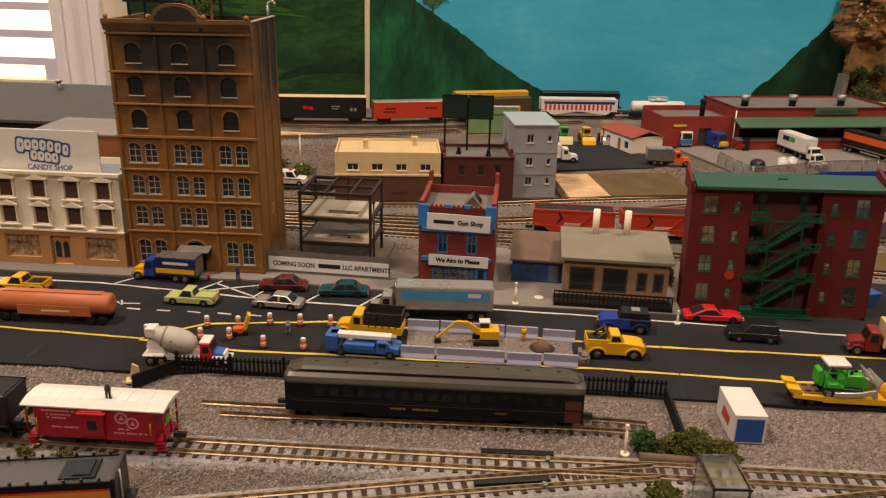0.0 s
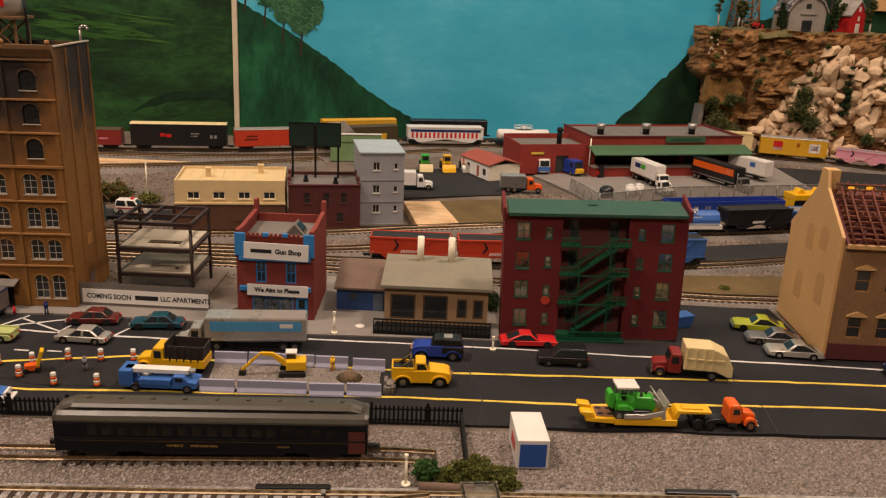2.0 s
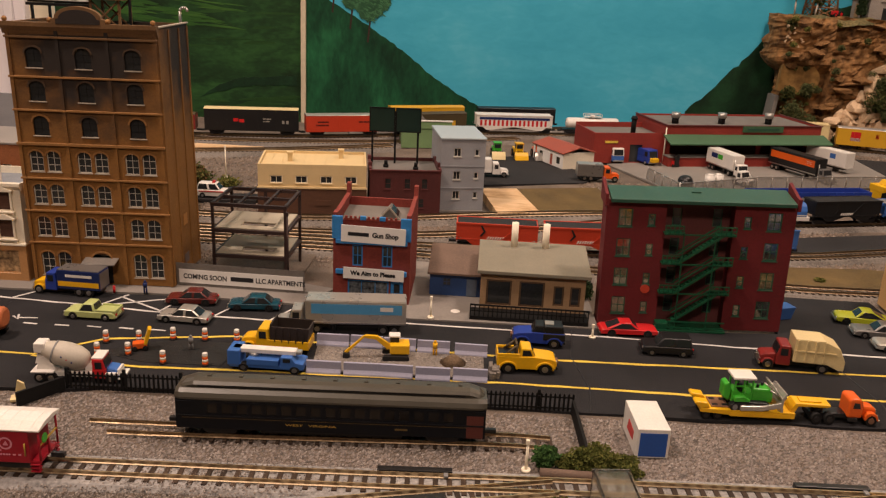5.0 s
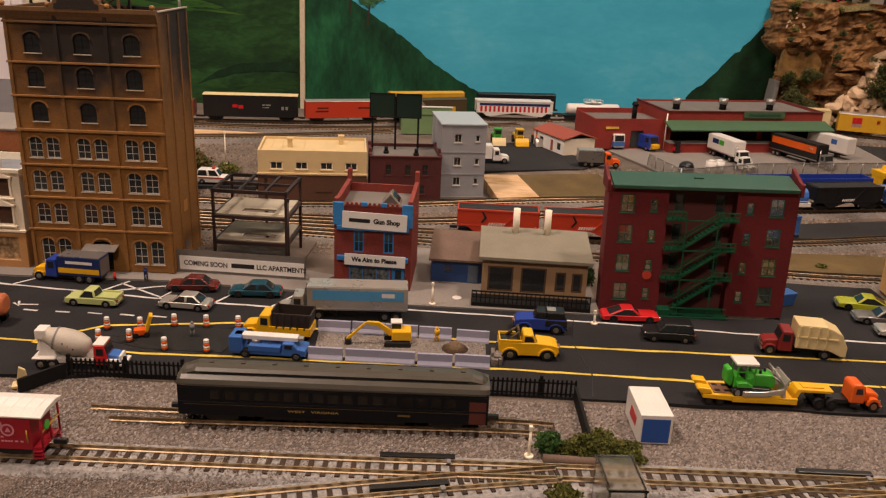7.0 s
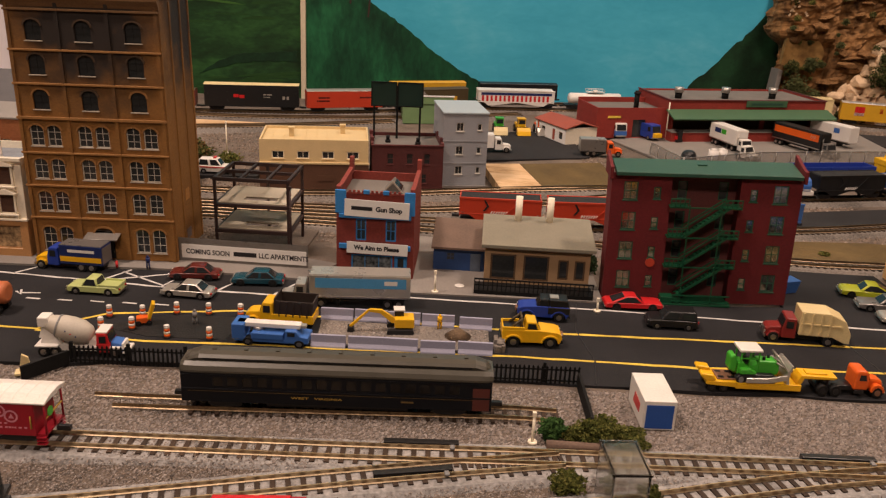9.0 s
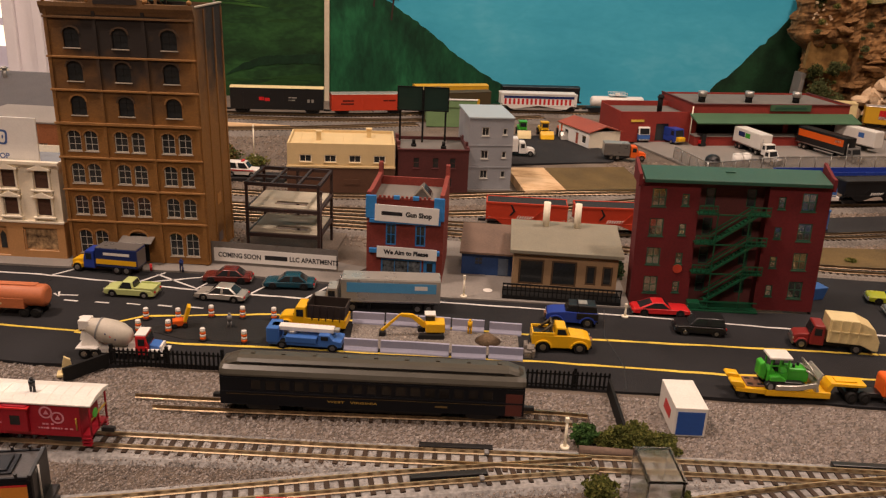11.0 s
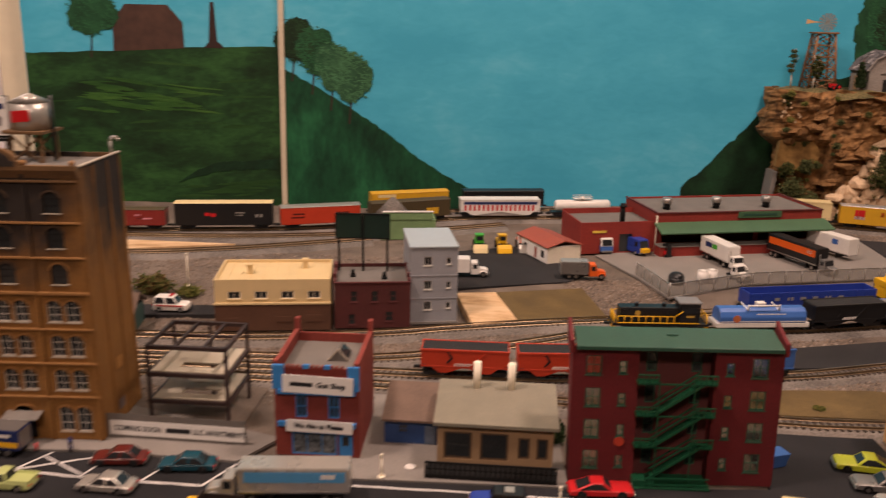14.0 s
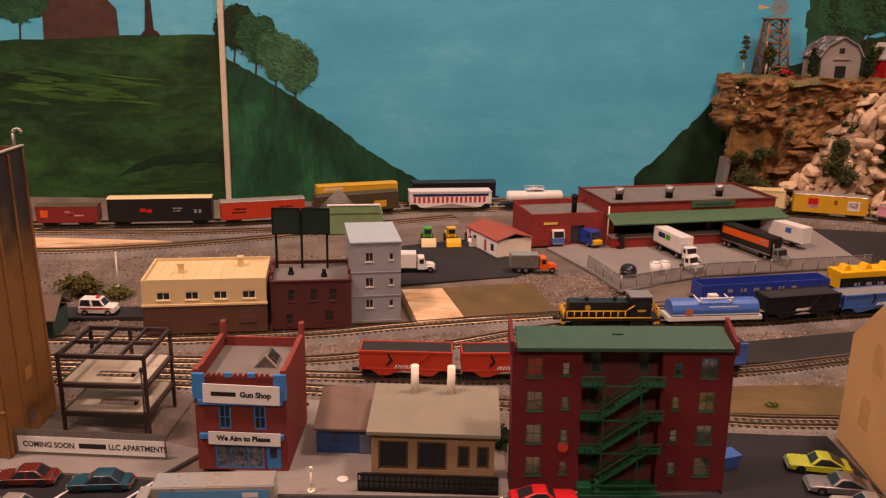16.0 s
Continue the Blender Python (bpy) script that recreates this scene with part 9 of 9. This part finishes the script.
def cliff():
    cl = thing("cliff", at(0, 0, 0), "brown layered cliff with pale stacked boulders and scrub", "cliff", kind="structure")
    plan = [(498, 1261), (484, 1244), (478, 1226), (484, 1210), (502, 1202), (560, 1200), (640, 1192), (720, 1176), (820, 1150), (1000, 1110)]
    pts = []
    for (x0, y0), (x1, y1) in zip(plan, plan[1:]):
        n = max(2, int(math.hypot(x1 - x0, y1 - y0) / 3.5))
        pts += [(x0 + (x1 - x0) * i / n, y0 + (y1 - y0) * i / n) for i in range(n)]
    pts.append(plan[-1])
    nz = 60
    vs, fs = [], []
    for i, (x, y) in enumerate(pts):
        a, b = pts[max(0, i - 1)], pts[min(len(pts) - 1, i + 1)]
        nx, ny = (b[1] - a[1]), -(b[0] - a[0])
        d = math.hypot(nx, ny) or 1
        nx, ny = nx / d, ny / d
        top = 184 + 5 * noise.noise(Vector((x * 0.03, 0, 0)))
        for j in range(nz + 1):
            f = j / nz
            z = 8 + (top - 8) * f
            p = Vector((x * 0.022, y * 0.022, z * 0.03))
            o = (8 if x < 560 else 4) * noise.noise(p) + 4 * noise.noise(p * 2.7) + 2.6 * noise.noise(p * 7) + 1.6 * noise.noise(p * 17)
            # strata: thin ledges that step out and in
            q = z / 9.0 + 1.4 * noise.noise(Vector((x * 0.02, y * 0.02, z * 0.01)))
            o += 3.0 * (noise.noise(Vector((math.floor(q) * 3.7, x * 0.012, 0))) + 0.4 * (q - math.floor(q)))
            if x < 545:
                # overhanging brown brow over a carved recess
                o += 15 if z > 122 else (15 - (122 - z) * 1.4 if z > 108 else -5)
            else:
                o += 20 * (1 - f) ** 1.5
            if y > 1235:
                o = min(o, 6)
            vs.append(((x + nx * o) * MM, min(1261, y + ny * o) * MM, z * MM))
    for i in range(len(pts) - 1):
        for j in range(nz):
            a = i * (nz + 1) + j
            fs.append((a, a + nz + 1, a + nz + 2, a + 1))
    me = bpy.data.meshes.new("rock_face")
    me.from_pydata(vs, [], fs)
    me.materials.append(ROCK)
    part("rock_face", me, None, cl, "layered brown rock face")
    top = sheet(474, 1190, 1000, 1262, 5, lambda x, y: 184 + 4 * noise.noise(Vector((x * 0.03, y * 0.03, 2))) + 1.5 * noise.noise(Vector((x * 0.15, y * 0.15, 2))) - max(0, (1204 + (0 if x < 640 else -(x - 640) * 0.2) - y)) * 0.7)
    top.materials.append(TURF)
    part("plateau", top, None, cl, "green and brown turf on the plateau")
    part("carved_panel", prism(B(), ragged([(478, 84), (500, 80), (528, 86), (534, 104), (522, 118), (480, 120)], 1.6, 5, 3), "y", 1194, 1204), GOLD_ROCK, cl, "golden carved rock panel")
    part("grey_board", prism(B(), [(472, 6), (478, 6), (484, 76), (478, 76)], "y", 1200, 1230, 0.5), M["concrete"], cl, "grey board edge under the overhang")
    r = random.Random(9)
    # angular stones: split slabs and chipped blocks
    kinds, browns = [], []
    for k in range(12):
        bm = B()
        bmesh.ops.create_icosphere(bm, subdivisions=2, radius=1)
        cuts = []
        for _ in range(9):
            n = Vector((r.gauss(0, 1), r.gauss(0, 1), r.gauss(0, 0.8))).normalized()
            cuts.append((n, r.uniform(0.42, 0.72)))
        for v in bm.verts:
            v.co *= 1.25
            for n, lim in cuts:
                over = v.co.dot(n) - lim
                if over > 0:
                    v.co -= n * over
            v.co *= 1 + 0.05 * noise.noise(v.co * 4 + Vector((k * 7.1, 0, 0)))
            v.co *= 1000
        me = mesh_of("boulder", bm, PALE)
        me.polygons.foreach_set("use_smooth", [False] * len(me.polygons))
        kinds.append(me)
        me2 = me.copy()
        me2.materials[0] = ROCK
        browns.append(me2)

    def face_y(x, z):
        y = np.interp(x, [502, 560, 640, 720, 820, 1000], [1202, 1200, 1192, 1176, 1150, 1110])
        return float(y) - 20 * max(0.0, 1 - (z - 8) / 176) ** 1.5 - 4

    def stone(x, y, z, sx, sz, pool):
        o = part("boulder", pool[r.randrange(len(pool))], None, cl)
        o.matrix_basis = at(x, y, z, r.uniform(-25, 25), r.uniform(-6, 6), r.uniform(-8, 8)) @ Matrix.Diagonal((sx * MM, sx * MM * r.uniform(0.6, 0.9), sz * MM, 1))

    # pale courses stacked up the face, broken by earth pockets
    z = 22.0
    while z < 168:
        x = 530 + (z - 20) * 0.78 + r.uniform(-6, 6)
        hgt = r.uniform(10, 16)
        while x < 880:
            w = r.uniform(9, 24)
            pocket = noise.noise(Vector((x * 0.021, z * 0.028, 4.2)))
            if pocket < 0.30:
                stone(x + w * 0.5, face_y(x, z) - r.uniform(-2, 5), z + r.uniform(-3, 3), w * 0.72, hgt * r.uniform(0.62, 0.95), kinds)
                if r.random() < 0.55:
                    stone(x + r.uniform(0, w), face_y(x, z) - r.uniform(3, 8), z - hgt * 0.5 + r.uniform(-2, 2), w * 0.30, hgt * 0.32, kinds)
            x += w * r.uniform(0.82, 1.02)
        z += hgt * 0.98
    # a row of rubble at the foot
    x = 520
    while x < 860:
        w = r.uniform(5, 12)
        stone(x, face_y(x, 8) - r.uniform(0, 10), 15 + r.uniform(-2, 4), w * 0.75, w * 0.6, kinds)
        x += w * 1.05
    # brown ledges of the brow and the slope beneath it
    for k in range(40):
        zz = r.uniform(24, 178)
        lim = 524 + (zz - 20) * 0.78
        xx = r.uniform(480, max(500, lim))
        yy = (1186 if zz > 120 else 1199) if xx < 545 else face_y(xx, zz) - 2
        if zz < 118 and xx < 540:
            continue
        stone(xx, yy, zz, r.uniform(7, 17), r.uniform(2.5, 6.5), browns)
    for k in range(26):
        stone(r.uniform(474, 500), r.uniform(1184, 1196), r.uniform(140, 172), r.uniform(1.4, 3.2), r.uniform(1.2, 2.6), kinds)
    for k, (x, y, z, s) in enumerate(((496, 1176, 58, 21), (518, 1174, 42, 19), (488, 1180, 84, 12), (512, 1178, 88, 13), (500, 1172, 34, 18), (606, 1168, 78, 21), (622, 1164, 62, 17), (612, 1172, 100, 15), (484, 1192, 174, 13), (700, 1150, 44, 12), (640, 1158, 24, 8), (590, 1166, 20, 8), (560, 1170, 22, 9))):
        clump("scrub", at(x, y, z), (s, s * 0.7, s * 1.0), 1.2, int(90 * s), 150 + k, (OLIVE, OLIVE, LEAF)[k % 3], "", "", parent=cl)
    for k in range(46):
        x = r.uniform(480, 820)
        z = r.uniform(24, 182)
        y = (1182 if z > 118 else 1194) if x < 545 else face_y(x, z) - 5
        s = r.uniform(3, 8)
        clump("scrub", at(x, y, z), (s, s * 0.7, s * 0.8), 1.0, int(50 * s), 50 + k, (LEAF, OLIVE, GRASS)[k % 3], "", "", parent=cl)


OLIVE = island_mat("olive_scrub", [(0.030, 0.042, 0.014), (0.060, 0.075, 0.026), (0.095, 0.105, 0.04), (0.045, 0.05, 0.018)])
cliff()


def model_tree(x, y, z, h, w, seed, conifer=False):
    t = thing("tree", at(x, y, z), "dark model conifer on the cliff" if conifer else "thin pale-trunked model tree on the cliff", "tree", "trees on the cliff")
    r = random.Random(seed)
    tr = B()
    bend = [(0, 0, 0), (r.uniform(-1, 1), 0, h * 0.35), (r.uniform(-3, 3), 0, h * 0.7), (r.uniform(-3, 3), 0, h)]
    for (p, q), k in zip(zip(bend, bend[1:]), (1.2, 0.9, 0.6)):
        rod(tr, p, q, k, 6)
    for i in range(5):
        f = r.uniform(0.5, 0.95)
        rod(tr, (bend[2][0] * f, 0, h * f), (bend[2][0] * f + r.uniform(-w, w) * 0.5, r.uniform(-w, w) * 0.4, h * f + r.uniform(2, 7)), 0.4, 5)
    part("trunk", tr, M["stone_sill"] if not conifer else M["brown_flat"], t)
    vs, fs = [], []
    layers = 7 if conifer else 5
    for i in range(layers):
        f = (0.2 + 0.8 * i / layers) if conifer else (0.45 + 0.6 * i / layers)
        s = w * (1.0 - 0.75 * f * f) * 0.75 if conifer else w * r.uniform(0.35, 0.65)
        a, b = foliage(int(70 * s + 60), (s, s, s * 0.6), 0.9, seed * 10 + i)
        o = Vector((bend[2][0] * f + (0 if conifer else r.uniform(-w, w) * 0.4), 0, h * f)) * MM
        n = len(vs)
        vs += [tuple(Vector(v) + o) for v in a]
        fs += [tuple(n + q for q in tri) for tri in b]
    me = bpy.data.meshes.new("crown")
    me.from_pydata(vs, [], fs)
    me.materials.append(LEAF2 if conifer else LEAF)
    part("crown", me, None, t)


model_tree(494, 1222, 184, 52, 12, 1)
model_tree(520, 1216, 184, 44, 11, 2)
model_tree(528, 1222, 184, 36, 10, 3)
model_tree(578, 1206, 184, 40, 13, 4, True)
model_tree(646, 1200, 182, 46, 14, 5, True)
model_tree(668, 1168, 60, 90, 15, 6, True)
model_tree(700, 1200, 180, 50, 14, 7)
model_tree(664, 1225, 184, 40, 12, 8)


def farm():
    w = thing("windmill", at(534, 1236, 181) @ Matrix.Diagonal((1.25, 1.1, 1.2, 1)), "brown timber windmill tower with a metal fan", "windmill")
    wb_, wt_ = 14.5, 9.0
    for x, y in ((-1, -1), (1, -1), (1, 1), (-1, 1)):
        part("leg", rod(B(), (x * wb_, y * wb_, 0), (x * wt_, y * wt_, 62), 1.2), M["mill_timber"], w)
    for i in range(5):
        z0, z1 = 12.4 * i, 12.4 * (i + 1)
        k0, k1 = wb_ - (wb_ - wt_) * z0 / 62, wb_ - (wb_ - wt_) * z1 / 62
        for u, v in (((-1, -1), (1, -1)), ((1, -1), (1, 1)), ((1, 1), (-1, 1)), ((-1, 1), (-1, -1))):
            part("brace", rod(B(), (u[0] * k1, u[1] * k1, z1), (v[0] * k1, v[1] * k1, z1), 0.7, 5), M["mill_timber"], w)
            part("brace", rod(B(), (u[0] * k0, u[1] * k0, z0), (v[0] * k1, v[1] * k1, z1), 0.6, 5), M["mill_timber"], w)
            part("brace", rod(B(), (v[0] * k0, v[1] * k0, z0), (u[0] * k1, u[1] * k1, z1), 0.6, 5), M["mill_timber"], w)
    part("platform", box(B(), -12, -12, 62, 12, 12, 63.6, 0.2), M["mill_timber"], w)
    fan = part("fan_hub", cyl(B(), (0, -6, 74), 1.6, 3, "y", 12), M["steel_grey"], w)
    for i in range(14):
        a = 2 * math.pi * i / 14
        c, s = math.cos(a), math.sin(a)
        bl = B()
        prism(bl, [(1.6 * c - 0.3 * s, 74 + 1.6 * s + 0.3 * c), (1.6 * c + 0.3 * s, 74 + 1.6 * s - 0.3 * c), (9.5 * c + 1.3 * s, 74 + 9.5 * s - 1.3 * c), (9.5 * c - 1.3 * s, 74 + 9.5 * s + 1.3 * c)], "y", -6.4, -6.0)
        part("blade", bl, M["steel_grey"], fan)
    part("tail_vane", prism(B(), [(-20, 72), (-11, 73.4), (-2, 73.6), (-2, 74.4), (-11, 74.8), (-20, 77)], "y", -1, -0.4), M["gable_wood"], w)
    b = thing("barn", at(576, 1236, 183, -72) @ Matrix.Diagonal((0.54, 1.75, 1.12, 1)), "weathered grey barn with a gambrel roof", "barn")
    gw = mat("weathered_grey_boards", (0.30, 0.27, 0.24), 0.8, var=0.3, coarse=60)
    shg = mat("grey_shingle", (0.10, 0.095, 0.10), 0.8, var=0.4, coarse=90)
    shp = mat("pale_shingle", (0.34, 0.32, 0.32), 0.8, var=0.3, coarse=90)
    # the long side runs along local x, the gable end closes it at x = 62
    part("side_wall", box(B(), 0, 0, 0, 60.4, 1.6, 25), gw, b)
    part("side_wall", box(B(), 0, 34.4, 0, 60.4, 36, 25), gw, b)
    gable = [(0, 0), (36, 0), (36, 26), (31, 36), (18, 45), (5, 36), (0, 26)]
    part("end_wall", prism(B(), gable, "x", 60.4, 62), gw, b)
    part("end_wall", prism(B(), gable, "x", 0, 1.6), gw, b)
    roof = part("roof", prism(B(), [(-2.6, 24), (4, 37), (18, 47), (32, 37), (38.6, 24), (37, 24), (31, 36), (18, 45), (5, 36), (-1, 24)], "x", -2, 65), shg, b, "dark patched gambrel roof")
    rr = random.Random(21)
    for k in range(34):
        x, f = rr.uniform(0, 58), rr.random()
        y, z = (-2.2 + 6.2 * f, 25.2 + 12.4 * f) if k % 2 else (4.4 + 12 * f, 37.6 + 8.6 * f)
        patch_ = B()
        l = rr.uniform(3, 7)
        dy, dz = (1.5, 3.0) if k % 2 else (2.6, 1.9)
        loft(patch_, [[(x, y, z), (x + l, y, z), (x + l, y + dy, z + dz), (x, y + dy, z + dz)], [(x, y - 0.5, z + 0.5), (x + l, y - 0.5, z + 0.5), (x + l, y + dy - 0.5, z + dz + 0.5), (x, y + dy - 0.5, z + dz + 0.5)]])
        part("shingle_patch", patch_, shp if k % 3 == 0 else shg, roof)
    for y in (-2.6, 38):
        part("barge_board", rod(B(), (64.6, y, 24), (64.6, 4 if y < 0 else 32, 37), 0.7, 5), gw, roof)
    part("barge_board", rod(B(), (64.6, 4, 37), (64.6, 18, 46.6), 0.7, 5), gw, roof)
    part("barge_board", rod(B(), (64.6, 18, 46.6), (64.6, 32, 37), 0.7, 5), gw, roof)
    part("door", box(B(), 62, 13, 0, 62.4, 23, 14), M["glass_dark"], b)
    part("door_lintel", box(B(), 62, 10, 21, 64, 26, 22.6, 0.2), gw, b)
    part("loft_door", box(B(), 62, 15, 28, 62.4, 20, 34), M["glass_dark"], b)
    part("side_bay", box(B(), 14, -0.4, 2, 28, 0, 18), M["tan_wall"], b)
    rb = thing("barn", at(664, 1236, 183, -58) @ Matrix.Diagonal((0.62, 1.1, 1.08, 1)), "bright red barn with a grey roof", "barn")
    part("wall", box(B(), 0, 0, 0, 44, 30, 24), P["red"], rb)
    part("gable", prism(B(), [(0, 24), (30, 24), (15, 40)], "x", 42, 44), P["red"], rb)
    part("roof", prism(B(), [(-3, 22), (15, 40.4), (33, 22), (33, 24), (15, 42.4), (-3, 24)], "x", -3, 46), gw, rb)
    part("door", box(B(), 44, 10, 0, 44.4, 19, 13), P["white"], rb)
    for z in (16, 28):
        part("window", box(B(), 44, 13, z, 44.4, 17, z + 6), P["white"], rb)
    tr = thing("tractor", at(548, 1212, 184.5, 200), "small red farm tractor near the barn", "tractor")
    part("hood", box(B(), 0, -2.5, 3, 9, 2.5, 8, 0.6), P["red"], tr)
    part("seat", box(B(), -5, -2, 4, -1, 2, 7, 0.6), P["black"], tr)
    for x, rr in ((-3, 4), (6, 2.6)):
        axle(tr, x, 9, rr, "red")


farm()

# ---- lineside growth and fittings ----
MOSS = island_mat("olive_moss", [(0.030, 0.040, 0.008), (0.075, 0.085, 0.018), (0.13, 0.125, 0.032), (0.055, 0.07, 0.014)])
clump("bush", at(114, 349, 5), (15, 11, 9), 0.75, 5200, 1, MOSS, "loose olive green bush beside the track", "bush")
clump("bush", at(127, 345, 4), (10, 9, 7), 0.75, 3000, 2, MOSS, "loose olive green bush beside the track", "bush")
clump("bush", at(101, 349, 3), (6, 6, 5), 0.75, 1400, 12, MOSS, "loose olive green bush beside the track", "bush")
clump("grass_tuft", at(91, 350, 5), (8.5, 6, 6.5), 0.8, 2200, 3, island_mat("grass_green", [(0.018, 0.052, 0.012), (0.05, 0.11, 0.028)]), "round green grass tuft beside the track", "grass")
clump("bush", at(94, 309, 4.5), (9, 7, 6), 0.75, 2000, 4, MOSS, "small green bush beside the track", "bush")
clump("bush", at(128, 306, 3), (6, 5, 5), 0.75, 1200, 5, MOSS, "small green bush beside the track", "bush")
clump("weeds", at(-176, 311, 2), (7, 4, 3), 0.9, 300, 6, GRASS, "yellow-green weeds beside the caboose", "weeds")
clump("weeds", at(-195, 312, 2), (5, 3, 3), 0.9, 220, 7, GRASS, "yellow-green weeds beside the caboose", "weeds")
clump("hedge", at(-226, 832, 12), (26, 14, 13), 1.3, 2200, 8, island_mat("mixed_scrub", [(0.03, 0.06, 0.012), (0.09, 0.11, 0.03), (0.16, 0.12, 0.04), (0.12, 0.05, 0.025)]), "mixed green and rust scrub behind the shed", "hedge")
clump("hedge", at(-190, 828, 8), (16, 11, 7), 1.2, 900, 9, GRASS, "dry scrub behind the shed", "hedge")
clump("bush", at(139, 575, 6), (6, 16, 8), 1.4, 500, 10, LEAF2, "dark bush between depot and tenement", "bush")
for k, (x, y) in enumerate(((8, 622), (30, 628), (-15, 618), (52, 620), (290, 640), (330, 632), (640, 1150), (690, 1120))):
    clump("weeds", at(x, y, 2 if y < 900 else BACK + 2), (6, 4, 3), 1.0, 200, 20 + k, GRASS if k % 2 else LEAF2, "low dry weeds on the gravel", "weeds")
lg = B()
cyl(lg, (0, 0, 2.2), 2.2, 26, "x", 12)
solo("log", lg, M["brown_roof"], at(88, 341, 0, -2), "short brown log beside the track", "log")
acr = glass_mat("clear_plastic", (0.9, 0.92, 0.92), 0.08)
cb = thing("clear_box", at(107, 284, 0.5, 4), "clear plastic display box at the table edge", "box")
for q in ((0, 0, 0, 15, 1, 25), (0, 23, 0, 15, 24, 25), (0, 1, 0, 1, 23, 25), (14, 1, 0, 15, 23, 25)):
    part("wall", box(B(), *q), acr, cb)
part("lid", box(B(), -0.4, -0.4, 25, 15.4, 24.4, 26), acr, cb)
for x, y, a in ((14, 334.5, 2.0), (12, 309, 12), (203, 339.5, 0.6)):
    sm = thing("switch_machine", at(x, y, 2.0, a), "low black switch machine beside the rails", "switch machine", "switch machines")
    part("housing", box(B(), 0, -1.8, 0, 34, 1.8, 2.6, 0.4), P["black"], sm)
    part("lever", box(B(), 30, -5.5, 1.6, 32, -2.4, 2.6, 0.2), P["grey"], sm)
bt = thing("bin", at(272, 552, 1.0, 20), "small bright blue skip beside the tenement", "skip")
part("body", loft(B(), [[(-5, -4, 0), (5, -4, 0), (5, 4, 0), (-5, 4, 0)], [(-6.5, -5, 8), (6.5, -5, 8), (6.5, 5, 8), (-6.5, 5, 8)]]), P["mid_blue"], bt)
part("lid", box(B(), -6.8, -5.3, 8, 6.8, 5.3, 9, 0.3), P["mid_blue"], bt)

# ---- loose ballast, stone by stone ----
def stones(name, areas, material, label, seed):
    r = np.random.default_rng(seed)
    base = np.array([(1, 0, 0), (-1, 0, 0), (0, 1, 0), (0, -1, 0), (0, 0, 1), (0, 0, -1)], float)
    tri = np.array([(0, 2, 4), (2, 1, 4), (1, 3, 4), (3, 0, 4), (2, 0, 5), (1, 2, 5), (3, 1, 5), (0, 3, 5)])
    V, F = [], []
    n0 = 0
    for x0, y0, x1, y1, n, size, *lift in areas:
        c = np.stack([r.uniform(x0, x1, n), r.uniform(y0, y1, n)], 1)
        s = size * r.uniform(0.45, 1.15, (n, 1, 1))
        v = base[None] * r.uniform(0.6, 1.2, (n, 6, 1))
        a = r.uniform(0, 6.283, n)
        ca, sa = np.cos(a)[:, None], np.sin(a)[:, None]
        x = v[..., 0] * ca - v[..., 1] * sa
        y = v[..., 0] * sa + v[..., 1] * ca
        v = np.stack([x, y, v[..., 2] * 0.8 + 0.35 * x], 2) * s
        zz = np.array([height(p, q) for p, q in c]) - 0.75 + (lift[0] if lift else 0)
        v += np.concatenate([c, zz[:, None]], 1)[:, None, :]
        V.append(v.reshape(-1, 3))
        F.append((tri[None] + (np.arange(n) * 6)[:, None, None] + n0).reshape(-1, 3))
        n0 += n * 6
    me = bpy.data.meshes.new(name)
    me.from_pydata((np.concatenate(V) * MM).tolist(), [], np.concatenate(F).tolist())
    me.materials.append(material)
    ob = new(name, me)
    return tagged(ob, label, "gravel", kind="stuff")


BAL_MIX = island_mat("ballast_mix", [(0.13, 0.115, 0.105), (0.20, 0.175, 0.16), (0.29, 0.255, 0.23), (0.25, 0.20, 0.165), (0.40, 0.36, 0.33)])
stones("gravel", [(-340, 336, 420, 398, 44000, 0.95), (-340, 268, 300, 316, 14000, 0.85), (115, 338, 420, 400, 9000, 0.9), (-34, 436, 62, 462, 1800, 1.0, 2.3), (-340, 315, 420, 340, 13000, 0.62, 2.0), (-140, 285, 110, 316, 5000, 0.6, 1.6)], BAL_MIX, "loose grey ballast gravel beside the tracks", 3)
YARD_MIX = island_mat("yard_gravel_mix", [(0.10, 0.08, 0.065), (0.17, 0.135, 0.11), (0.25, 0.20, 0.16), (0.20, 0.145, 0.105), (0.34, 0.28, 0.235)])
stones("gravel", [(-300, 610, 420, 790, 16000, 1.5), (-300, 800, 60, 960, 5000, 1.5), (170, 820, 300, 900, 2500, 1.5), (560, 1090, 800, 1170, 1500, 1.6)], YARD_MIX, "brown-grey gravel between the yard tracks", 4)
